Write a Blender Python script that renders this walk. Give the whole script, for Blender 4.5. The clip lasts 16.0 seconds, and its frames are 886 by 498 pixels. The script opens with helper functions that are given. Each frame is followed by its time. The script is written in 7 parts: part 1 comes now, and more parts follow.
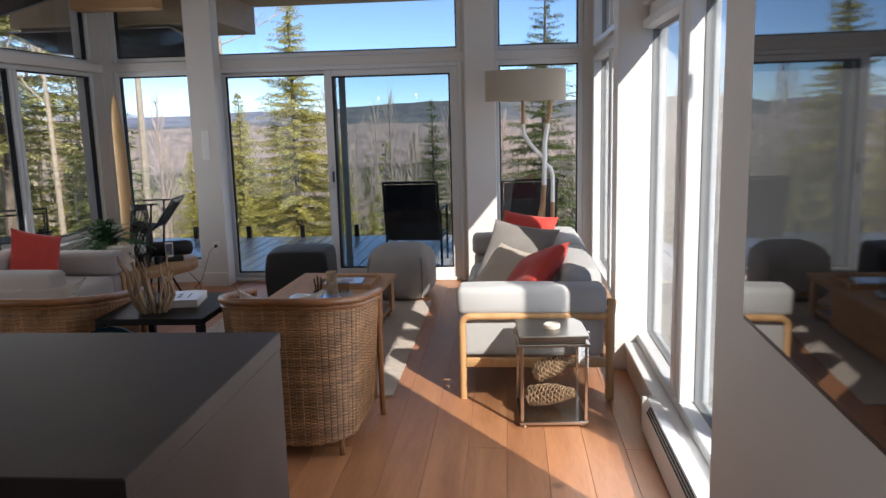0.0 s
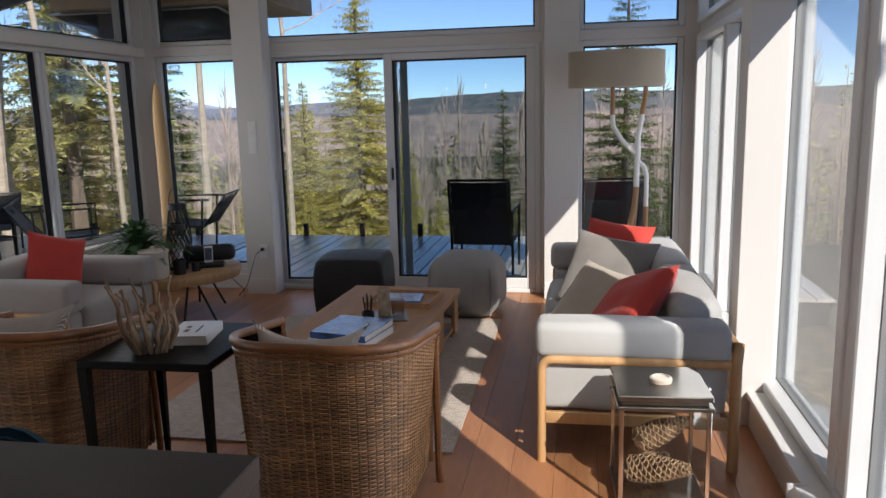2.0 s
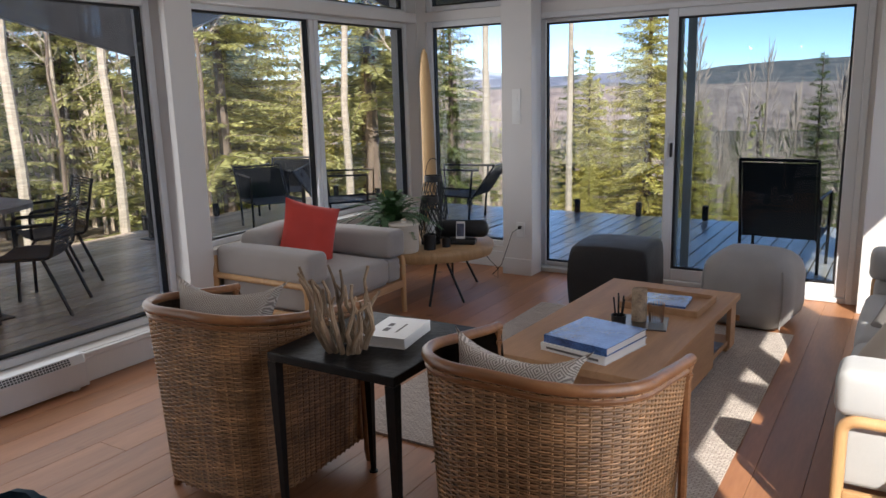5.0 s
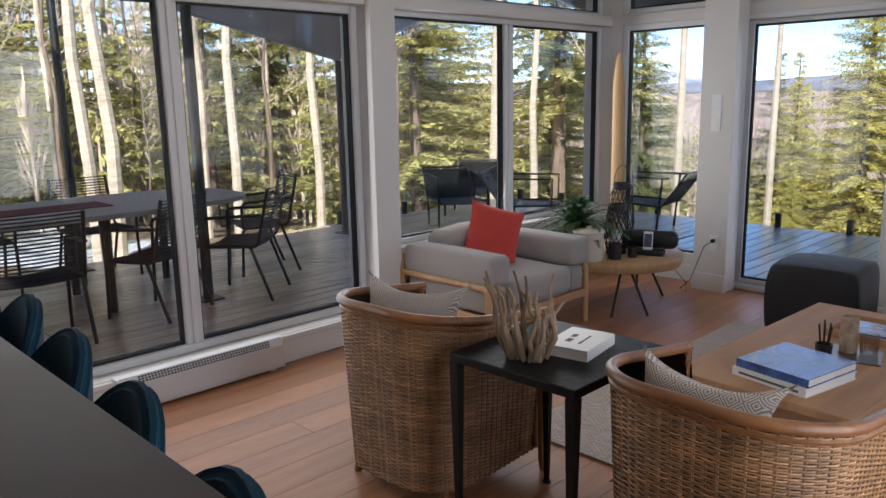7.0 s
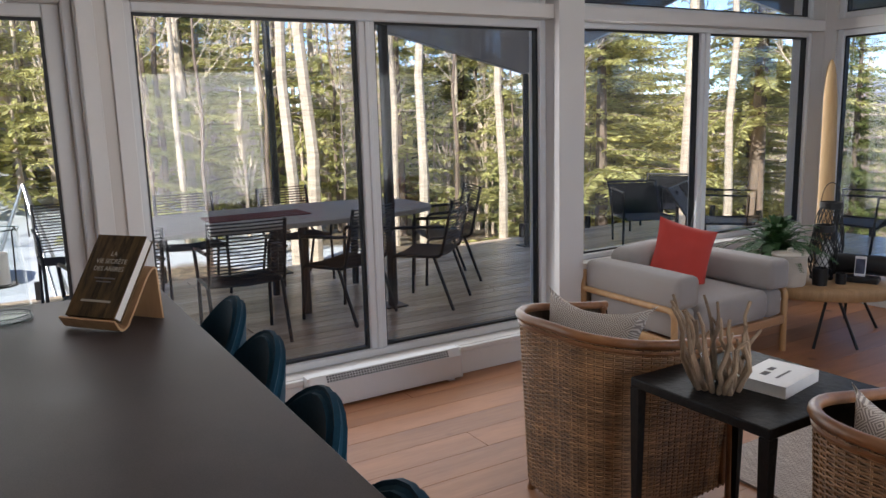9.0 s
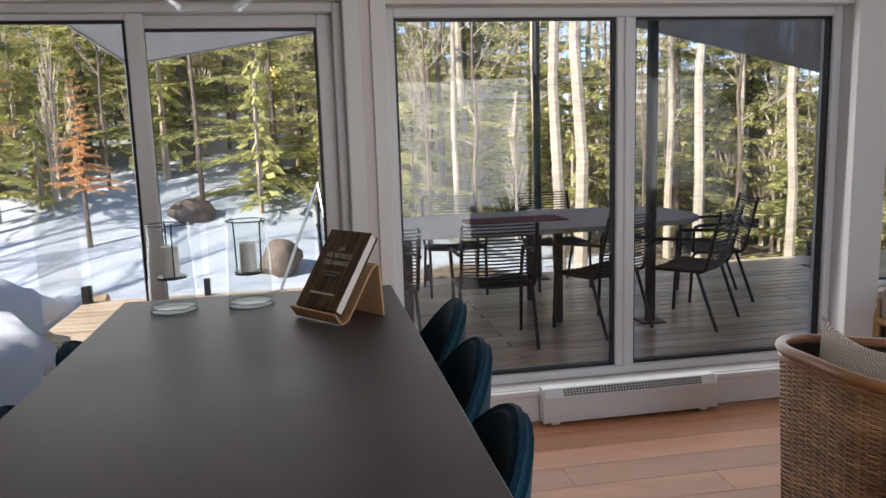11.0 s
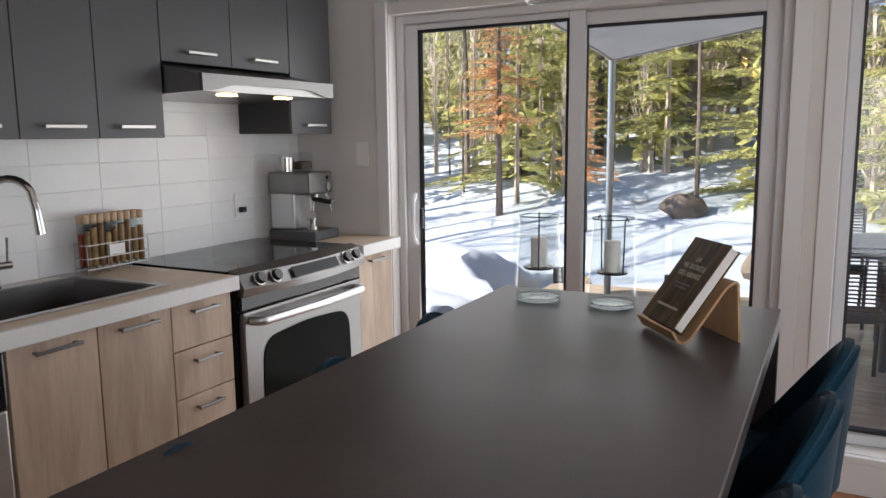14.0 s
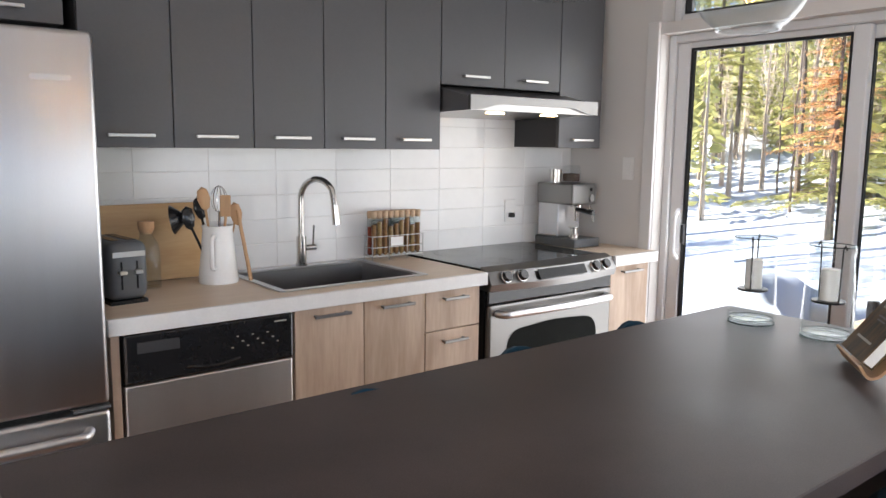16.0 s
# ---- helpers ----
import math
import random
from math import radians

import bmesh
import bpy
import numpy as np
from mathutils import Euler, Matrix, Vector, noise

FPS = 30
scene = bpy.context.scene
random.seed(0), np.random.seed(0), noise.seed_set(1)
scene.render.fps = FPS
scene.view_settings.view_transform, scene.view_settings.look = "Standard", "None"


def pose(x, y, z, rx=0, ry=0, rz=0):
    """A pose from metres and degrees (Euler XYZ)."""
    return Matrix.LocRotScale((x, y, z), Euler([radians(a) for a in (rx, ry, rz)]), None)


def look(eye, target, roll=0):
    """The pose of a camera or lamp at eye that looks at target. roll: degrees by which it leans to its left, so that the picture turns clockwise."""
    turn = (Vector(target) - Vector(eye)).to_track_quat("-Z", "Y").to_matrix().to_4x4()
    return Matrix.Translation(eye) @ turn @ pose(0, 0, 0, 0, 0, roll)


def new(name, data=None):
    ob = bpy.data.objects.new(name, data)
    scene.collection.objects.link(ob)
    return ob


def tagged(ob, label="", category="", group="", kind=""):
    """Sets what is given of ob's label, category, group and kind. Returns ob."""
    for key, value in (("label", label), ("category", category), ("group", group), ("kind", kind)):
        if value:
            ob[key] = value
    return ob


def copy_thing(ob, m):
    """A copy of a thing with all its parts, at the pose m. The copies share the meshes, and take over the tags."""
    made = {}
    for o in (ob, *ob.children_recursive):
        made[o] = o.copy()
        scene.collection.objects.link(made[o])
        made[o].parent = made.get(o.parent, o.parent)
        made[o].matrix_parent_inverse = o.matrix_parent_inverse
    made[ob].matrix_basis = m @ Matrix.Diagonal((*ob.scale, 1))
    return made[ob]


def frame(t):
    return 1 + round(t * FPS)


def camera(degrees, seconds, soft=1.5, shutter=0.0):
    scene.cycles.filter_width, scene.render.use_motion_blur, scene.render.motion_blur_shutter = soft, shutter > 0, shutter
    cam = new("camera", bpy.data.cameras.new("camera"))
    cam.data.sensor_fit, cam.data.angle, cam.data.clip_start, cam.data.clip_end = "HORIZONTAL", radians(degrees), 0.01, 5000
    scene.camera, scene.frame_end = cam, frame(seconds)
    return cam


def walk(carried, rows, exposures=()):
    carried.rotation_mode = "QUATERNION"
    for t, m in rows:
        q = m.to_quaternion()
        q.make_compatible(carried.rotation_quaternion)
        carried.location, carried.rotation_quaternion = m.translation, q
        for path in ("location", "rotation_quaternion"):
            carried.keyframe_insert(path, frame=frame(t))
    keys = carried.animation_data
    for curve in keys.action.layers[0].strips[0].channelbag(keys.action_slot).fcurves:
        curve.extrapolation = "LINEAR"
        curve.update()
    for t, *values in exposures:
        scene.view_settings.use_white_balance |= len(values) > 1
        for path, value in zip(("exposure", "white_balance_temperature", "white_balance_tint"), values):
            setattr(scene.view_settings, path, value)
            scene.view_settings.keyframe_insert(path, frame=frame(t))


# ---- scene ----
cam = camera(60.5, 16.0)
EXPOSURE = [(0, 1.16), (1, 0.94), (2.5, 0.88), (5, 1.44), (7.5, 1.70), (9, 1.72), (12.5, 1.55), (14.5, 2.05), (16, 2.52)]
PATH = [
    (0, (0.057, 1.048, 1.477), (-0.117, 3.012, 1.14), -1.5),
    (0.5, (0.067, 1.266, 1.469), (-0.205, 3.215, 1.107), -1.0),
    (1, (0.017, 1.49, 1.457), (-0.315, 3.424, 1.07), -1.1),
    (1.5, (-0.035, 1.722, 1.47), (-0.376, 3.66, 1.11), -1.3),
    (2, (-0.049, 1.884, 1.468), (-0.399, 3.821, 1.113), -1.4),
    (2.5, (-0.006, 2.076, 1.471), (-0.393, 4.003, 1.101), -0.9),
    (3, (0.019, 2.214, 1.455), (-0.458, 4.116, 1.063), -0.8),
    (3.5, (-0.003, 2.336, 1.441), (-0.617, 4.195, 1.03), -0.9),
    (4, (-0.046, 2.437, 1.443), (-0.834, 4.231, 1.043), -1.5),
    (4.5, (-0.07, 2.48, 1.44), (-0.983, 4.213, 1.037), -2.1),
    (5, (-0.078, 2.518, 1.444), (-1.114, 4.178, 1.032), -1.6),
    (7.5, (-0.119, 2.519, 1.457), (-1.59, 3.819, 1.077), -1.4),
    (8, (-0.126, 2.513, 1.461), (-1.664, 3.738, 1.094), -1.7),
    (8.5, (-0.131, 2.52, 1.462), (-1.744, 3.647, 1.104), -1.8),
    (9, (-0.133, 2.533, 1.463), (-1.829, 3.534, 1.111), -1.6),
    (11.5, (-0.238, 2.77, 1.427), (-2.206, 2.936, 1.113), -1.3),
    (12, (-0.237, 2.837, 1.423), (-2.21, 2.822, 1.097), -0.7),
    (12.5, (-0.261, 2.91, 1.415), (-2.22, 2.687, 1.08), -1.1),
    (13, (-0.296, 2.944, 1.426), (-2.224, 2.529, 1.09), -1.5),
    (13.5, (-0.387, 3.01, 1.418), (-2.254, 2.357, 1.117), -1.2),
    (14, (-0.401, 3.082, 1.424), (-2.156, 2.17, 1.126), -0.6),
    (14.5, (-0.368, 3.179, 1.429), (-1.968, 2.017, 1.128), 0.4),
    (15, (-0.325, 3.314, 1.457), (-1.805, 2.008, 1.134), 1.3),
    (15.5, (-0.336, 3.39, 1.443), (-1.704, 1.967, 1.119), 1.1),
    (16, (-0.404, 3.476, 1.447), (-1.636, 1.924, 1.173), 0.7),
]
walk(cam, [(t, look(eye, target, roll)) for t, eye, target, roll in PATH], EXPOSURE)

# ---- light ----
SUN_EL, SUN_DIR = 34.5, Vector((0.581, -0.814, 0.0))
world = bpy.data.worlds.new("world")
scene.world = world
world.use_nodes = True
wn = world.node_tree.nodes
sky = wn.new("ShaderNodeTexSky")
sky.sky_type = "NISHITA"
sky.sun_disc = False
sky.air_density, sky.dust_density, sky.ozone_density = 0.8, 0.0, 3.2
sky.altitude = 4000
sky.sun_elevation = radians(SUN_EL)
sky.sun_rotation = math.atan2(SUN_DIR.x, SUN_DIR.y)
wn["Background"].inputs["Strength"].default_value = 0.108
world.node_tree.links.new(sky.outputs[0], wn["Background"].inputs["Color"])
sun_data = bpy.data.lights.new("sun", "SUN")
sun_data.energy, sun_data.angle, sun_data.color = 3.2, radians(0.53), (1.0, 0.95, 0.88)
sun_ob = new("sun", sun_data)
to_sun = SUN_DIR * math.cos(radians(SUN_EL)) + Vector((0, 0, math.sin(radians(SUN_EL))))
sun_ob.matrix_basis = look(Vector((3, -4, 8)), Vector((3, -4, 8)) - to_sun)

# daylight that the windows let in, one lamp in each opening
for name, at, aim, w, h, watts in (
        ("daylight_west", (-3.70, 4.25, 1.07), (0, 4.25, 0.9), 2.2, 1.7, 5.0),
        ("daylight_corner", (-3.70, 6.83, 1.25), (0, 6.3, 0.8), 2.0, 1.35, 5.2),
        ("daylight_kitchen", (-3.70, 2.0, 1.0), (0, 1.8, 0.9), 1.7, 1.9, 6),
        ("daylight_north", (-1.45, 7.88, 0.95), (-1.45, 0, 0.6), 2.1, 1.7, 1.3),
        ("daylight_east", (0.77, 4.1, 1.08), (-3, 2.2, 1.1), 2.0, 1.7, 13.5),
        ("daylight_east_far", (0.77, 6.8, 1.08), (-3, 6.8, 0.8), 1.5, 1.7, 3)):
    lamp = bpy.data.lights.new(name, "AREA")
    lamp.shape, lamp.size, lamp.size_y, lamp.energy, lamp.color = "RECTANGLE", w, h, watts, (0.97, 0.975, 1.0)
    new(name, lamp).matrix_basis = look(Vector(at), Vector(aim))

# ---- mesh helpers ----
def bm_new():
    return bmesh.new()


def bx(bm, x0, x1, y0, y1, z0, z1, bev=0.0, seg=2):
    """Adds a box, with rounded edges if bev is given."""
    v = [bm.verts.new((x, y, z)) for x in (x0, x1) for y in (y0, y1) for z in (z0, z1)]
    f = [bm.faces.new([v[i] for i in q]) for q in ((0, 1, 3, 2), (4, 6, 7, 5), (0, 4, 5, 1), (2, 3, 7, 6), (0, 2, 6, 4), (1, 5, 7, 3))]
    if bev:
        e = list({e for q in f for e in q.edges})
        bmesh.ops.bevel(bm, geom=e, offset=bev, segments=seg, affect="EDGES", profile=0.5)
    return bm


def box(x0, x1, y0, y1, z0, z1, bev=0.0, seg=2):
    return bx(bm_new(), x0, x1, y0, y1, z0, z1, bev, seg)


def tube(bm, pts, rad, n=10, cap=True):
    """A tube through pts; rad is one radius or one per point."""
    pts = [Vector(p) for p in pts]
    rads = rad if isinstance(rad, (list, tuple)) else [rad] * len(pts)
    rings, side = [], None
    for i, p in enumerate(pts):
        d = (pts[min(i + 1, len(pts) - 1)] - pts[max(i - 1, 0)]).normalized()
        if side is None:
            side = d.orthogonal().normalized()
        else:
            side = (side - d * side.dot(d)).normalized()
        up = d.cross(side)
        rings.append([bm.verts.new(p + (side * math.cos(2 * math.pi * k / n) + up * math.sin(2 * math.pi * k / n)) * rads[i]) for k in range(n)])
    for a, b in zip(rings, rings[1:]):
        for k in range(n):
            bm.faces.new((a[k], a[(k + 1) % n], b[(k + 1) % n], b[k]))
    if cap:
        bm.faces.new(list(reversed(rings[0])))
        bm.faces.new(rings[-1])
    return bm


def lathe(bm, prof, n=24, centre=(0, 0, 0)):
    """A body of revolution about z from (radius, height) pairs."""
    cx, cy, cz = centre
    rings = []
    for r, z in prof:
        if r < 1e-5:
            rings.append([bm.verts.new((cx, cy, cz + z))])
        else:
            rings.append([bm.verts.new((cx + r * math.cos(2 * math.pi * k / n), cy + r * math.sin(2 * math.pi * k / n), cz + z)) for k in range(n)])
    for a, b in zip(rings, rings[1:]):
        for k in range(n):
            q = [a[k % len(a)], a[(k + 1) % len(a)], b[(k + 1) % len(b)], b[k % len(b)]]
            q = list(dict.fromkeys(q))
            if len(q) > 2:
                bm.faces.new(q)
    return bm


def arc(pts, r, n=5):
    """A polyline with its inner corners rounded."""
    pts = [Vector(p) for p in pts]
    out = [pts[0]]
    for a, p, b in zip(pts, pts[1:], pts[2:]):
        u, v = (a - p), (b - p)
        k = min(r, u.length * 0.49, v.length * 0.49)
        s, e = p + u.normalized() * k, p + v.normalized() * k
        for i in range(n + 1):
            w = i / n
            out.append(s * (1 - w) ** 2 + p * 2 * w * (1 - w) + e * w * w)
    out.append(pts[-1])
    return out


def mesh_of(name, bm, mat, smooth=False):
    bmesh.ops.recalc_face_normals(bm, faces=bm.faces)
    me = bpy.data.meshes.new(name)
    bm.to_mesh(me)
    bm.free()
    if smooth:
        me.polygons.foreach_set("use_smooth", [True] * len(me.polygons))
        me.set_sharp_from_angle(angle=radians(40))
    me.materials.append(mat)
    return me


def part(name, bm, mat, parent=None, label="", smooth=False):
    ob = new(name, mesh_of(name, bm, mat, smooth))
    ob.parent = parent
    if label:
        ob["label"] = label
    return ob


def thing(name, label, category, group="", at=None):
    """An Empty at a thing's base, which parents its parts."""
    ob = new(name)
    ob.empty_display_size = 0.1
    if at is not None:
        ob.matrix_basis = at
    return tagged(ob, label, category, group)


def setting(name, bm, mat, label="", category="", smooth=False, parent=None):
    ob = part(name, bm, mat, parent, "", smooth)
    return tagged(ob, label or name.replace("_", " "), category or name.split("_")[0], kind="structure")


def rot(bm, m):
    bmesh.ops.transform(bm, matrix=m, verts=bm.verts)
    return bm


# ---- materials ----
def mat(name, rgb, rough=0.5, metal=0.0, var=0.12, scale=8.0, bump=0.1, fine=120.0, stretch=(1, 1, 1), island=0.0, rand=0.0, coat=0.0, sheen=0.0, spec=0.5):
    """A surface with broad stains, fine grain and relief."""
    m = bpy.data.materials.new(name)
    m.use_nodes = True
    nt = m.node_tree
    nd, lk = nt.nodes, nt.links
    p = nd["Principled BSDF"]
    tc = nd.new("ShaderNodeTexCoord")
    mp = nd.new("ShaderNodeMapping")
    mp.inputs["Scale"].default_value = stretch
    lk.new(tc.outputs["Object"], mp.inputs["Vector"])
    big = nd.new("ShaderNodeTexNoise")
    big.inputs["Scale"].default_value, big.inputs["Detail"].default_value = scale, 5
    small = nd.new("ShaderNodeTexNoise")
    small.inputs["Scale"].default_value, small.inputs["Detail"].default_value = fine, 3
    lk.new(mp.outputs[0], big.inputs["Vector"])
    lk.new(mp.outputs[0], small.inputs["Vector"])
    add = nd.new("ShaderNodeMath")
    add.operation = "MULTIPLY_ADD"
    lk.new(small.outputs[0], add.inputs[0])
    add.inputs[1].default_value = 0.6
    lk.new(big.outputs[0], add.inputs[2])
    mr = nd.new("ShaderNodeMapRange")
    mr.inputs[1].default_value, mr.inputs[2].default_value = 0.5, 1.1
    mr.inputs[3].default_value, mr.inputs[4].default_value = 1 - var, 1 + var
    lk.new(add.outputs[0], mr.inputs[0])
    hsv = nd.new("ShaderNodeHueSaturation")
    hsv.inputs["Color"].default_value = (*rgb, 1)
    val = mr.outputs[0]
    if island or rand:
        src = nd.new("ShaderNodeNewGeometry").outputs["Random Per Island"] if island else nd.new("ShaderNodeObjectInfo").outputs["Random"]
        k = island or rand
        r2 = nd.new("ShaderNodeMapRange")
        r2.inputs[3].default_value, r2.inputs[4].default_value = 1 - k, 1 + k
        lk.new(src, r2.inputs[0])
        mul = nd.new("ShaderNodeMath")
        mul.operation = "MULTIPLY"
        lk.new(val, mul.inputs[0])
        lk.new(r2.outputs[0], mul.inputs[1])
        val = mul.outputs[0]
    lk.new(val, hsv.inputs["Value"])
    lk.new(hsv.outputs[0], p.inputs["Base Color"])
    rr = nd.new("ShaderNodeMapRange")
    rr.inputs[3].default_value, rr.inputs[4].default_value = max(0.02, rough * 0.8), min(1, rough * 1.2)
    lk.new(big.outputs[0], rr.inputs[0])
    lk.new(rr.outputs[0], p.inputs["Roughness"])
    p.inputs["Metallic"].default_value = metal
    p.inputs["Coat Weight"].default_value = coat
    p.inputs["Sheen Weight"].default_value = sheen
    p.inputs["Specular IOR Level"].default_value = spec
    if bump:
        b = nd.new("ShaderNodeBump")
        b.inputs["Strength"].default_value, b.inputs["Distance"].default_value = bump, 0.004
        lk.new(add.outputs[0], b.inputs["Height"])
        lk.new(b.outputs[0], p.inputs["Normal"])
    return m


def wood(name, dark, light, axis="Y", rough=0.45, grain=9.0, knots=0.0, rand=0.0, bump=0.15):
    """Timber with long grain along one axis, optional knots, varied board by board."""
    m = bpy.data.materials.new(name)
    m.use_nodes = True
    nd, lk = m.node_tree.nodes, m.node_tree.links
    p = nd["Principled BSDF"]
    tc = nd.new("ShaderNodeTexCoord")
    mp = nd.new("ShaderNodeMapping")
    mp.inputs["Scale"].default_value = {"X": (0.12, 1, 1), "Y": (1, 0.12, 1), "Z": (1, 1, 0.12)}[axis]
    info = nd.new("ShaderNodeObjectInfo")
    sh = nd.new("ShaderNodeVectorMath")
    sh.operation = "SCALE"
    sh.inputs[0].default_value = (37.0, 17.0, 9.0)
    lk.new(info.outputs["Random"], sh.inputs["Scale"])
    ad = nd.new("ShaderNodeVectorMath")
    lk.new(tc.outputs["Object"], ad.inputs[0])
    if rand:
        lk.new(sh.outputs[0], ad.inputs[1])
    lk.new(ad.outputs[0], mp.inputs["Vector"])
    nz = nd.new("ShaderNodeTexNoise")
    nz.inputs["Scale"].default_value, nz.inputs["Detail"].default_value, nz.inputs["Distortion"].default_value = grain, 7, 1.2
    lk.new(mp.outputs[0], nz.inputs["Vector"])
    fn = nd.new("ShaderNodeTexNoise")
    fn.inputs["Scale"].default_value, fn.inputs["Detail"].default_value = grain * 12, 3
    lk.new(mp.outputs[0], fn.inputs["Vector"])
    sm = nd.new("ShaderNodeMath")
    sm.operation = "MULTIPLY_ADD"
    lk.new(fn.outputs[0], sm.inputs[0])
    sm.inputs[1].default_value = 0.35
    lk.new(nz.outputs[0], sm.inputs[2])
    cr = nd.new("ShaderNodeValToRGB")
    cr.color_ramp.elements[0].position, cr.color_ramp.elements[1].position = 0.45, 0.95
    cr.color_ramp.elements[0].color, cr.color_ramp.elements[1].color = (*dark, 1), (*light, 1)
    lk.new(sm.outputs[0], cr.inputs[0])
    col = cr.outputs[0]
    if knots:
        vo = nd.new("ShaderNodeTexVoronoi")
        vo.inputs["Scale"].default_value = knots
        lk.new(ad.outputs[0], vo.inputs["Vector"])
        kr = nd.new("ShaderNodeMapRange")
        kr.inputs[1].default_value, kr.inputs[2].default_value = 0.02, 0.09
        lk.new(vo.outputs["Distance"], kr.inputs[0])
        mx = nd.new("ShaderNodeMix")
        mx.data_type = "RGBA"
        mx.inputs[6].default_value = (dark[0] * 0.35, dark[1] * 0.3, dark[2] * 0.3, 1)
        lk.new(kr.outputs[0], mx.inputs[0])
        lk.new(col, mx.inputs[7])
        col = mx.outputs[2]
    if rand:
        hv = nd.new("ShaderNodeHueSaturation")
        r2 = nd.new("ShaderNodeMapRange")
        r2.inputs[3].default_value, r2.inputs[4].default_value = 1 - rand, 1 + rand
        lk.new(info.outputs["Random"], r2.inputs[0])
        lk.new(r2.outputs[0], hv.inputs["Value"])
        lk.new(col, hv.inputs["Color"])
        col = hv.outputs[0]
    lk.new(col, p.inputs["Base Color"])
    rr = nd.new("ShaderNodeMapRange")
    rr.inputs[3].default_value, rr.inputs[4].default_value = rough * 0.8, min(1, rough * 1.25)
    lk.new(nz.outputs[0], rr.inputs[0])
    lk.new(rr.outputs[0], p.inputs["Roughness"])
    b = nd.new("ShaderNodeBump")
    b.inputs["Strength"].default_value, b.inputs["Distance"].default_value = bump, 0.003
    lk.new(sm.outputs[0], b.inputs["Height"])
    lk.new(b.outputs[0], p.inputs["Normal"])
    return m


def clear(name, tint=(1, 1, 1), low=0.035, high=0.85, gloss=0.0):
    """Thin clear glass: lets light straight through and mirrors at a slant."""
    m = bpy.data.materials.new(name)
    m.use_nodes = True
    nd, lk = m.node_tree.nodes, m.node_tree.links
    nd.remove(nd["Principled BSDF"])
    tr, gl, lw, pw, mr, mx = (nd.new("ShaderNode" + k) for k in ("BsdfTransparent", "BsdfGlossy", "LayerWeight", "Math", "MapRange", "MixShader"))
    tr.inputs[0].default_value = (*tint, 1)
    gl.inputs["Roughness"].default_value = gloss
    pw.operation = "POWER"
    pw.inputs[1].default_value = 4.0
    lw.inputs[0].default_value = 0.5
    lk.new(lw.outputs["Facing"], pw.inputs[0])
    mr.inputs[3].default_value, mr.inputs[4].default_value = low, high
    lk.new(pw.outputs[0], mr.inputs[0])
    lk.new(mr.outputs[0], mx.inputs[0])
    lk.new(tr.outputs[0], mx.inputs[1])
    lk.new(gl.outputs[0], mx.inputs[2])
    lk.new(mx.outputs[0], nd["Material Output"].inputs["Surface"])
    return m


WALL = mat("white_wall_paint", (0.65, 0.625, 0.60), 0.6, var=0.03, scale=2, bump=0.04, fine=300)
PVC = mat("white_window_frame", (0.66, 0.665, 0.67), 0.35, var=0.03, scale=3, bump=0.02)
TRIM = mat("white_trim_paint", (0.68, 0.675, 0.665), 0.4, var=0.03, scale=3, bump=0.03)
SEAL = mat("grey_glazing_bead", (0.22, 0.225, 0.23), 0.5, var=0.05)
BLACK = mat("black_gasket", (0.012, 0.012, 0.014), 0.5, var=0.1)
PANE = clear("window_glass", (0.87, 0.89, 0.90))
PANE_WEST = clear("clear_patio_glass", (0.95, 0.955, 0.955))
PANE_TINT = clear("screened_window_glass", (0.64, 0.69, 0.71))
CLEAR = clear("clear_glass", (0.95, 0.965, 0.965), 0.02, 0.45)
VASEGLASS = clear("thin_vase_glass", (0.955, 0.965, 0.965), 0.008, 0.42)
GLASSEDGE = clear("glass_edge", (0.50, 0.56, 0.56), 0.03, 0.25)
FLOOR = wood("pine_floor_board", (0.285, 0.116, 0.050), (0.455, 0.212, 0.102), "Y", 0.38, 7, 2.2, 0.14, 0.06)
SUBFLOOR = mat("dark_floor_joint", (0.12, 0.055, 0.028), 0.8)
DECK = wood("weathered_deck_board", (0.46, 0.34, 0.25), (0.70, 0.57, 0.45), "Y", 0.24, 9, 0, 0.2, 0.2)
DECK_WET = wood("damp_deck_board", (0.50, 0.42, 0.34), (0.74, 0.66, 0.57), "Y", 0.17, 9, 0, 0.2, 0.2)
SOFFIT = wood("cream_soffit_board", (0.46, 0.34, 0.22), (0.60, 0.47, 0.33), "X", 0.6, 6, 0, 0.05)
BEAM = wood("varnished_beam", (0.36, 0.20, 0.09), (0.52, 0.31, 0.15), "X", 0.45, 7)
OAK = wood("oak_frame", (0.40, 0.22, 0.095), (0.56, 0.34, 0.16), "Z", 0.45, 14)
OAK_X = wood("oak_board", (0.33, 0.175, 0.085), (0.48, 0.275, 0.145), "Y", 0.6, 9)
STONE = mat("dark_island_top", (0.062, 0.050, 0.048), 0.44, var=0.35, scale=4, bump=0.03, fine=400, spec=0.11)
SIDING = mat("dark_house_siding", (0.06, 0.06, 0.062), 0.7)

# ---- shell ----
WX, EX, NY, SY = -3.66, 0.83, 7.94, 0.52      # inner wall faces
GW, GE, GN = -3.80, 0.88, 8.0                 # glass planes
CEIL = 2.92
HEAD = 1.98


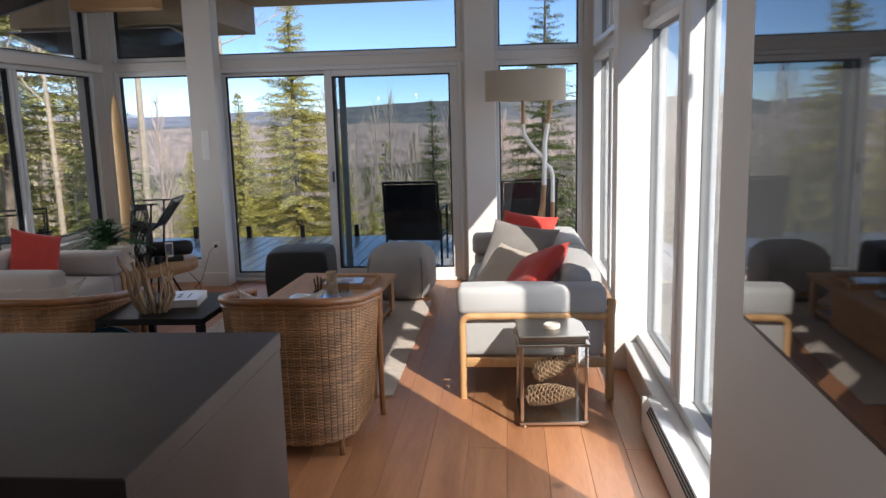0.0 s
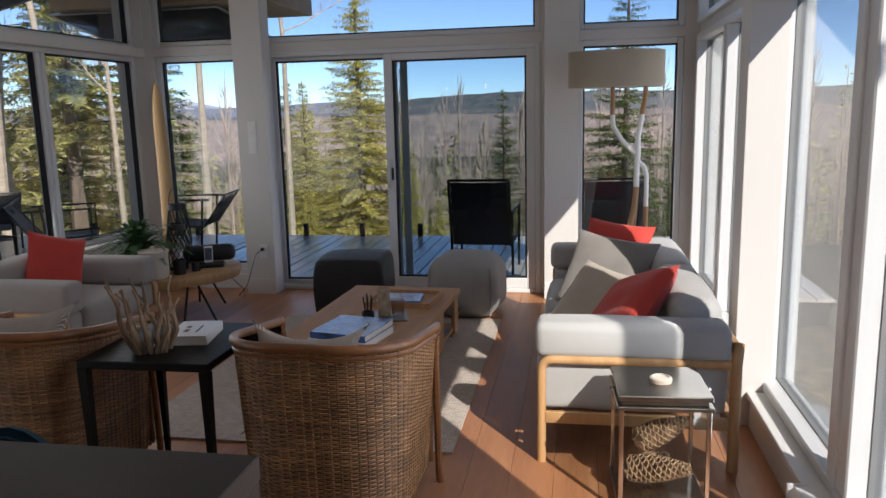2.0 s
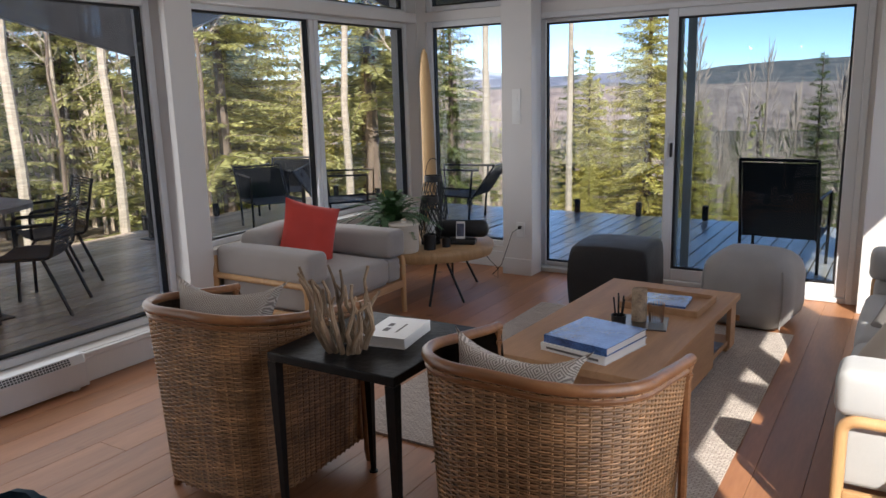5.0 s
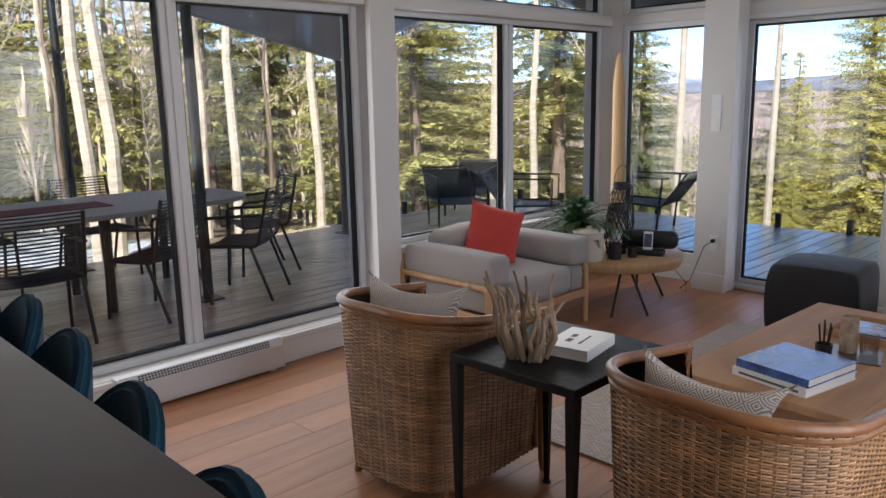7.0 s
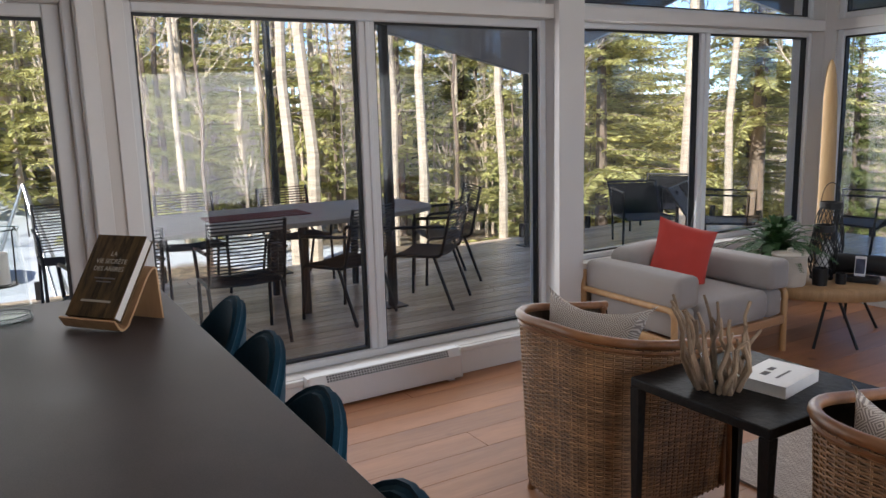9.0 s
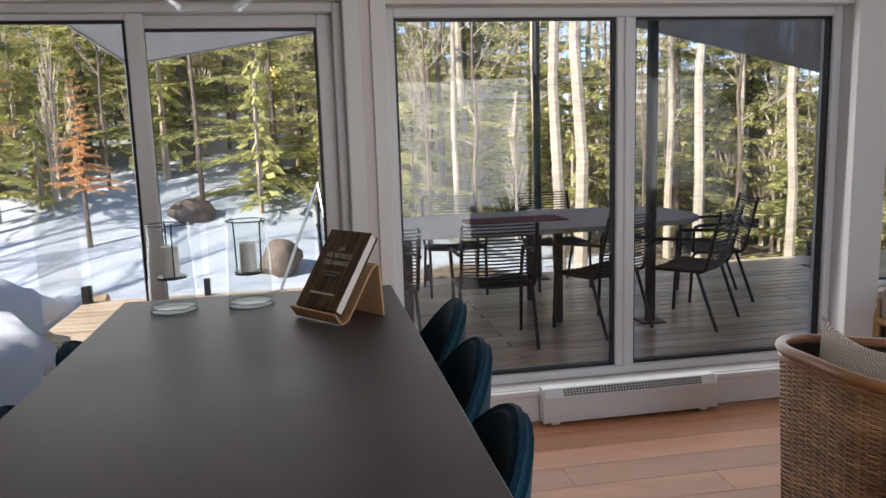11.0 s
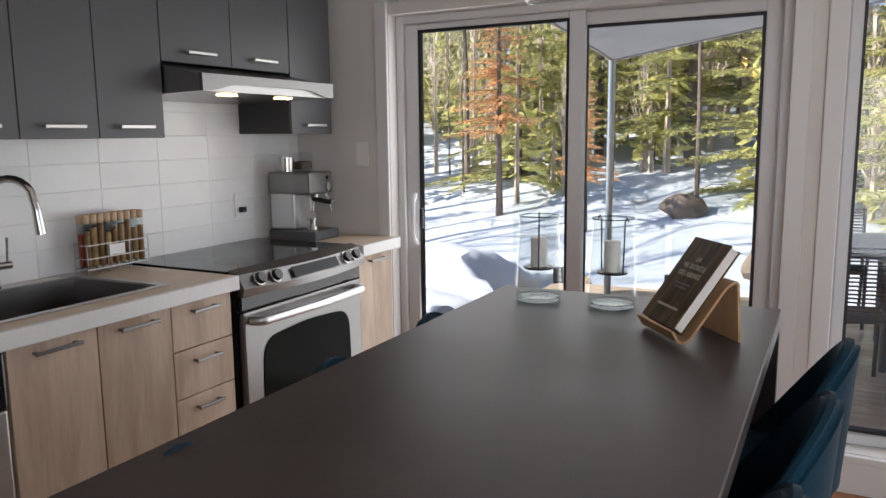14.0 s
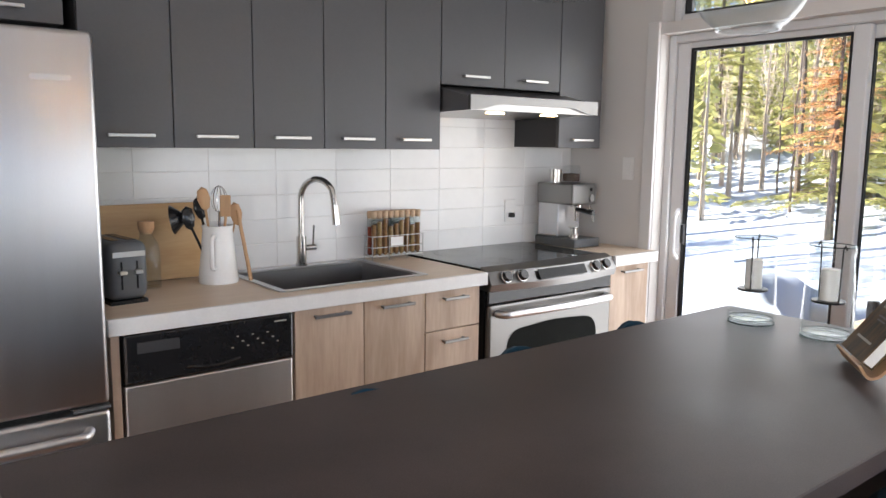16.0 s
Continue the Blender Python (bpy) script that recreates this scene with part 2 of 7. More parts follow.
def wall_with_holes(name, axis, f0, f1, a0, a1, z1, holes, label):
    """A thick wall along x or y, from boxes round its rectangular holes (a, b, low, high)."""
    bm = bm_new()

    def put(p, q, lo, hi):
        if q - p > 1e-4 and hi - lo > 1e-4:
            if axis == "y":
                bx(bm, f0, f1, p, q, lo, hi)
            else:
                bx(bm, p, q, f0, f1, lo, hi)
    at = a0
    for p, q in sorted({(h[0], h[1]) for h in holes}):
        put(at, p, 0, z1)
        z = 0
        for lo, hi in sorted((h[2], h[3]) for h in holes if (h[0], h[1]) == (p, q)):
            put(p, q, z, lo)
            z = hi
        put(p, q, z, z1)
        at = q
    put(at, a1, 0, z1)
    return setting(name, bm, WALL, label, "wall")


TR0, TR1 = 2.055, 2.80
W_HOLES = [(1.10, 2.90, 0.0, 2.0), (1.10, 2.90, TR0, TR1), (3.09, 5.41, 0.165, HEAD), (3.09, 5.41, TR0, TR1), (5.60, 7.935, 0.52, HEAD), (5.60, 7.935, TR0, TR1)]
N_HOLES = [(-3.57, -2.80, 0.17, HEAD), (-3.57, -2.80, TR0, TR1), (-2.64, -0.345, 0.0, HEAD), (-2.64, -0.345, TR0, TR1), (-0.065, 0.72, 0.17, HEAD), (-0.065, 0.72, TR0, TR1)]
E_HOLES = [(3.02, 5.50, 0.17, HEAD), (3.02, 5.50, TR0, TR1), (5.60, 7.84, 0.17, HEAD), (5.60, 7.84, TR0, TR1)]
wall_with_holes("wall_west", "y", WX - 0.26, WX, SY - 0.2, NY, CEIL, W_HOLES, "white painted wall with tall windows and a sliding door")
wall_with_holes("wall_north", "x", NY, NY + 0.13, WX - 0.26, EX + 0.26, CEIL, N_HOLES, "white painted wall with sliding glass door and transom windows")
wall_with_holes("wall_east", "y", EX, EX + 0.12, -2.2, NY, CEIL, E_HOLES, "white painted wall with tall sunlit windows")
setting("wall_south", box(WX, 0.0, SY - 0.2, SY, 0, CEIL), WALL, "white painted kitchen wall", "wall")
setting("wall_hall", box(-0.2, 0.0, -2.2, SY - 0.2, 0, CEIL), WALL, "white painted hall wall", "wall")
setting("wall_hall_end", box(-0.2, EX + 0.26, -2.4, -2.2, 0, CEIL), WALL, "white painted hall end wall", "wall")
setting("wall_tv", box(0.60, EX - 0.003, -2.2, 3.06, 0, CEIL, 0.004), WALL, "white painted wall behind the television", "wall")
setting("ceiling", box(WX - 0.26, EX + 0.26, -2.4, NY + 0.13, CEIL, CEIL + 0.15), WALL, "white ceiling", "ceiling")
floor = setting("floor", box(WX - 0.02, EX + 0.02, -2.2, NY + 0.02, -0.06, -0.012), SUBFLOOR, "wide pine plank floor with knots", "floor")

WIN = [0]


def window(axis, plane, holes_ab, z0, z1, splits=(), fw=0.045, tint=(), g=0.012, mw=0.048, deep=0.045):
    """A white framed window: frame, black gasket and one pane between each pair of uprights."""
    WIN[0] += 1
    a0, a1 = holes_ab
    fb = bm_new()
    gk = bm_new()
    d0, d1 = plane - deep, plane + 0.045

    def put(bm, p, q, lo, hi, e0=d0, e1=d1, bev=0.006):
        if axis == "y":
            bx(bm, e0, e1, p, q, lo, hi, bev, 1)
        else:
            bx(bm, p, q, e0, e1, lo, hi, bev, 1)
    put(fb, a0, a0 + fw, z0, z1)
    put(fb, a1 - fw, a1, z0, z1)
    put(fb, a0 + fw, a1 - fw, z0, z0 + fw, d0 + 0.002, d1 - 0.002)
    put(fb, a0 + fw, a1 - fw, z1 - fw, z1, d0 + 0.002, d1 - 0.002)
    edges = [a0 + fw]
    for s in splits:
        put(fb, s - mw, s + mw, z0 + fw, z1 - fw, d0 + 0.003, d1 - 0.003)
        put(fb, s - 0.012, s + 0.012, z0 + fw, z1 - fw, d0 - 0.009, d1 + 0.009, 0.004)
        edges += [s - mw, s + mw]
    edges.append(a1 - fw)
    w = thing("window_%d" % WIN[0], "tall white framed window with black gasket", "window")
    w["kind"] = "structure"
    part("window_frame", fb, PVC, w)
    for i in range(0, len(edges), 2):
        p, q = edges[i], edges[i + 1]
        lo, hi = z0 + fw, z1 - fw
        put(gk, p, p + g, lo, hi, plane - 0.02, plane + 0.02, 0)
        put(gk, q - g, q, lo, hi, plane - 0.02, plane + 0.02, 0)
        put(gk, p + g, q - g, lo, lo + g, plane - 0.02, plane + 0.02, 0)
        put(gk, p + g, q - g, hi - g, hi, plane - 0.02, plane + 0.02, 0)
        pb = bm_new()
        put(pb, p + g, q - g, lo + g, hi - g, plane - 0.003, plane + 0.003, 0)
        ob = part("pane", pb, PANE_TINT if i // 2 in tint else (PANE_WEST if plane == GW else PANE), w)
        ob.visible_shadow = False
    part("gasket", gk, BLACK if plane != GE else SEAL, w)
    return w


window("y", GW, (3.09, 5.41), 0.165, HEAD, (4.255,))
window("y", GW, (3.09, 5.41), TR0, TR1, (4.255,))
window("y", GW, (5.60, 7.935), 0.52, HEAD, (6.78,), 0.035)
window("y", GW, (5.60, 7.935), TR0, TR1, (), 0.035)
window("y", GW, (1.10, 2.90), TR0, TR1, ())
window("x", GN, (-3.57, -2.80), 0.17, HEAD)
window("x", GN, (-3.57, -2.80), TR0, TR1)
window("x", GN, (-2.64, -0.345), TR0, TR1)
window("x", GN, (-0.065, 0.72), 0.17, HEAD)
window("x", GN, (-0.065, 0.72), TR0, TR1)
window("y", GE, (3.02, 5.50), 0.17, HEAD, (4.405,), 0.045, (), 0.005, 0.095, 0.09)
window("y", GE, (3.02, 5.50), TR0, TR1, (4.405,), 0.045, (), 0.005, 0.095, 0.09)
window("y", GE, (5.60, 7.84), 0.17, HEAD, (6.7,), 0.045, (), 0.005, 0.048, 0.09)
window("y", GE, (5.60, 7.84), TR0, TR1, (6.7,), 0.045, (), 0.005, 0.048, 0.09)


def slider(number, axis, plane, a0, a1, z1, mid, inner_first):
    """A two-leaf sliding glass door: outer frame, a fixed leaf and a sliding leaf on two tracks."""
    d = thing("door_%d" % number, "white sliding glass patio door, closed", "door")
    d["kind"] = "structure"

    def put(bm, p, q, lo, hi, e0, e1, bev=0.005):
        if axis == "y":
            bx(bm, e0, e1, p, q, lo, hi, bev, 1)
        else:
            bx(bm, p, q, e0, e1, lo, hi, bev, 1)
    fb = bm_new()
    f = 0.04
    put(fb, a0, a0 + f, 0.0, z1, plane - 0.07, plane + 0.07)
    put(fb, a1 - f, a1, 0.0, z1, plane - 0.07, plane + 0.07)
    put(fb, a0 + f, a1 - f, z1 - f, z1, plane - 0.068, plane + 0.068)
    put(fb, a0 + f, a1 - f, 0.0, 0.035, plane - 0.068, plane + 0.068)
    part("door_frame", fb, PVC, d)
    s = 0.07
    for k, (p, q) in enumerate(((a0 + f, mid + 0.045), (mid - 0.045, a1 - f))):
        inside = (k == 0) == inner_first
        c = plane + ((-0.03 if plane > 0 else 0.03) if inside else (0.03 if plane > 0 else -0.03))
        lb, gk, pb = bm_new(), bm_new(), bm_new()
        lo, hi = 0.036, z1 - f - 0.001
        put(lb, p, p + s, lo, hi, c - 0.022, c + 0.022)
        put(lb, q - s, q, lo, hi, c - 0.022, c + 0.022)
        put(lb, p + s, q - s, lo, lo + s * (0.5 if k == 0 else 1.2), c - 0.021, c + 0.021)
        put(lb, p + s, q - s, hi - s * (0.4 if k == 0 else 0.8), hi, c - 0.021, c + 0.021)
        leaf = part("door_leaf", lb, PVC, d)
        l2, h2 = lo + s * (0.5 if k == 0 else 1.2), hi - s * (0.4 if k == 0 else 0.8)
        g = 0.014
        put(gk, p + s, p + s + g, l2, h2, c - 0.012, c + 0.012, 0)
        put(gk, q - s - g, q - s, l2, h2, c - 0.012, c + 0.012, 0)
        put(gk, p + s + g, q - s - g, l2, l2 + g, c - 0.012, c + 0.012, 0)
        put(gk, p + s + g, q - s - g, h2 - g, h2, c - 0.012, c + 0.012, 0)
        part("gasket", gk, BLACK, leaf)
        put(pb, p + s + g, q - s - g, l2 + g, h2 - g, c - 0.003, c + 0.003, 0)
        ob = part("pane", pb, PANE_TINT if (k == 1 and axis == "x") else (PANE_WEST if axis == "y" and c < -3 else PANE), leaf)
        ob.visible_shadow = False
    return d


d1 = slider(1, "x", GN, -2.64, -0.345, HEAD, -1.55, False)
d2 = slider(2, "y", GW, 1.10, 2.90, 2.0, 2.01, True)
SCREEN = mat("grey_screen_frame", (0.62, 0.65, 0.66), 0.45, var=0.06)
scr = bm_new()
bx(scr, -1.49, -1.43, 8.075, 8.095, 0.05, 1.925, 0.003)
bx(scr, -0.415, -0.392, 8.075, 8.095, 0.05, 1.925, 0.003)
bx(scr, -1.429, -0.416, 8.076, 8.094, 1.89, 1.925, 0.003)
bx(scr, -1.429, -0.416, 8.076, 8.094, 0.05, 0.085, 0.003)
part("screen_frame", scr, SCREEN, d1, "grey insect screen frame")
part("door_handle", tube(bm_new(), arc([(-1.575, 7.948, 0.87), (-1.575, 7.918, 0.90), (-1.575, 7.918, 1.06), (-1.575, 7.948, 1.09)], 0.03), 0.010, 8), PVC, d1, "white pull handle", True)
part("latch", box(-1.552, -1.535, 7.925, 7.948, 0.93, 1.03, 0.006), BLACK, d1, "black thumb latch")
part("door_handle", tube(bm_new(), arc([(-3.748, 1.195, 0.88), (-3.71, 1.195, 0.91), (-3.71, 1.195, 1.10), (-3.748, 1.195, 1.13)], 0.03), 0.011, 8), PVC, d2, "white pull handle", True)
part("latch", box(-3.748, -3.725, 1.222, 1.24, 0.96, 1.06, 0.006), BLACK, d2, "black thumb latch")

# ---- posts, trims and heaters ----
for i, (x0, x1) in enumerate(((-2.787, -2.533), (-0.310, -0.048))):
    setting("wall_post_%d" % (i + 1), box(x0 + 0.002, x1 - 0.002, 7.755, NY - 0.014, 0, CEIL - 0.002, 0.003), WALL, "white painted post between the windows", "wall")
setting("wall_post_3", box(0.663, EX - 0.002, 5.40, 5.585, 0, CEIL - 0.002, 0.003), WALL, "white painted post between the tall windows", "wall")
setting("wall_post_4", box(WX + 0.002, WX + 0.05, 5.39, 5.577, 0, CEIL - 0.002, 0.003), WALL, "white painted post between the tall windows", "wall")


def trim(x0, x1, y0, y1, h=0.13):
    setting("baseboard", box(x0, x1, y0, y1, 0.0, h, 0.004), TRIM, "white painted baseboard", "baseboard")


trim(WX + 0.001, WX + 0.015, 2.92, 5.388)
trim(WX + 0.051, WX + 0.065, 5.39, 5.577)
trim(WX + 0.001, WX + 0.015, 5.58, 7.92)
trim(-2.785, -2.535, 7.741, 7.754)
trim(-0.308, -0.05, 7.741, 7.754)
trim(-3.57, -2.79, 7.925, 7.939)
trim(0.648, 0.662, 5.40, 5.585)
trim(0.585, 0.599, -2.1, 3.06)
for i, (y0, y1) in enumerate(((3.062, 5.398), (5.587, 7.938))):
    setting("wall_ledge_%d" % (i + 1), box(0.735, EX - 0.002, y0, y1, 0, 0.138), WALL, "white low wall under the windows", "wall")
    setting("window_sill", box(0.72, EX + 0.003, y0, y1, 0.139, 0.167, 0.005), TRIM, "white painted window sill", "trim")
setting("window_sill", box(WX + 0.001, WX + 0.03, 3.05, 5.388, 0.135, 0.163, 0.005), TRIM, "white painted window sill", "trim")
# casings round the openings
for y0, y1, z1 in ((1.10, 2.90, 2.0), (3.09, 5.41, HEAD)):
    bm = bm_new()
    bx(bm, WX + 0.001, WX + 0.018, y0 - 0.07, y0 - 0.002, 0.165 if y0 > 3 else 0, z1 + 0.06, 0.004)
    if y0 < 3:
        bx(bm, WX + 0.001, WX + 0.018, y1 + 0.002, y1 + 0.07, 0, z1 + 0.06, 0.004)
    setting("trim", bm, TRIM, "white window casing", "trim")


def heater(label, at, length):
    h = thing("baseboard_heater", label, "heater", "baseboard heaters", at)
    bm = bm_new()
    prof = [(0, 0.0), (0.065, 0.0), (0.068, 0.02), (0.068, 0.125), (0.045, 0.165), (0.0, 0.168)]
    a = [bm.verts.new((x, 0, z)) for x, z in prof]
    b = [bm.verts.new((x, length, z)) for x, z in prof]
    bm.faces.new(a)
    bm.faces.new(b[::-1])
    for k in range(len(prof)):
        bm.faces.new((a[k], a[(k + 1) % len(prof)], b[(k + 1) % len(prof)], b[k]))
    part("body", bm, PVC, h)
    g = bm_new()
    m = pose(0.0575, 0, 0.1455, 0, 60, 0)
    n = int((length - 0.17) / 0.016)
    for i in range(n):
        for j in range(3):
            y = 0.1 + 0.016 * i
            t = box(-0.0035 + (j - 1) * 0.0125, 0.0045 + (j - 1) * 0.0125, y, y + 0.010, -0.001, 0.0012)
            bmesh.ops.transform(t, matrix=m, verts=t.verts)
            me = bpy.data.meshes.new("slot")
            t.to_mesh(me)
            t.free()
            g.from_mesh(me)
            bpy.data.meshes.remove(me)
    part("grille", g, BLACK, h, "rows of dark vent slots")
    for y in (0.0, length):
        part("end_cap", box(-0.001, 0.070, y - 0.006, y + 0.006, -0.001, 0.17, 0.003), PVC, h)
    for y in (0.06, length - 0.06):
        part("foot", box(0.002, 0.055, y - 0.02, y + 0.02, -0.014, -0.0015), PVC, h)


heater("white baseboard heater under the tall windows", pose(WX + 0.017, 3.77, 0.014), 0.895)
heater("white baseboard heater under the sunny windows", pose(0.733, 4.475, 0.014, 0, 0, 180), 1.35)
BEAMS = setting("ceiling_beam", box(WX + 0.06, -2.88, 7.40, 7.60, 2.46, 2.70, 0.008), BEAM, "varnished wooden beam under the ceiling", "beam")
setting("ceiling_beam_2", box(WX + 0.06, EX - 0.06, 7.40, 7.60, 2.72, CEIL - 0.003, 0.008), BEAM, "varnished wooden beam under the ceiling", "beam")

# ---- living room materials ----
FABRIC = mat("light_grey_upholstery", (0.40, 0.395, 0.385), 0.9, var=0.09, scale=5, bump=0.35, fine=420, sheen=0.25)
FABRIC_T = mat("taupe_upholstery", (0.30, 0.27, 0.25), 0.9, var=0.08, scale=5, bump=0.35, fine=420, sheen=0.2)
RED = mat("coral_red_cushion_cloth", (0.50, 0.045, 0.030), 0.85, var=0.1, scale=9, bump=0.3, fine=500, sheen=0.2)
GREYCLOTH = mat("grey_cushion_cloth", (0.24, 0.22, 0.205), 0.9, var=0.1, scale=9, bump=0.3, fine=500, sheen=0.2)
BEIGE = mat("beige_cushion_cloth", (0.47, 0.40, 0.33), 0.9, var=0.1, scale=9, bump=0.3, fine=500, sheen=0.2)
METAL_BLACK = mat("hammered_black_metal", (0.007, 0.007, 0.0075), 0.42, 0.0, var=0.2, scale=40, bump=0.35, fine=60, spec=0.22)
BLACKPAINT = mat("black_painted_steel", (0.014, 0.014, 0.015), 0.45, 0.2, var=0.12)
RATTAN = mat("woven_rattan", (0.29, 0.158, 0.073), 0.5, var=0.45, scale=14, bump=0.3, fine=160, island=0.42)
# near-black brown: the shade between strands put into a colour
WEAVE_SHADE = mat("weave_gap_shade", (0.045, 0.024, 0.011), 0.8, var=0.3, scale=30, bump=0.3)
CANE = wood("lacquered_cane_rim", (0.16, 0.065, 0.026), (0.30, 0.135, 0.055), "X", 0.3, 12)
DRIFT = wood("driftwood", (0.11, 0.07, 0.042), (0.36, 0.25, 0.16), "Z", 0.8, 20, 0, 0.2, 0.5)
PAPER = mat("book_paper", (0.74, 0.71, 0.66), 0.8, var=0.05)
CHROME = mat("polished_nickel", (0.62, 0.60, 0.57), 0.16, 1.0, var=0.05, bump=0.02)
# nickel darkened: a dark mirrored surrounding is put into its colour
DARKMIRROR = mat("nickel_dark_reflection", (0.20, 0.185, 0.165), 0.3, 1.0, var=0.12, scale=9, bump=0.03)
CONE = mat("pine_cone_scale", (0.25, 0.155, 0.088), 0.85, var=0.35, scale=30, bump=0.4, island=0.35)
LEATHER = mat("dark_grey_leather", (0.018, 0.0165, 0.017), 0.6, var=0.2, scale=12, bump=0.35, fine=90, spec=0.3)
CANVAS = mat("grey_canvas", (0.30, 0.285, 0.275), 0.92, var=0.12, scale=6, bump=0.4, fine=300)
SHADE = mat("cream_lampshade_linen", (0.62, 0.55, 0.45), 0.9, var=0.05, scale=6, bump=0.2, fine=400)
WHITE = mat("white_glaze", (0.78, 0.77, 0.75), 0.25, var=0.03, bump=0.02)
STUMP = wood("tree_slice_edge", (0.30, 0.17, 0.075), (0.50, 0.31, 0.15), "Z", 0.5, 10, 3.0)
FERN = mat("fern_green", (0.035, 0.095, 0.025), 0.6, var=0.35, scale=20, bump=0, island=0.35)
CERAMIC = mat("cream_pot_glaze", (0.55, 0.49, 0.41), 0.45, var=0.1, scale=10)
GREYBAR = mat("printed_ink", (0.12, 0.11, 0.11), 0.7, var=0.05, bump=0)
BLUEPRINT = mat("blue_photo_print", (0.055, 0.12, 0.30), 0.2, var=0.8, scale=9, bump=0, coat=0.4)
DARKPRINT = mat("dark_photo_print", (0.06, 0.07, 0.11), 0.3, var=0.8, scale=14, bump=0)


def rug_mat():
    m = mat("woven_wool_rug", (0.50, 0.44, 0.38), 0.95, var=0.2, scale=20, bump=0.2, fine=200)
    nd, lk = m.node_tree.nodes, m.node_tree.links
    p = nd["Principled BSDF"]
    tc = nd.new("ShaderNodeTexCoord")
    br = nd.new("ShaderNodeTexBrick")
    br.inputs["Scale"].default_value = 14
    br.inputs["Color1"].default_value = (0.70, 0.62, 0.55, 1)
    br.inputs["Color2"].default_value = (0.54, 0.46, 0.40, 1)
    br.inputs["Mortar"].default_value = (0.27, 0.215, 0.18, 1)
    br.inputs["Mortar Size"].default_value, br.inputs["Mortar Smooth"].default_value = 0.03, 0.9
    br.inputs["Brick Width"].default_value, br.inputs["Row Height"].default_value = 0.42, 0.17
    lk.new(tc.outputs["Object"], br.inputs["Vector"])
    lk.new(br.outputs["Color"], p.inputs["Base Color"])
    b = nd.new("ShaderNodeBump")
    b.invert = True
    b.inputs["Strength"].default_value, b.inputs["Distance"].default_value = 0.9, 0.008
    lk.new(br.outputs["Fac"], b.inputs["Height"])
    lk.new(b.outputs[0], p.inputs["Normal"])
    return m


def diamond_mat():
    """Cushion cloth with a concentric diamond weave."""
    m = mat("diamond_weave_cloth", (0.52, 0.46, 0.40), 0.9, var=0.1, bump=0.2, fine=500)
    nd, lk = m.node_tree.nodes, m.node_tree.links
    p = nd["Principled BSDF"]
    tc = nd.new("ShaderNodeTexCoord")
    sep = nd.new("ShaderNodeSeparateXYZ")
    lk.new(tc.outputs["Object"], sep.inputs[0])
    outs = []
    for k in (0, 1):
        pp = nd.new("ShaderNodeMath")
        pp.operation = "PINGPONG"
        pp.inputs[1].default_value = 0.032 if k == 0 else 0.026
        lk.new(sep.outputs[k], pp.inputs[0])
        outs.append(pp.outputs[0])
    add = nd.new("ShaderNodeMath")
    lk.new(outs[0], add.inputs[0])
    lk.new(outs[1], add.inputs[1])
    sn = nd.new("ShaderNodeMath")
    sn.operation = "PINGPONG"
    sn.inputs[1].default_value = 0.005
    lk.new(add.outputs[0], sn.inputs[0])
    rp = nd.new("ShaderNodeMapRange")
    rp.inputs[1].default_value, rp.inputs[2].default_value = 0.0018, 0.0032
    lk.new(sn.outputs[0], rp.inputs[0])
    mx = nd.new("ShaderNodeMix")
    mx.data_type = "RGBA"
    mx.inputs[6].default_value, mx.inputs[7].default_value = (0.60, 0.54, 0.47, 1), (0.24, 0.20, 0.18, 1)
    lk.new(rp.outputs[0], mx.inputs[0])
    lk.new(mx.outputs[2], p.inputs["Base Color"])
    return m


RUG, DIAMOND = rug_mat(), diamond_mat()


def cushion(name, w, h, d, m, label, at, pinch=0.16, category="cushion"):
    """A stuffed square cushion, flat in x and y, with pinched corners and a seam."""
    n = 18
    bm = bm_new()
    rng = random.Random(int(w * 1000) + len(label))
    lay = []
    for s in (1, -1):
        rows = []
        for i in range(n + 1):
            row = []
            for j in range(n + 1):
                u, v = 2 * i / n - 1, 2 * j / n - 1
                e = max(0.0, (1 - abs(u) ** 2.6) * (1 - abs(v) ** 2.6)) ** 0.42
                px = u * w / 2 * (1 - pinch * 0.5 * (1 - v * v) * abs(u) ** 3)
                py = v * h / 2 * (1 - pinch * 0.5 * (1 - u * u) * abs(v) ** 3)
                wr = 0.012 * noise.noise(Vector((u * 2.3, v * 2.3, w * 30 + s)))
                row.append(bm.verts.new((px, py, s * (d / 2 * e + wr * e))))
            rows.append(row)
        lay.append(rows)
        for i in range(n):
            for j in range(n):
                q = (rows[i][j], rows[i + 1][j], rows[i + 1][j + 1], rows[i][j + 1])
                bm.faces.new(q if s > 0 else q[::-1])
    bmesh.ops.remove_doubles(bm, verts=bm.verts, dist=0.0008)
    ob = part(name, bm, m, None, "", True)
    ob.matrix_basis = at
    return tagged(ob, label, category)


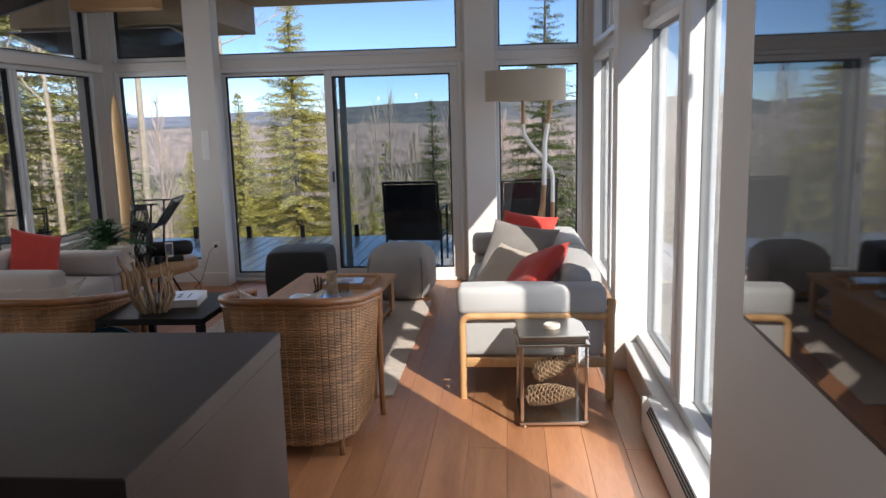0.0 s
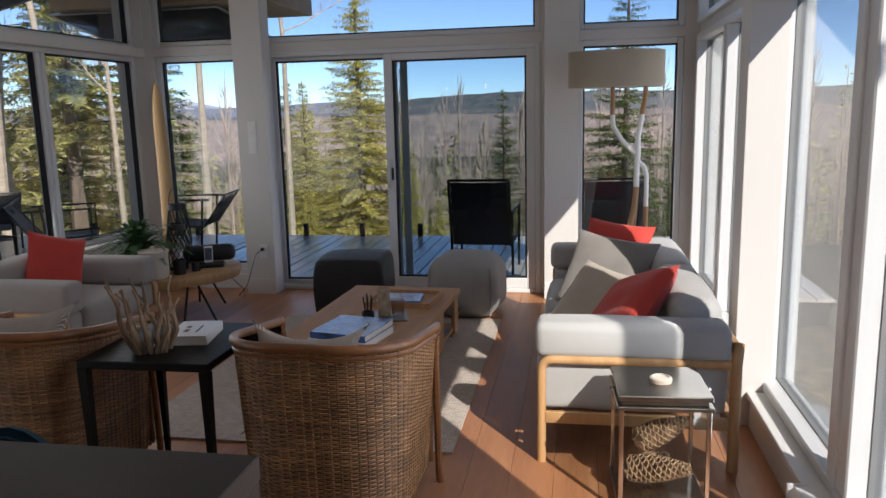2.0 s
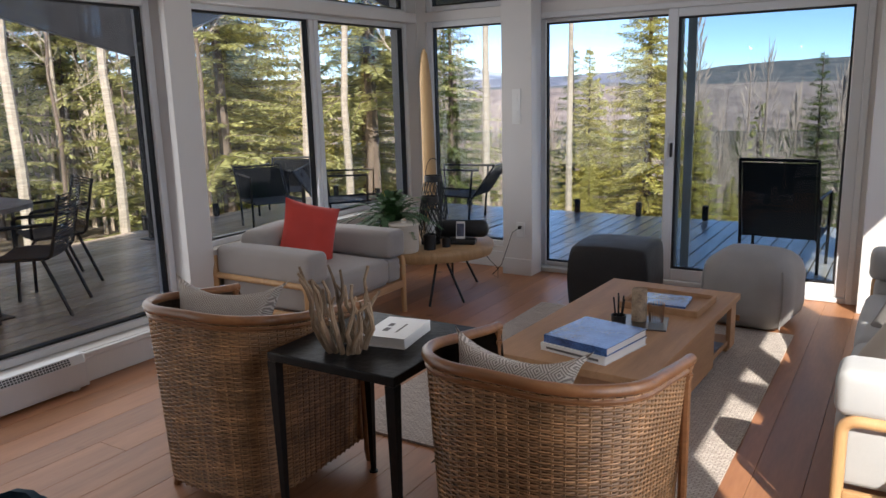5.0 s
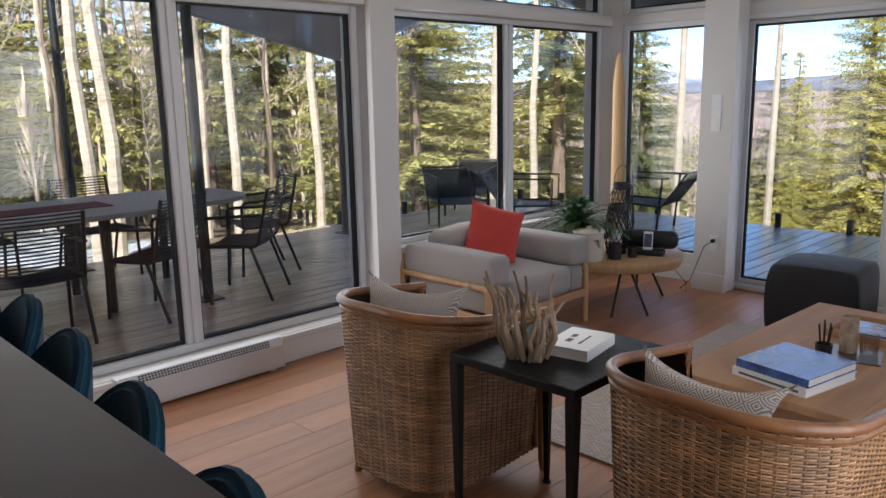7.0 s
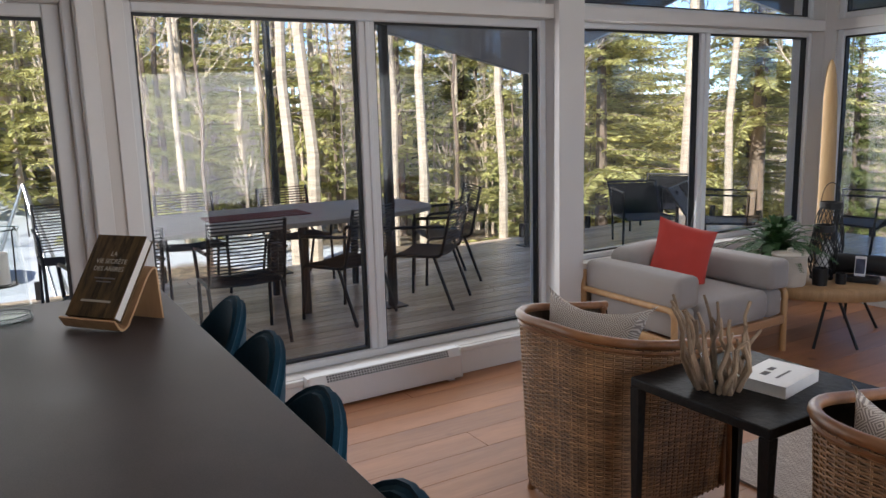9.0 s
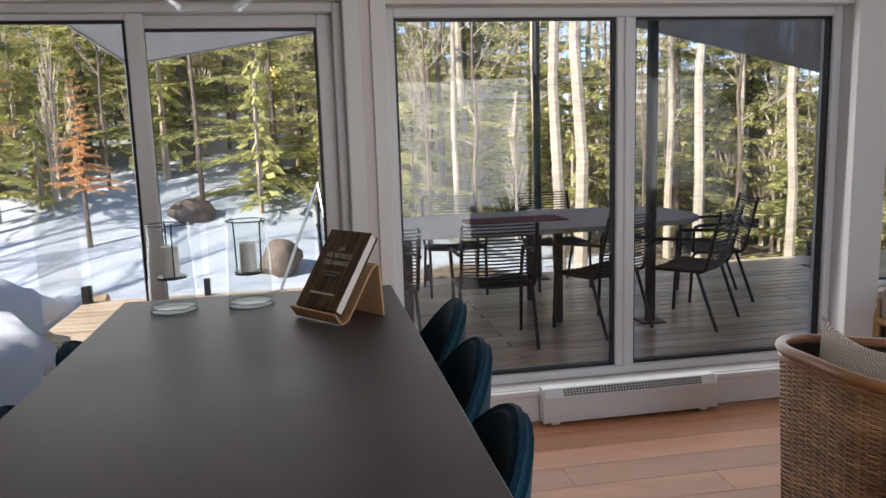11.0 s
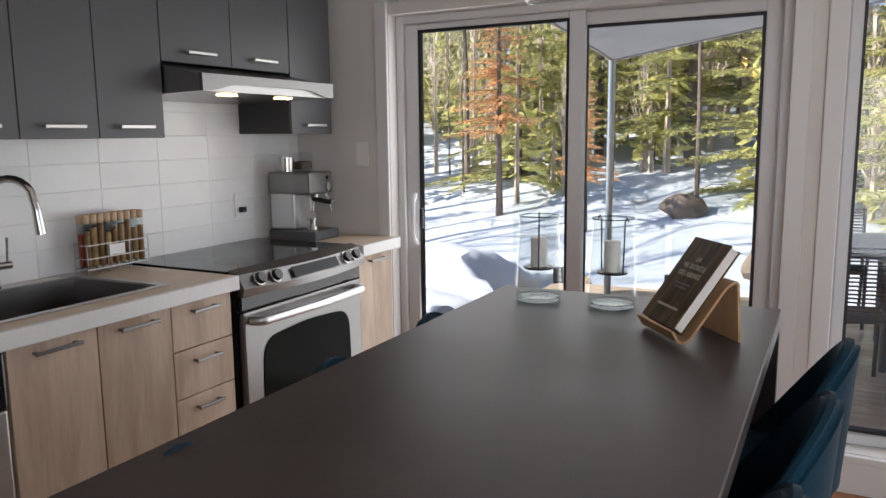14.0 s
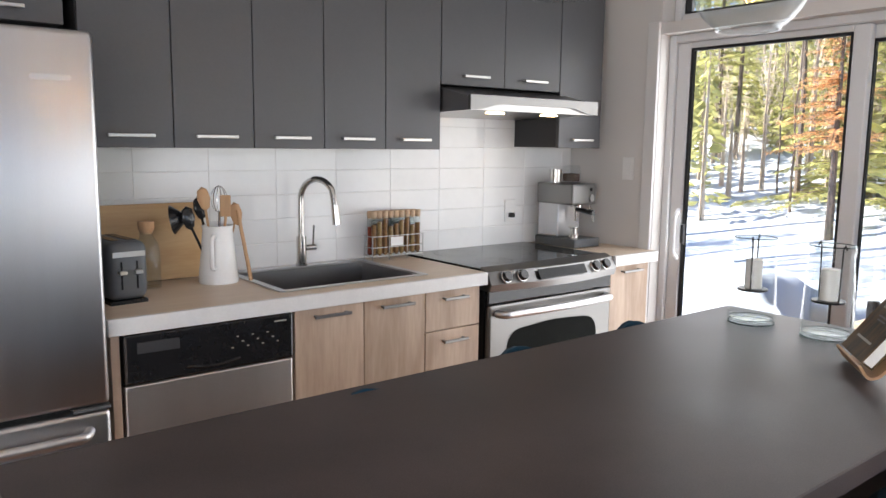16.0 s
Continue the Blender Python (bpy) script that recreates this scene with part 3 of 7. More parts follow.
def soft_box(x0, x1, y0, y1, z0, z1, r=0.05, swell=0.012):
    """An upholstered block with round edges and slightly swollen faces."""
    bm = box(x0, x1, y0, y1, z0, z1, r, 4)
    bmesh.ops.subdivide_edges(bm, edges=[e for e in bm.edges if e.calc_length() > 0.12], cuts=4, use_grid_fill=True)
    c = Vector(((x0 + x1) / 2, (y0 + y1) / 2, (z0 + z1) / 2))
    hs = Vector(((x1 - x0) / 2, (y1 - y0) / 2, (z1 - z0) / 2))
    for v in bm.verts:
        q = v.co - c
        u = [q[k] / hs[k] for k in range(3)]
        for k in range(3):
            o = [j for j in range(3) if j != k]
            f = max(0, 1 - u[o[0]] ** 2) * max(0, 1 - u[o[1]] ** 2)
            q[k] += u[k] ** 3 * swell * f
        q += Vector((0, 0, 0.004 * noise.noise(v.co * 6)))
        v.co = c + q
    return bm


def frame_sofa(name, label, category, length, depth, seats, arm_z, rail_z, m, at, group=""):
    """A sofa facing -x with its arms at y = 0 and y = length: oak side frames, upholstered arms, seat and back cushions."""
    s = thing(name, label, category, group, at)
    aw = 0.17
    for k, y in ((0, 0.0), (1, length)):
        bm = bm_new()
        o = 0.0 if k == 0 else 0.0
        tube(bm, arc([(0.02, y, 0.0), (0.02, y, rail_z), (depth - 0.03, y, rail_z)], 0.05), 0.019, 10)
        tube(bm, arc([(depth - 0.01, y, 0.0), (depth - 0.01, y, arm_z - 0.14), (depth + 0.005, y + (0.04 if k == 0 else -0.04), arm_z - 0.08)], 0.05), 0.023, 10)
        bx(bm, 0.035, depth - 0.03, y - 0.014, y + 0.014, 0.175, 0.225, 0.006, 2)
        part("side_frame", bm, OAK, s, "honey coloured oak side frame", True)
        y0, y1 = (0.012, aw) if k == 0 else (length - aw, length - 0.012)
        part("armrest", soft_box(-0.005, depth - 0.03, y0 - (0.02 if k == 0 else 0), y1 + (0.02 if k else 0), rail_z + 0.004, arm_z, 0.034, 0.006), m, s, "", True)
        part("side_panel", soft_box(0.02, depth - 0.04, y0 + 0.01, y1 - 0.01, 0.225, rail_z - 0.004, 0.025, 0.006), m, s, "", True)
    part("base_rail", box(0.0, 0.035, 0.02, length - 0.02, 0.175, 0.225, 0.006), OAK_X, s)
    part("base_rail", box(depth - 0.04, depth - 0.005, 0.02, length - 0.02, 0.175, 0.225, 0.006), OAK_X, s)
    part("back_rail", box(depth - 0.025, depth + 0.01, 0.03, length - 0.03, arm_z - 0.12, arm_z - 0.075, 0.01), OAK_X, s)
    part("seat_deck", box(0.03, depth - 0.04, aw, length - aw, 0.19, 0.24, 0.01), m, s)
    w = (length - 2 * aw) / seats
    for i in range(seats):
        a = aw + i * w + 0.006
        part("seat_cushion", soft_box(-0.01, depth - 0.2, a, a + w - 0.012, 0.235, 0.40, 0.045), m, s, "", True)
        bc = soft_box(depth - 0.24, depth - 0.035, a, a + w - 0.012, 0.39, arm_z + 0.06, 0.055, 0.02)
        part("back_cushion", bc, m, s, "", True)
    return s


frame_sofa("sofa", "light grey two-seat sofa with honey oak frame by the windows", "sofa", 1.98, 0.80, 2, 0.605, 0.45, FABRIC, pose(-0.215, 4.925, 0))
frame_sofa("armchair", "taupe upholstered armchair with honey oak frame", "armchair", 0.93, 0.76, 1, 0.565, 0.385, FABRIC_T, pose(-2.865, 6.51, 0, 0, 0, 180))
cushion("cushion", 0.50, 0.48, 0.15, RED, "coral red square cushion leaning on the sofa", pose(0.16, 5.36, 0.54, 44, -20, -60))
cushion("cushion", 0.44, 0.44, 0.13, BEIGE, "beige square cushion leaning on the sofa", pose(0.03, 5.62, 0.505, 50, 4, -50))
cushion("cushion", 0.50, 0.48, 0.14, GREYCLOTH, "grey square cushion leaning on the sofa", pose(0.10, 6.10, 0.555, 58, 5, -30))
cushion("cushion", 0.42, 0.42, 0.13, RED, "coral red square cushion against the far armrest", pose(0.17, 6.58, 0.585, 64, 6, -20))
cushion("cushion", 0.37, 0.38, 0.12, RED, "coral red square cushion on the armchair", pose(-3.275, 6.06, 0.585, 76, 17, 60))


# ---- rattan chairs ----
def rattan_path(u, inset=0.0):
    """A rounded U seen from above, open to +y; u from 0 to 1."""
    a, b, r = 0.325 - inset, 0.60, 0.25 - inset
    side, bend, back = b - r - inset * 0.5, math.pi / 2 * r, 2 * (a - r)
    d = u * (2 * side + 2 * bend + back)
    if d < side:
        return -a, b - d
    d -= side
    if d < bend:
        t = d / r
        return -a + r - r * math.cos(t), b - side - r * math.sin(t)
    d -= bend
    if d < back:
        return -a + r + d, b - side - r
    d -= back
    if d < bend:
        t = d / r
        return a - r + r * math.sin(t), b - side - r * math.cos(t)
    d -= bend
    return a, b - side + d


def rattan_top(u):
    return 0.645 + 0.085 * math.sin(math.pi * u) ** 1.2


def rattan_chair(at):
    c = thing("rattan_armchair", "woven brown rattan tub chair with cane rim", "chair", "rattan chairs", at)
    bm = bm_new()
    rows, cols = 84, 104
    for k in range(rows):
        v = (k + 0.5) / rows
        prev = None
        for i in range(cols + 1):
            u = i / cols
            z = 0.075 + v * (rattan_top(u) - 0.095)
            x, y = rattan_path(u, 0.045 * (1 - v))
            x2, y2 = rattan_path(min(1, u + 0.01), 0.045 * (1 - v))
            x1, y1 = rattan_path(max(0, u - 0.01), 0.045 * (1 - v))
            nrm = Vector((y2 - y1, -(x2 - x1), 0)).normalized() * -1
            o = 0.0032 * math.sin(math.pi * (i + 2 * (k % 2)) / 2 + math.pi / 4)
            p = Vector((x, y, z)) + nrm * o
            hh, tt = 0.0038, 0.0018
            ring = [bm.verts.new(p + nrm * tt), bm.verts.new(p + Vector((0, 0, hh))), bm.verts.new(p - nrm * tt), bm.verts.new(p - Vector((0, 0, hh)))]
            if prev:
                for q in range(4):
                    bm.faces.new((prev[q], prev[(q + 1) % 4], ring[(q + 1) % 4], ring[q]))
            prev = ring
    part("woven_back", bm, RATTAN, c, "woven natural rattan strands", True)["kind"] = "stuff"
    bm = bm_new()
    for i in range(0, cols + 1, 2):
        u = i / cols
        x0, y0 = rattan_path(u, 0.045)
        x1, y1 = rattan_path(u, 0.0)
        tube(bm, [(x0, y0, 0.07), (x1, y1, rattan_top(u) - 0.01)], 0.0036, 5)
    part("warp_weave", bm, RATTAN, c)["kind"] = "stuff"
    # added dark sheet behind the strands, standing in for shade in the gaps
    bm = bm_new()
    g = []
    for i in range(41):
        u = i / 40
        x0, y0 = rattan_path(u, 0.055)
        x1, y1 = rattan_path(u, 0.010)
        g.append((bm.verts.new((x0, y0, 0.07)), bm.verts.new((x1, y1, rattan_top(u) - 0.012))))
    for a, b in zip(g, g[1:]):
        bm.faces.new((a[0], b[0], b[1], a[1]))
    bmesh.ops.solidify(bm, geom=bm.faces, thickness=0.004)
    part("gap_shade_sheet", bm, WEAVE_SHADE, c)
    rim = [(*rattan_path(i / 48), rattan_top(i / 48)) for i in range(49)]
    bm = bm_new()
    tube(bm, rim, 0.017, 10)
    tube(bm, [(x, y, z - 0.03) for x, y, z in rim], 0.008, 6)
    part("rim", bm, CANE, c, "lacquered brown cane rim", True)
    for x, y, dx, dy in ((-0.225, 0.115, -0.008, -0.012), (0.225, 0.115, 0.008, -0.012), (-0.32, 0.575, -0.005, 0.01), (0.32, 0.575, 0.005, 0.01)):
        bm = bm_new()
        top = 0.12 if y < 0.3 else 0.645
        tube(bm, [(x + dx, y + dy, 0.0), (x + dx * 0.2, y + dy * 0.2, 0.05), (x, y, top)], [0.015, 0.014, 0.015], 8)
        if y > 0.3:
            for z in (0.60, 0.635):
                tube(bm, [(x, y, z - 0.006), (x, y, z + 0.006)], 0.021, 8)
        part("leg", bm, CANE, c, "", True)
    part("seat", soft_box(-0.215, 0.215, 0.13, 0.59, 0.27, 0.36, 0.03), FABRIC_T, c, "", True)
    part("seat_front", box(-0.30, 0.30, 0.565, 0.585, 0.09, 0.27, 0.004), RATTAN, c)
    return c


chair = rattan_chair(pose(-0.935, 4.115, 0, 0, 0, -2))
copy_thing(chair, pose(-2.125, 4.13, 0, 0, 0, 3))
cushion("cushion", 0.46, 0.42, 0.13, DIAMOND, "beige diamond-weave cushion in the rattan chair", pose(-1.00, 4.32, 0.545, 70, 0, -4), 0.7)
cushion("cushion", 0.50, 0.44, 0.13, DIAMOND, "beige diamond-weave cushion in the rattan chair", pose(-2.20, 4.36, 0.575, 68, 0, 12), 0.7)

# ---- rug, side table and what is on it ----
bm = box(-0.785, 0.785, -1.08, 1.08, 0.0, 0.012, 0.004, 2)
rug = part("rug", bm, RUG)
rug.matrix_basis = pose(-1.365, 6.01, 0.001, 0, 0, 0)
tagged(rug, "flat woven beige wool rug under the coffee table", "rug")

st = thing("side_table", "hammered black metal side table with slim legs", "side table", at=pose(-1.53, 4.395, 0, 0, 0, 0.5))
part("tabletop", box(-0.245, 0.245, -0.232, 0.285, 0.615, 0.645, 0.004), METAL_BLACK, st)
for x in (-0.228, 0.228):
    for y in (-0.215, 0.268):
        bm = bm_new()
        tube(bm, [(x, y, 0.006), (x, y, 0.05), (x, y, 0.614)], [0.010, 0.012, 0.024], 4)
        lathe(bm, [(0, 0), (0.017, 0), (0.017, 0.006), (0, 0.007)], 12, (x, y, 0))
        part("leg", bm, METAL_BLACK, st)


def book(name, w, d, h, cover, label, at, parent=None, category="book"):
    b = thing(name, label, category, at=at)
    part("page_block", box(-w / 2 + 0.004, w / 2 - 0.004, -d / 2 + 0.002, d / 2 - 0.004, 0.003, h - 0.003), PAPER, b)
    bm = bm_new()
    bx(bm, -w / 2, w / 2, -d / 2, d / 2, 0, 0.003)
    bx(bm, -w / 2, w / 2, -d / 2, d / 2, h - 0.003, h)
    bx(bm, -w / 2, w / 2, -d / 2 - 0.002, -d / 2 + 0.0005, 0, h)
    part("cover", bm, cover, b)
    return b


novel = book("book", 0.21, 0.15, 0.035, WHITE, "cream paperback lying on the black side table", pose(-1.485, 4.468, 0.645, 0, 0, 100))
bm = bm_new()
for k, (x, y, w, h) in enumerate(((-0.03, 0.02, 0.035, 0.02), (0.02, 0.025, 0.03, 0.018), (-0.005, -0.022, 0.09, 0.008))):
    bx(bm, x - w / 2, x + w / 2, y - h / 2, y + h / 2, 0.0352, 0.0356)
part("print", bm, GREYBAR, novel, "grey printed picture and lettering")

dv = thing("driftwood_vase", "glass candle holder wrapped in upright driftwood sticks", "vase", at=pose(-1.56, 4.30, 0.645))
rng = random.Random(4)
bm = bm_new()
lathe(bm, [(0.0, 0.0), (0.052, 0.0), (0.052, 0.10), (0.047, 0.10), (0.047, 0.006), (0.0, 0.006)], 20)
part("glass", bm, CLEAR, dv, "", True)
for i in range(20):
    a = 2 * math.pi * i / 20 + rng.uniform(-0.1, 0.1)
    r0, hgt = rng.uniform(0.056, 0.072), rng.uniform(0.13, 0.265)
    lean = rng.uniform(0.01, 0.095)
    tw = rng.uniform(-0.45, 0.45)
    pts, rad = [], []
    for k in range(7):
        f = k / 6
        aa = a + tw * f + rng.uniform(-0.10, 0.10)
        rr = r0 - 0.012 + 0.028 * math.sin(math.pi * min(1, f * 1.3)) + lean * f * f + rng.uniform(-0.005, 0.005)
        pts.append((rr * math.cos(aa), rr * math.sin(aa), 0.004 + hgt * f))
        rad.append(0.0098 * (1 - 0.55 * f) * rng.uniform(0.85, 1.15))
    bm = bm_new()
    tube(bm, pts, rad, 6)
    if i % 4 == 0:
        p = Vector(pts[4])
        tube(bm, [p, p + Vector((0.02 * math.cos(a + 1), 0.02 * math.sin(a + 1), 0.03))], [0.005, 0.003], 5)
    part("stick", bm, DRIFT, dv, "", True)

# ---- coffee table ----
ct = thing("coffee_table", "low oak coffee table with open end shelf", "coffee table", at=pose(-1.205, 6.0, 0.013, 0, 0, -2.6))
part("tabletop", box(-0.36, 0.36, -0.73, 0.73, 0.275, 0.31, 0.004), OAK_X, ct)
part("shelf", box(-0.335, 0.335, -0.70, 0.70, 0.05, 0.075, 0.003), OAK_X, ct)
for sx in (-1, 1):
    part("side_panel", box(sx * 0.335 - 0.012, sx * 0.335 + 0.012, -0.70, 0.28, 0.03, 0.275, 0.003), OAK_X, ct)
    part("end_panel", box(sx * 0.335 - 0.012, sx * 0.335 + 0.012, 0.60, 0.70, 0.03, 0.275, 0.003), OAK_X, ct)
part("divider", box(-0.32, 0.32, 0.262, 0.28, 0.075, 0.275, 0.003), OAK_X, ct)
part("divider", box(-0.32, 0.32, -0.66, -0.642, 0.075, 0.275, 0.003), OAK_X, ct)
for x in (-0.3, 0.3):
    for y in (-0.66, 0.66):
        part("foot", box(x - 0.025, x + 0.025, y - 0.025, y + 0.025, 0.0, 0.05, 0.003), OAK, ct)
TT = 0.323
bk = book("book", 0.32, 0.34, 0.034, WHITE, "large cream hardback lying on the coffee table", pose(-1.20, 5.54, TT, 0, 0, -12))
part("title", box(-0.13, 0.13, -0.173, -0.1722, 0.011, 0.021), GREYBAR, bk, "dark lettering bar")
bk = book("book", 0.31, 0.335, 0.034, BLUEPRINT, "large photo book with blue icy landscape cover", pose(-1.197, 5.55, TT + 0.0345, 0, 0, -11))
tr = thing("tray", "oak tray with raised rim on the coffee table", "tray", at=pose(-1.10, 6.33, TT, 0, 0, -3))
part("base", box(-0.20, 0.20, -0.17, 0.17, 0.0, 0.012), OAK_X, tr)
for a, b, c, d in ((-0.2, 0.2, -0.17, -0.158), (-0.2, 0.2, 0.158, 0.17), (-0.2, -0.188, -0.157, 0.157), (0.188, 0.2, -0.157, 0.157)):
    part("rim", box(a, b, c, d, 0.012, 0.035, 0.002), OAK_X, tr)
book("magazine", 0.27, 0.21, 0.012, BLUEPRINT, "blue landscape magazine lying in the oak tray", pose(-1.13, 6.34, TT + 0.0125, 0, 0, 4))
book("magazine", 0.22, 0.28, 0.008, DARKPRINT, "dark magazine on the coffee table's shelf", pose(-1.0, 6.42, 0.0885, 0, 0, 85))
pl = thing("metal_tray", "small square metal tray holding candle and glass", "tray", at=pose(-1.13, 5.96, TT, 0, 0, 12))
part("plate", box(-0.13, 0.13, -0.11, 0.11, 0, 0.008, 0.003), DARKMIRROR, pl)
BARK = mat("birch_bark_wrap", (0.34, 0.25, 0.17), 0.7, var=0.5, scale=25, bump=0.4)
bm = lathe(bm_new(), [(0, 0), (0.036, 0), (0.036, 0.155), (0.032, 0.157), (0.032, 0.15), (0, 0.15)], 24, (-1.14, 5.98, TT + 0.0085))
tagged(part("candle_holder", bm, BARK, smooth=True), "tall bark-wrapped candle holder on the metal tray", "candle holder")
gl = thing("ribbed_tumbler", "amber wire-ribbed glass tumbler on the metal tray", "tumbler", at=pose(-1.06, 5.99, TT + 0.0085))
part("glass", lathe(bm_new(), [(0, 0), (0.03, 0), (0.036, 0.09), (0.034, 0.09), (0.028, 0.004), (0, 0.004)], 24), CLEAR, gl, "", True)
bm = bm_new()
for i in range(18):
    a = 2 * math.pi * i / 18
    tube(bm, [(0.032 * math.cos(a), 0.032 * math.sin(a), 0.003), (0.038 * math.cos(a), 0.038 * math.sin(a), 0.092)], 0.0016, 5)
part("ribs", bm, CANE, gl)
pn = thing("pencil_pot", "small black pot with dark sticks on the coffee table", "pot", at=pose(-1.21, 5.89, TT))
part("pot", lathe(bm_new(), [(0, 0), (0.032, 0), (0.036, 0.05), (0.031, 0.05), (0.03, 0.01), (0, 0.01)], 20), BLACKPAINT, pn, "", True)
for i in range(6):
    part("stick", tube(bm_new(), [(0.012 * math.cos(i), 0.012 * math.sin(i), 0.01), (0.028 * math.cos(i), 0.028 * math.sin(i), 0.13 + 0.01 * (i % 3))], 0.004, 6), BLACKPAINT, pn)


# ---- poufs ----
def pouf(w, d, h, m, round_, label, at, tag=False):
    bm = box(-w / 2, w / 2, -d / 2, d / 2, 0.0, h, round_, 4)
    bmesh.ops.subdivide_edges(bm, edges=[e for e in bm.edges if e.calc_length() > 0.1], cuts=5, use_grid_fill=True)
    for v in bm.verts:
        f = v.co.z / h
        b = 1 + 0.06 * math.sin(math.pi * f)
        v.co.x *= b
        v.co.y *= b
        k = 1 - (v.co.x / w * 2) ** 2 * 0.5 - (v.co.y / d * 2) ** 2 * 0.5
        if f > 0.8:
            v.co.z += 0.025 * max(0, k)
        if f > 0.03:
            v.co += Vector((noise.noise(v.co * 7), noise.noise(v.co * 7 + Vector((5, 0, 0))), 0)) * 0.006
    t = thing("pouf", label, "pouf", "poufs by the sliding door", at)
    part("body", bm, m, t, "", True)
    for sx in (-1, 1):
        for sy in (-1, 1):
            bm = bm_new()
            tube(bm, [(sx * (w / 2 - round_ * 0.28) * (1 + 0.06 * math.sin(math.pi * f)), sy * (d / 2 - round_ * 0.28) * (1 + 0.06 * math.sin(math.pi * f)), 0.02 + f * (h - 0.04)) for f in (0.05, 0.25, 0.5, 0.75, 0.92)], 0.005, 5)
            part("piping", bm, m, t)
    if tag:
        part("label_patch", box(-0.05, 0.01, -d / 2 * 1.05 - 0.006, -d / 2 * 1.05, 0.07, 0.105), CANE, t, "brown leather patch")


pouf(0.50, 0.50, 0.41, LEATHER, 0.035, "dark grey leather cube pouf by the glass door", pose(-1.72, 7.34, 0.0, 0, 0, 4))
pouf(0.50, 0.50, 0.43, CANVAS, 0.12, "soft grey canvas pouf with leather patch", pose(-0.85, 7.30, 0.0, 0, 0, -6), True)

# ---- candle lantern with cones ----
ln = thing("candle_lantern", "square nickel and glass lantern holding large pine cones", "lantern", at=pose(0.255, 4.70, 0, 0, 0, 3))
LW, LH = 0.165, 0.455
part("base", box(-LW, LW, -LW, LW, 0.012, 0.03, 0.004), CHROME, ln)
for x in (-1, 1):
    for y in (-1, 1):
        part("corner_post", box(x * (LW - 0.012) - 0.008, x * (LW - 0.012) + 0.008, y * (LW - 0.012) - 0.008, y * (LW - 0.012) + 0.008, 0.03, 0.40, 0.002), CHROME, ln)
        part("foot", lathe(bm_new(), [(0, 0), (0.012, 0), (0.012, 0.012), (0, 0.012)], 12, (x * 0.14, y * 0.14, 0)), CHROME, ln)
for k in range(4):
    bm = box(-LW + 0.022, LW - 0.022, -LW + 0.009, -LW + 0.012, 0.032, 0.398)
    ob = part("glass_side", rot(bm, pose(0, 0, 0, 0, 0, 90 * k)), CLEAR, ln)
bm = box(-LW - 0.004, LW + 0.004, -LW - 0.004, LW + 0.004, 0.40, 0.415, 0.003)
part("lid_plate", bm, DARKMIRROR, ln)
part("lid_step", box(-LW + 0.012, LW - 0.012, -LW + 0.012, LW - 0.012, 0.4155, 0.435, 0.004), DARKMIRROR, ln)
bm = box(-LW, LW, -LW, LW, 0.4355, 0.455, 0.004)
part("lid_top", bm, DARKMIRROR, ln, "nickel lid with a dark reflection in its colour")
for x in (-1, 1):
    bm = bm_new()
    tube(bm, [(x * (LW - 0.003), 0.0, 0.425), (x * (LW + 0.016), 0.0, 0.425)], 0.004, 8)
    lathe(bm, [(0, -0.008), (0.008, 0), (0, 0.008)], 10, (x * (LW + 0.018), 0, 0.425))
    part("handle_pin", bm, CHROME, ln)
bm = lathe(bm_new(), [(0, 0), (0.04, 0), (0.041, 0.004), (0.041, 0.016), (0.036, 0.02), (0.03, 0.02), (0.028, 0.016), (0, 0.016)], 28, (0.26, 4.69, 0.4555))
tagged(part("wooden_coaster", bm, BEIGE, smooth=True), "small round pale wooden dish on the lantern", "dish")


def pine_cone(length, wid, at):
    bm = bm_new()
    tube(bm, [(0, 0, 0.0), (0, 0, length * 0.4), (0, 0, length)], [wid * 0.2, wid * 0.3, wid * 0.05], 8)
    n, ga = 150, 2.399963
    for i in range(n):
        f = i / n
        r = wid * (0.55 + 0.45 * math.sin(math.pi * (f * 0.8 + 0.15))) * (1 - 0.45 * f)
        a = i * ga
        z = length * (0.02 + 0.95 * f)
        s = 0.016 * (1 - 0.4 * f) * (wid / 0.055)
        m = pose(0, 0, z, 0, 0, math.degrees(a)) @ pose(r * 0.62, 0, 0, 0, -28 - 22 * f, 0)
        pts = [(-0.4 * r, -s * 0.4, 0), (-0.4 * r, s * 0.4, 0), (r * 0.30, s, 0.002), (r * 0.42, 0, 0.006), (r * 0.30, -s, 0.002)]
        up = [bm.verts.new(m @ Vector(p)) for p in pts]
        lo = [bm.verts.new(m @ (Vector(p) + Vector((0, 0, -0.005)))) for p in pts]
        bm.faces.new(up)
        bm.faces.new(lo[::-1])
        for k in range(5):
            bm.faces.new((up[k], lo[k], lo[(k + 1) % 5], up[(k + 1) % 5]))
    ob = part("pine_cone", bm, CONE)
    ob.matrix_basis = at
    tagged(ob, "large brown pine cone inside the glass lantern", "pine cone", "pine cones")


pine_cone(0.25, 0.068, pose(0.14, 4.68, 0.108, 12, 78, -10))
pine_cone(0.21, 0.064, pose(0.17, 4.66, 0.225, -6, 70, 8))
pine_cone(0.22, 0.058, pose(0.30, 4.79, 0.09, 10, -80, 30))

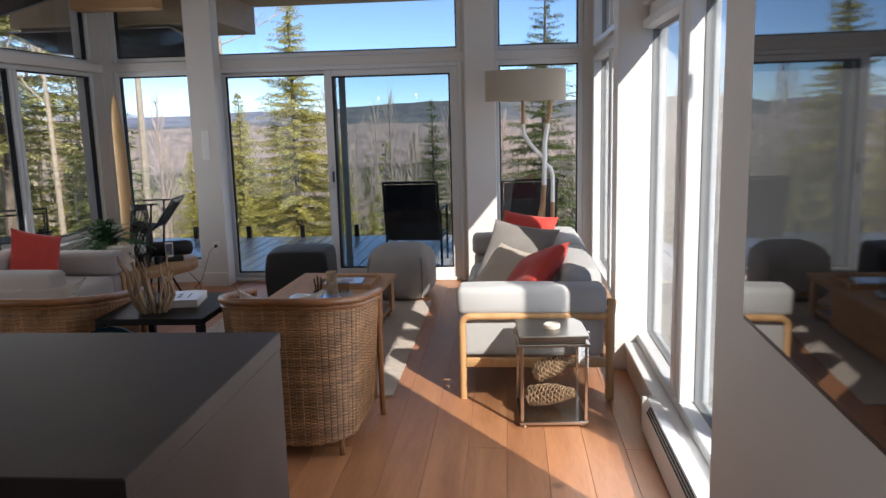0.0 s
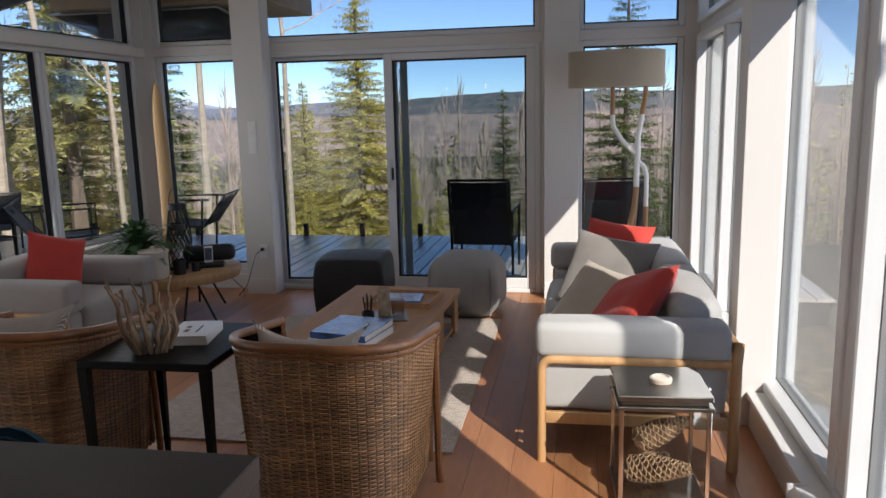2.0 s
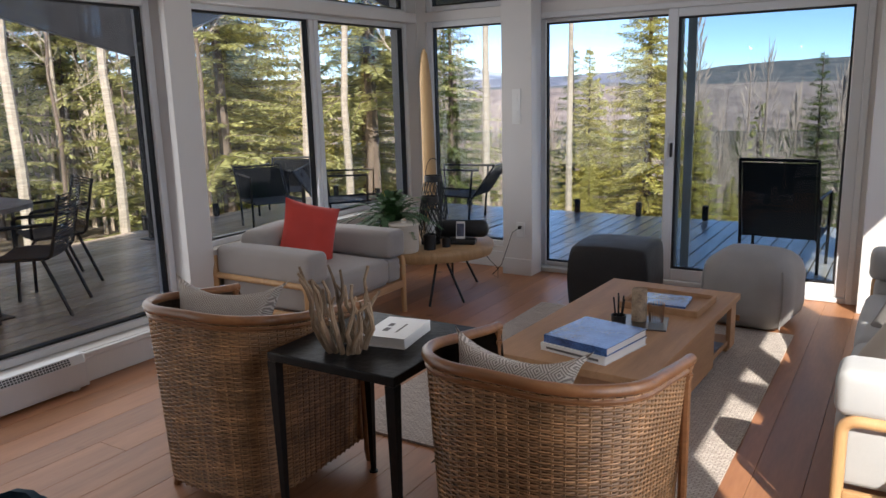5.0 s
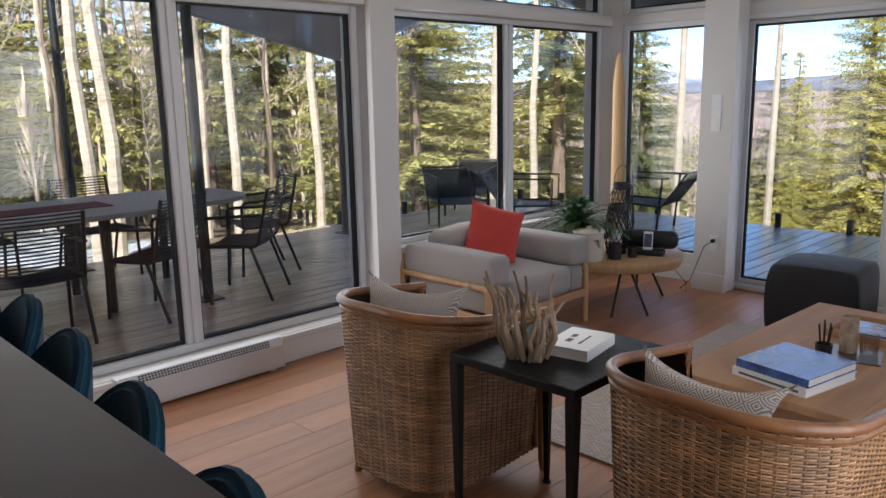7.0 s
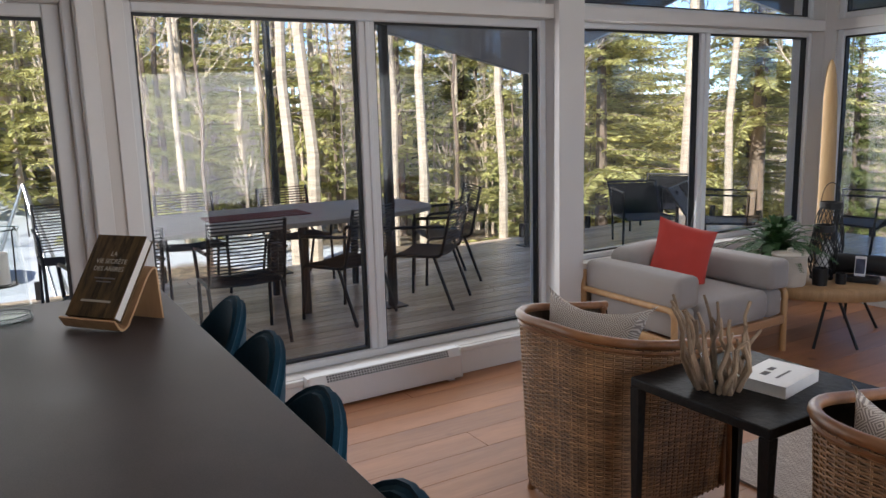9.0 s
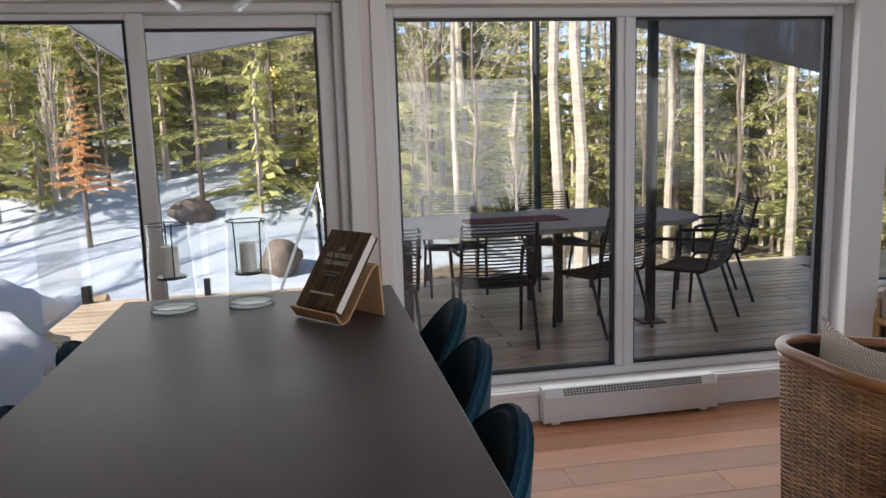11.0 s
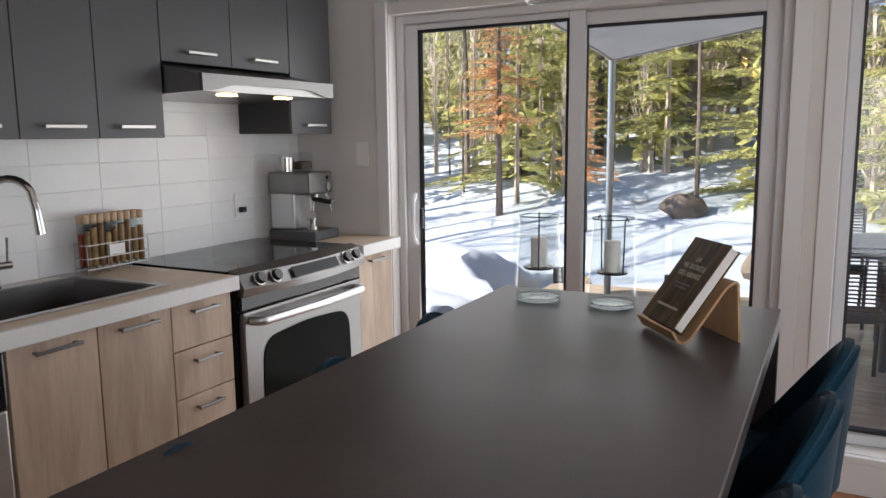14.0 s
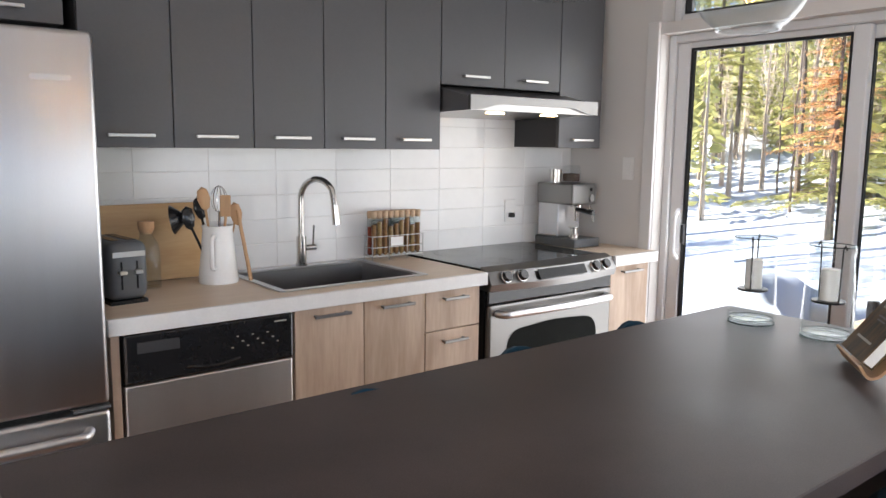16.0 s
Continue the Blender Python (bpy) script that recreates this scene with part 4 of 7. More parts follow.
# ---- floor lamp ----
fl = thing("floor_lamp", "floor lamp of painted branches with oval cream shade", "lamp", at=pose(0.20, 7.36, 0))
bm = bm_new()
n = 48
o = [[bm.verts.new((0.325 * math.cos(2 * math.pi * k / n), 0.20 * math.sin(2 * math.pi * k / n), 1.605 + z)) for k in range(n)] for z in (0.0, 0.008, 0.235, 0.243)]
for a, b in zip(o, o[1:]):
    for k in range(n):
        bm.faces.new((a[k], a[(k + 1) % n], b[(k + 1) % n], b[k]))
bmesh.ops.solidify(bm, geom=bm.faces, thickness=0.003)
part("shade", bm, SHADE, fl, "cream linen oval drum shade", True)
part("diffuser", rot(lathe(bm_new(), [(0, 0), (0.315, 0), (0.315, 0.004), (0, 0.004)], 40), Matrix.Translation((0, 0, 1.612)) @ Matrix.Diagonal((1, 0.6, 1, 1))), SHADE, fl)
BR = wood("bare_branch", (0.30, 0.17, 0.085), (0.48, 0.30, 0.17), "Z", 0.6, 14)
for nm, m, pts, rad in (
    ("branch", BR, [(0.20, 0, 1.62), (0.20, 0, 1.55), (0.18, 0.0, 1.42)], [0.017, 0.017, 0.018]),
    ("painted_branch", WHITE, [(0.18, 0, 1.42), (0.155, 0, 1.27), (0.155, 0, 1.15), (0.15, 0, 1.0), (0.15, 0, 0.92)], [0.018, 0.019, 0.021, 0.02, 0.02]),
    ("branch", BR, [(0.15, 0, 0.92), (0.14, 0, 0.78), (0.10, 0, 0.58), (0.07, 0.0, 0.3), (0.05, 0, 0.0)], [0.02, 0.021, 0.021, 0.02, 0.02]),
    ("branch", BR, [(-0.02, 0, 1.62), (-0.02, 0, 1.42)], 0.016),
    ("painted_branch", WHITE, [(-0.02, 0, 1.42), (-0.015, 0, 1.34), (0.05, 0, 1.24), (0.13, 0, 1.16), (0.155, 0, 1.14)], [0.016, 0.018, 0.017, 0.017, 0.016]),
    ("painted_branch", WHITE, [(0.155, 0, 1.10), (0.20, 0, 1.06), (0.218, 0, 1.0), (0.218, 0, 0.78)], [0.015, 0.017, 0.017, 0.017]),
    ("branch", BR, [(0.218, 0, 0.78), (0.215, 0, 0.4), (0.22, 0.02, 0.0)], [0.017, 0.018, 0.019]),
    ("branch", BR, [(0.15, 0, 0.78), (0.12, 0.06, 0.4), (0.10, 0.14, 0.0)], [0.014, 0.016, 0.017])):
    part(nm, tube(bm_new(), arc(pts, 0.05, 4) if len(pts) > 2 and not isinstance(rad, list) else pts, rad, 12), m, fl, "", True)

# ---- corner: slab table, pole, plant and small things ----
tb = thing("slab_table", "round tree-slice table on thin black steel legs", "side table", at=pose(-3.02, 7.03, 0))
rng = random.Random(2)
n = 40
rim = [0.47 * (1 + 0.03 * math.sin(3 * 2 * math.pi * k / n + 1) + 0.012 * rng.uniform(-1, 1)) for k in range(n)]
bm = bm_new()
lv = []
for z, s in ((0.30, 0.965), (0.315, 0.985), (0.35, 1.0), (0.365, 0.99), (0.372, 0.97)):
    lv.append([bm.verts.new((s * rim[k] * math.cos(2 * math.pi * k / n), s * rim[k] * math.sin(2 * math.pi * k / n), z)) for k in range(n)])
for a, b in zip(lv, lv[1:]):
    for k in range(n):
        bm.faces.new((a[k], a[(k + 1) % n], b[(k + 1) % n], b[k]))
bm.faces.new(lv[0][::-1])
bm.faces.new(lv[-1])
part("tabletop", bm, STUMP, tb, "thick live-edge wood slice", True)
for k in range(3):
    a = radians(-40 + 120 * k)
    bm = bm_new()
    for d in (-0.10, 0.10):
        tube(bm, [(0.30 * math.cos(a + d), 0.30 * math.sin(a + d), 0.30), (0.42 * math.cos(a + d * 3), 0.42 * math.sin(a + d * 3), 0.0)], 0.009, 8)
    tube(bm, [(0, 0, 0.285), (0.32 * math.cos(a), 0.32 * math.sin(a), 0.285)], 0.010, 8)
    part("leg", bm, BLACKPAINT, tb)
TZ = 0.3725
POLEWOOD = wood("peeled_spruce_pole", (0.46, 0.28, 0.12), (0.60, 0.40, 0.20), "Z", 0.55, 8)
pts = [(-3.50 + 0.015 * math.sin(z * 2.0), 7.80, z) for z in (0.0, 0.4, 0.8, 1.2, 1.5, 1.66, 1.72, 1.765)]
ob = tagged(part("wooden_pole", tube(bm_new(), pts, [0.06, 0.058, 0.056, 0.052, 0.047, 0.036, 0.026, 0.008], 16), POLEWOOD, None, "", True), "tall pointed peeled wooden pole in the corner", "pole")
pot = thing("potted_fern", "bushy green feathery plant in a dark pot", "plant", at=pose(-3.17, 6.80, TZ))
part("pot", lathe(bm_new(), [(0, 0), (0.065, 0), (0.085, 0.15), (0.088, 0.165), (0.078, 0.165), (0.074, 0.15), (0, 0.145)], 28), BLACKPAINT, pot, "", True)
crock = thing("storage_crock", "cream glazed stoneware crock with a lid", "crock", at=pose(-2.965, 6.655, TZ))
part("crock", lathe(bm_new(), [(0, 0), (0.088, 0), (0.095, 0.012), (0.099, 0.10), (0.097, 0.165), (0.100, 0.17), (0.100, 0.18), (0.09, 0.182), (0, 0.182)], 36), CERAMIC, crock, "cream glazed crock", True)
part("lid", lathe(bm_new(), [(0, 0.1825), (0.105, 0.1825), (0.108, 0.19), (0.104, 0.197), (0.05, 0.203), (0.02, 0.205), (0.016, 0.213), (0.02, 0.222), (0, 0.226)], 36), CERAMIC, crock, "", True)
rng = random.Random(9)
bm, sb = bm_new(), bm_new()
for i in range(150):
    a, ln2, el = rng.uniform(0, 6.283), rng.uniform(0.20, 0.54), rng.uniform(0.35, 1.5)
    base = Vector((0.0, 0.0, 0.165))
    prev, pts = None, []
    for k in range(9):
        f = k / 8
        hr = ln2 * math.cos(el) * f
        z = 0.19 + ln2 * math.sin(el) * f - 0.17 * f * f * ln2 / 0.3
        pts.append(base + Vector((hr * math.cos(a), hr * math.sin(a), z - 0.2)))
    tube(sb, pts, 0.0018, 4, False)
    side = Vector((-math.sin(a), math.cos(a), 0))
    for k in range(1, 9):
        for q in (0, 0.25, 0.5, 0.75):
            p = pts[k] * (1 - q) + pts[k - 1] * q
            d = (pts[k] - pts[k - 1]).normalized()
            L = 0.022 * math.sin(math.pi * (k - q) / 9.5) + 0.006
            for s in (-1, 1):
                t = p + side * s * L + d * L * 0.6 + Vector((0, 0, rng.uniform(-0.006, 0.006)))
                w = d * 0.003
                bm.faces.new([bm.verts.new(v) for v in (p, p + w, t, p + side * s * L * 0.5 - w * 0.5)])
part("frond", bm, FERN, pot)["kind"] = "stuff"
part("stem", sb, FERN, pot)["kind"] = "stuff"


def mesh_lantern(r, h, label, at):
    t = thing("wire_lantern", label, "lantern", "black wire lanterns", at)
    prof = lambda f: r * (0.72 + 0.28 * math.sin(math.pi * min(1, f * 1.1)))
    for k in range(16):
        for d in (-1, 1):
            wire = tube(bm_new(), [(prof(f) * math.cos(2 * math.pi * k / 16 + d * f * 1.6), prof(f) * math.sin(2 * math.pi * k / 16 + d * f * 1.6), 0.02 + f * (h - 0.06)) for f in (0, 0.2, 0.4, 0.6, 0.8, 1.0)], 0.0026, 4)
            part("cage_wire", wire, BLACKPAINT, t)
    part("base", lathe(bm_new(), [(0, 0), (r * 0.8, 0), (r * 0.8, 0.02), (0, 0.02)], 24), BLACKPAINT, t)
    part("collar", lathe(bm_new(), [(r * 0.68, h - 0.045), (r * 0.75, h - 0.04), (r * 0.75, h), (r * 0.65, h), (r * 0.65, h - 0.04)], 24), BLACKPAINT, t)
    part("handle", tube(bm_new(), [(r * 0.75 * math.cos(a), 0, h - 0.01 + r * 1.5 * math.sin(a)) for a in [math.pi * i / 12 for i in range(13)]], 0.003, 6), BLACKPAINT, t)
    part("candle", lathe(bm_new(), [(0, 0.02), (r * 0.42, 0.02), (r * 0.42, h * 0.45), (0, h * 0.44)], 20), WHITE, t, "white pillar candle", True)


mesh_lantern(0.09, 0.46, "tall black wire lantern with white candle", pose(-3.04, 7.16, TZ))
mesh_lantern(0.085, 0.34, "small black wire lantern with white candle", pose(-2.95, 6.96, TZ))
for x, y, r, h in ((-2.85, 6.79, 0.042, 0.105), (-2.79, 6.91, 0.03, 0.065)):
    tagged(part("candle_cup", lathe(bm_new(), [(0, 0), (r, 0), (r * 1.05, h), (r * 0.92, h), (r * 0.9, 0.01), (0, 0.01)], 24, (x, y, TZ)), BLACKPAINT, None, "", True), "small matt black candle cup on the slab table", "candle cup", "candle cups")
sp = thing("docking_speaker", "black oval docking speaker with white phone", "speaker", at=pose(-2.79, 7.13, TZ, 0, 0, 22))
bm = box(-0.19, 0.19, -0.05, 0.05, 0.03, 0.155, 0.048, 5)
part("body", bm, BLACKPAINT, sp, "", True)
part("dock", box(-0.11, 0.11, -0.14, -0.03, 0.0, 0.035, 0.01), BLACKPAINT, sp)
part("phone", rot(box(-0.031, 0.031, -0.004, 0.004, 0, 0.122, 0.003), pose(0.0, -0.095, 0.036, -12)), WHITE, sp, "small white phone in the dock")
part("phone_screen", rot(box(-0.026, 0.026, -0.0052, -0.0042, 0.016, 0.106), pose(0.0, -0.095, 0.036, -12)), DARKPRINT, sp)
ol = thing("wall_outlet", "white wall outlet with black plug and cord", "outlet", at=pose(-2.63, 7.755, 0.36))
part("plate", box(-0.036, 0.036, -0.007, 0, -0.058, 0.058, 0.003), WHITE, ol)
part("plug", box(-0.012, 0.012, -0.035, -0.007, 0.008, 0.034, 0.004), BLACKPAINT, ol)
part("cord", tube(bm_new(), [(0, -0.03, 0.02), (-0.05, -0.05, -0.02), (-0.08, -0.09, -0.15), (-0.12, -0.10, -0.27), (-0.18, -0.14, -0.345), (-0.10, -0.2, -0.35), (-0.14, -0.12, -0.30), (-0.20, -0.18, -0.2), (-0.22, -0.26, -0.05), (-0.2, -0.36, 0.018)], 0.003, 6), BLACKPAINT, ol, "", True)
sw = thing("light_switch", "white double light switch on the post", "switch", at=pose(-2.66, 7.755, 1.30))
part("plate", box(-0.036, 0.036, -0.006, 0, -0.13, 0.13, 0.003), WHITE, sw)
for z in (-0.065, 0.065):
    part("rocker", box(-0.016, 0.016, -0.010, -0.006, z - 0.032, z + 0.032, 0.002), WHITE, sw)

# ---- television ----
TVG = mat("glossy_tv_screen", (0.008, 0.008, 0.009), 0.03, var=0.0, bump=0, coat=0.0, spec=0.5)
TVG.node_tree.nodes["Principled BSDF"].inputs["IOR"].default_value = 2.4
tv = thing("television", "large black flat television on the wall", "television", at=pose(0.527, 1.95, 1.45, 0, 0, -2.0))
part("casing", box(0.0, 0.04, -0.72, 0.72, -0.41, 0.41, 0.004), BLACKPAINT, tv)
part("screen", box(-0.004, 0.0, -0.705, 0.705, -0.395, 0.395), TVG, tv, "mirror-like dark screen")
part("bracket", box(0.04, 0.054, -0.2, 0.2, -0.2, 0.2), BLACKPAINT, tv)

# ---- kitchen materials ----
CHAR = mat("charcoal_cabinet_front", (0.066, 0.066, 0.070), 0.42, var=0.08, scale=3, bump=0.03)
CARCASS = mat("charcoal_carcass", (0.030, 0.030, 0.032), 0.6, var=0.08)
LIGHTOAK = wood("washed_oak_front", (0.36, 0.255, 0.18), (0.62, 0.485, 0.375), "Z", 0.5, 6, 0, 0.07, 0.12)
WORKTOP = wood("pale_worktop", (0.55, 0.43, 0.32), (0.68, 0.56, 0.44), "X", 0.42, 6, 0, 0.0, 0.05)
WORKEDGE = mat("white_worktop_edge", (0.66, 0.65, 0.63), 0.4, var=0.06, scale=10)
STEEL = mat("brushed_steel", (0.62, 0.62, 0.63), 0.38, 1.0, var=0.04, scale=2, bump=0.0, fine=200, stretch=(6, 6, 0.3))
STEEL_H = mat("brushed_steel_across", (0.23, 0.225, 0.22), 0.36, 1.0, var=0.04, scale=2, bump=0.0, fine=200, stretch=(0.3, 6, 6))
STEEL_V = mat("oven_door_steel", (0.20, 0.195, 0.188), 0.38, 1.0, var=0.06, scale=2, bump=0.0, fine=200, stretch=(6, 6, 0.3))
STEEL_F = mat("fridge_door_steel", (0.54, 0.54, 0.55), 0.33, 1.0, var=0.06, scale=2, bump=0.0, fine=200, stretch=(6, 6, 0.3))
STEEL_D = mat("brushed_steel_door", (0.60, 0.575, 0.55), 0.42, 1.0, var=0.06, scale=2, bump=0.0, fine=200, stretch=(6, 6, 0.3))
DARKSTEEL = mat("sink_steel", (0.34, 0.33, 0.325), 0.3, 1.0, var=0.06)
HANDLE = mat("satin_nickel_handle", (0.50, 0.49, 0.47), 0.34, 1.0, var=0.04, bump=0)
TILE = mat("white_glazed_tile", (0.78, 0.78, 0.77), 0.12, var=0.03, scale=6, bump=0.03, fine=20, rand=0.03)
GROUT = mat("pale_grout", (0.70, 0.69, 0.67), 0.9)
BLACKGLASS = mat("black_ceramic_glass", (0.006, 0.007, 0.007), 0.06, var=0.02, bump=0, spec=0.18)
OVENGLASS = mat("dark_oven_glass", (0.012, 0.013, 0.012), 0.12, var=0.2, scale=6, bump=0, spec=0.1)
OVENGLASS.node_tree.nodes["Principled BSDF"].inputs["IOR"].default_value = 1.15
BLACKPLASTIC = mat("black_plastic", (0.014, 0.014, 0.015), 0.2, var=0.08)
DARKGREY = mat("dark_grey_enamel", (0.085, 0.09, 0.095), 0.45, var=0.08)
CORK = mat("pale_cork", (0.55, 0.40, 0.27), 0.85, var=0.2, scale=90)
BAMBOO = wood("bamboo_board", (0.48, 0.29, 0.13), (0.62, 0.42, 0.22), "X", 0.5, 10)
SPOON = wood("wooden_spoon", (0.38, 0.21, 0.10), (0.52, 0.33, 0.18), "Z", 0.6, 12)
VELVET = mat("petrol_blue_velvet", (0.008, 0.034, 0.058), 0.95, var=0.25, scale=8, bump=0.15, sheen=0.08, spec=0.06)
WAX = mat("white_candle_wax", (0.76, 0.73, 0.68), 0.5, var=0.04)
COVER = wood("forest_photo_cover", (0.003, 0.004, 0.002), (0.16, 0.095, 0.038), "Y", 0.5, 34)
COVER.node_tree.nodes["Principled BSDF"].inputs["Specular IOR Level"].default_value = 0.15
PALEINK = mat("pale_lettering", (0.40, 0.37, 0.31), 0.6, var=0.02, bump=0)
SPICE = [mat("spice_%s" % n, c, 0.8, var=0.3, scale=60) for n, c in (("red", (0.30, 0.05, 0.02)), ("tan", (0.36, 0.22, 0.09)), ("dark", (0.07, 0.04, 0.025)), ("amber", (0.26, 0.13, 0.05)))]


def bar_handle(parent, x0, x1, y, z, m=None):
    bm = bm_new()
    bx(bm, x0, x1, y + 0.022, y + 0.030, z - 0.006, z + 0.006, 0.002)
    for x in (x0 + 0.012, x1 - 0.012):
        bx(bm, x - 0.005, x + 0.005, y + 0.0005, y + 0.0225, z - 0.004, z + 0.004)
    part("handle", bm, m or HANDLE, parent, "slim satin nickel bar handle")


def front(parent, x0, x1, y, z0, z1, m, name="door"):
    return part(name, box(x0 + 0.0018, x1 - 0.0018, y - 0.019, y, z0 + 0.0018, z1 - 0.0018, 0.0015, 1), m, parent)


# ---- base units ----
FY = 1.125
def base_unit(x1, x0, kind):
    """A unit from x0 to x1 (x0 < x1), doors or drawers on its front."""
    u = thing("base_cabinet", "washed oak base cabinet with bar handles", "cabinet", "kitchen base cabinets", pose(x0, 0, 0))
    w = x1 - x0
    part("carcass", box(0.001, w - 0.001, SY + 0.002, FY - 0.02, 0.10, 0.878 if kind == 1 else 0.72), LIGHTOAK, u)
    part("plinth", box(0.001, w - 0.001, SY + 0.05, FY - 0.07, 0.0, 0.10), CARCASS, u)
    if kind == "drawers":
        for a, b in ((0.70, 0.876), (0.53, 0.70), (0.36, 0.53), (0.105, 0.36)):
            d = front(u, 0, w, FY, a, b, LIGHTOAK, "drawer")
            bar_handle(d, w * 0.28, w * 0.72, FY, b - 0.045, STEEL_H)
    else:
        n = kind
        for i in range(n):
            a, b = w * i / n, w * (i + 1) / n
            d = front(u, a, b, FY, 0.105, 0.876, LIGHTOAK)
            bar_handle(d, (a + b) / 2 - 0.075, (a + b) / 2 + 0.075, FY, 0.835, STEEL_H)
    return u


base_unit(-1.612, -2.185, 2)
base_unit(-2.185, -2.47, "drawers")
base_unit(-3.315, -3.61, 1)
ep = part("end_panel", box(-1.028, -1.002, SY + 0.002, FY, 0.0, 0.878, 0.002), LIGHTOAK)
tagged(ep, "washed oak end panel beside the dishwasher", "panel")

dw = thing("dishwasher", "stainless steel dishwasher with black control panel", "dishwasher", at=pose(-1.605, 0, 0))
W = 0.572
part("body", box(0.004, W - 0.004, SY + 0.01, FY - 0.03, 0.03, 0.872), CARCASS, dw)
part("door", box(0.004, W - 0.004, FY - 0.03, FY + 0.004, 0.11, 0.70, 0.006), STEEL_D, dw)
cp = part("control_panel", box(0.004, W - 0.004, FY - 0.03, FY + 0.012, 0.703, 0.862, 0.008), BLACKPLASTIC, dw)
part("pocket_handle", tube(bm_new(), arc([(0.20, FY + 0.012, 0.735), (0.29, FY + 0.014, 0.722), (0.38, FY + 0.012, 0.735)], 0.06), 0.006, 8), BLACKPLASTIC, cp)
part("grip", box(0.40, 0.53, FY + 0.012, FY + 0.015, 0.80, 0.835, 0.002), CARCASS, cp)
bm = bm_new()
for i in range(10):
    bx(bm, 0.06 + 0.018 * i, 0.068 + 0.018 * i, FY + 0.0122, FY + 0.0128, 0.77 + 0.018 * (i % 3), 0.774 + 0.018 * (i % 3))
bx(bm, 0.03, 0.075, FY + 0.0122, FY + 0.0128, 0.838, 0.843)
part("print", bm, PALEINK, cp)["kind"] = "stuff"
part("kick_plate", box(0.004, W - 0.004, FY - 0.06, FY - 0.045, 0.0, 0.10), CARCASS, dw)

wt = thing("worktop", "pale wood-look laminate worktop with white edge", "worktop")
for x0, x1, y0, y1 in ((-2.488, -2.235, SY + 0.012, 1.135), (-1.60, -0.99, SY + 0.012, 1.135), (-2.235, -1.60, SY + 0.012, 0.60), (-2.235, -1.60, 1.055, 1.135), (-3.652, -3.313, SY + 0.012, 1.135)):
    part("slab", box(x0, x1, y0, y1, 0.88, 0.92), WORKTOP, wt)
part("front_edge", box(-2.488, -0.99, 1.135, 1.155, 0.868, 0.9205, 0.003), WORKEDGE, wt, "white worktop edging")
part("front_edge", box(-3.652, -3.313, 1.135, 1.155, 0.868, 0.9205, 0.003), WORKEDGE, wt, "white worktop edging")

sk = thing("sink", "rectangular stainless steel drop-in sink", "sink")
bm = bm_new()
for a in ((-2.245, -1.59, 0.565, 0.615), (-2.245, -1.59, 1.04, 1.065), (-2.245, -2.215, 0.615, 1.04), (-1.62, -1.59, 0.615, 1.04)):
    bx(bm, *a, 0.921, 0.926, 0.002, 1)
part("rim", bm, STEEL, sk)
bm = bm_new()
bx(bm, -2.215, -2.205, 0.615, 1.04, 0.74, 0.921)
bx(bm, -1.63, -1.62, 0.615, 1.04, 0.74, 0.921)
bx(bm, -2.205, -1.63, 0.615, 0.625, 0.74, 0.921)
bx(bm, -2.205, -1.63, 1.03, 1.04, 0.74, 0.921)
bx(bm, -2.215, -1.62, 0.615, 1.04, 0.735, 0.74)
part("bowl", bm, DARKSTEEL, sk)
part("drain", lathe(bm_new(), [(0, 0.002), (0.04, 0.002), (0.045, 0)], 20, (-1.92, 0.82, 0.74)), CHROME, sk)
fc = thing("kitchen_faucet", "chrome gooseneck kitchen tap with pull-down head", "faucet", at=pose(-1.925, 0.59, 0.926))
part("base", lathe(bm_new(), [(0, 0), (0.026, 0), (0.026, 0.008), (0.021, 0.012), (0.021, 0.125), (0, 0.125)], 20), CHROME, fc, "", True)
nk = [(0, 0, 0.12), (0, 0, 0.25)] + [(0, 0.085 - 0.085 * math.cos(a), 0.285 + 0.085 * math.sin(a)) for a in [math.pi * i / 12 for i in range(11)]] + [(0, 0.175, 0.25)]
part("neck", rot(tube(bm_new(), nk, 0.013, 12), pose(0, 0, 0, 0, 0, 25)), CHROME, fc, "", True)
part("spray_head", rot(tube(bm_new(), [(0, 0.172, 0.265), (0, 0.181, 0.185)], [0.015, 0.017], 12), pose(0, 0, 0, 0, 0, 25)), CHROME, fc, "", True)
part("lever", tube(bm_new(), [(-0.02, 0, 0.075), (-0.065, 0.005, 0.075)], 0.014, 10), CHROME, fc, "", True)
part("lever_rod", tube(bm_new(), [(-0.052, 0.005, 0.08), (-0.055, 0.01, 0.17)], 0.004, 8), CHROME, fc)


# ---- wall units and hood ----
def wall_unit(x1, x0, z0, n=1, label="charcoal handle-fronted wall cabinet over the worktop"):
    u = thing("wall_cabinet", label, "cabinet", "charcoal wall cabinets", pose(x0, 0, 0))
    w = x1 - x0
    part("carcass", box(0.0008, w - 0.0008, SY + 0.002, 0.825, z0, 2.42), CARCASS, u)
    for i in range(n):
        a, b = w * i / n, w * (i + 1) / n
        d = front(u, a, b, 0.845, z0 - 0.004, 2.42, CHAR)
        bar_handle(d, (a + b) / 2 - 0.075, (a + b) / 2 + 0.075, 0.845, z0 + 0.038)


for x1, x0 in ((-1.02, -1.312), (-1.312, -1.605), (-1.605, -1.897), (-1.897, -2.184), (-2.184, -2.47)):
    wall_unit(x1, x0, 1.425)
wall_unit(-2.472, -3.213, 1.706, 2, "short charcoal wall cabinet above the range hood")
wall_unit(-3.215, -3.53, 1.436)
wall_unit(-0.24, -0.985, 1.80, 2, "charcoal cabinet above the fridge")

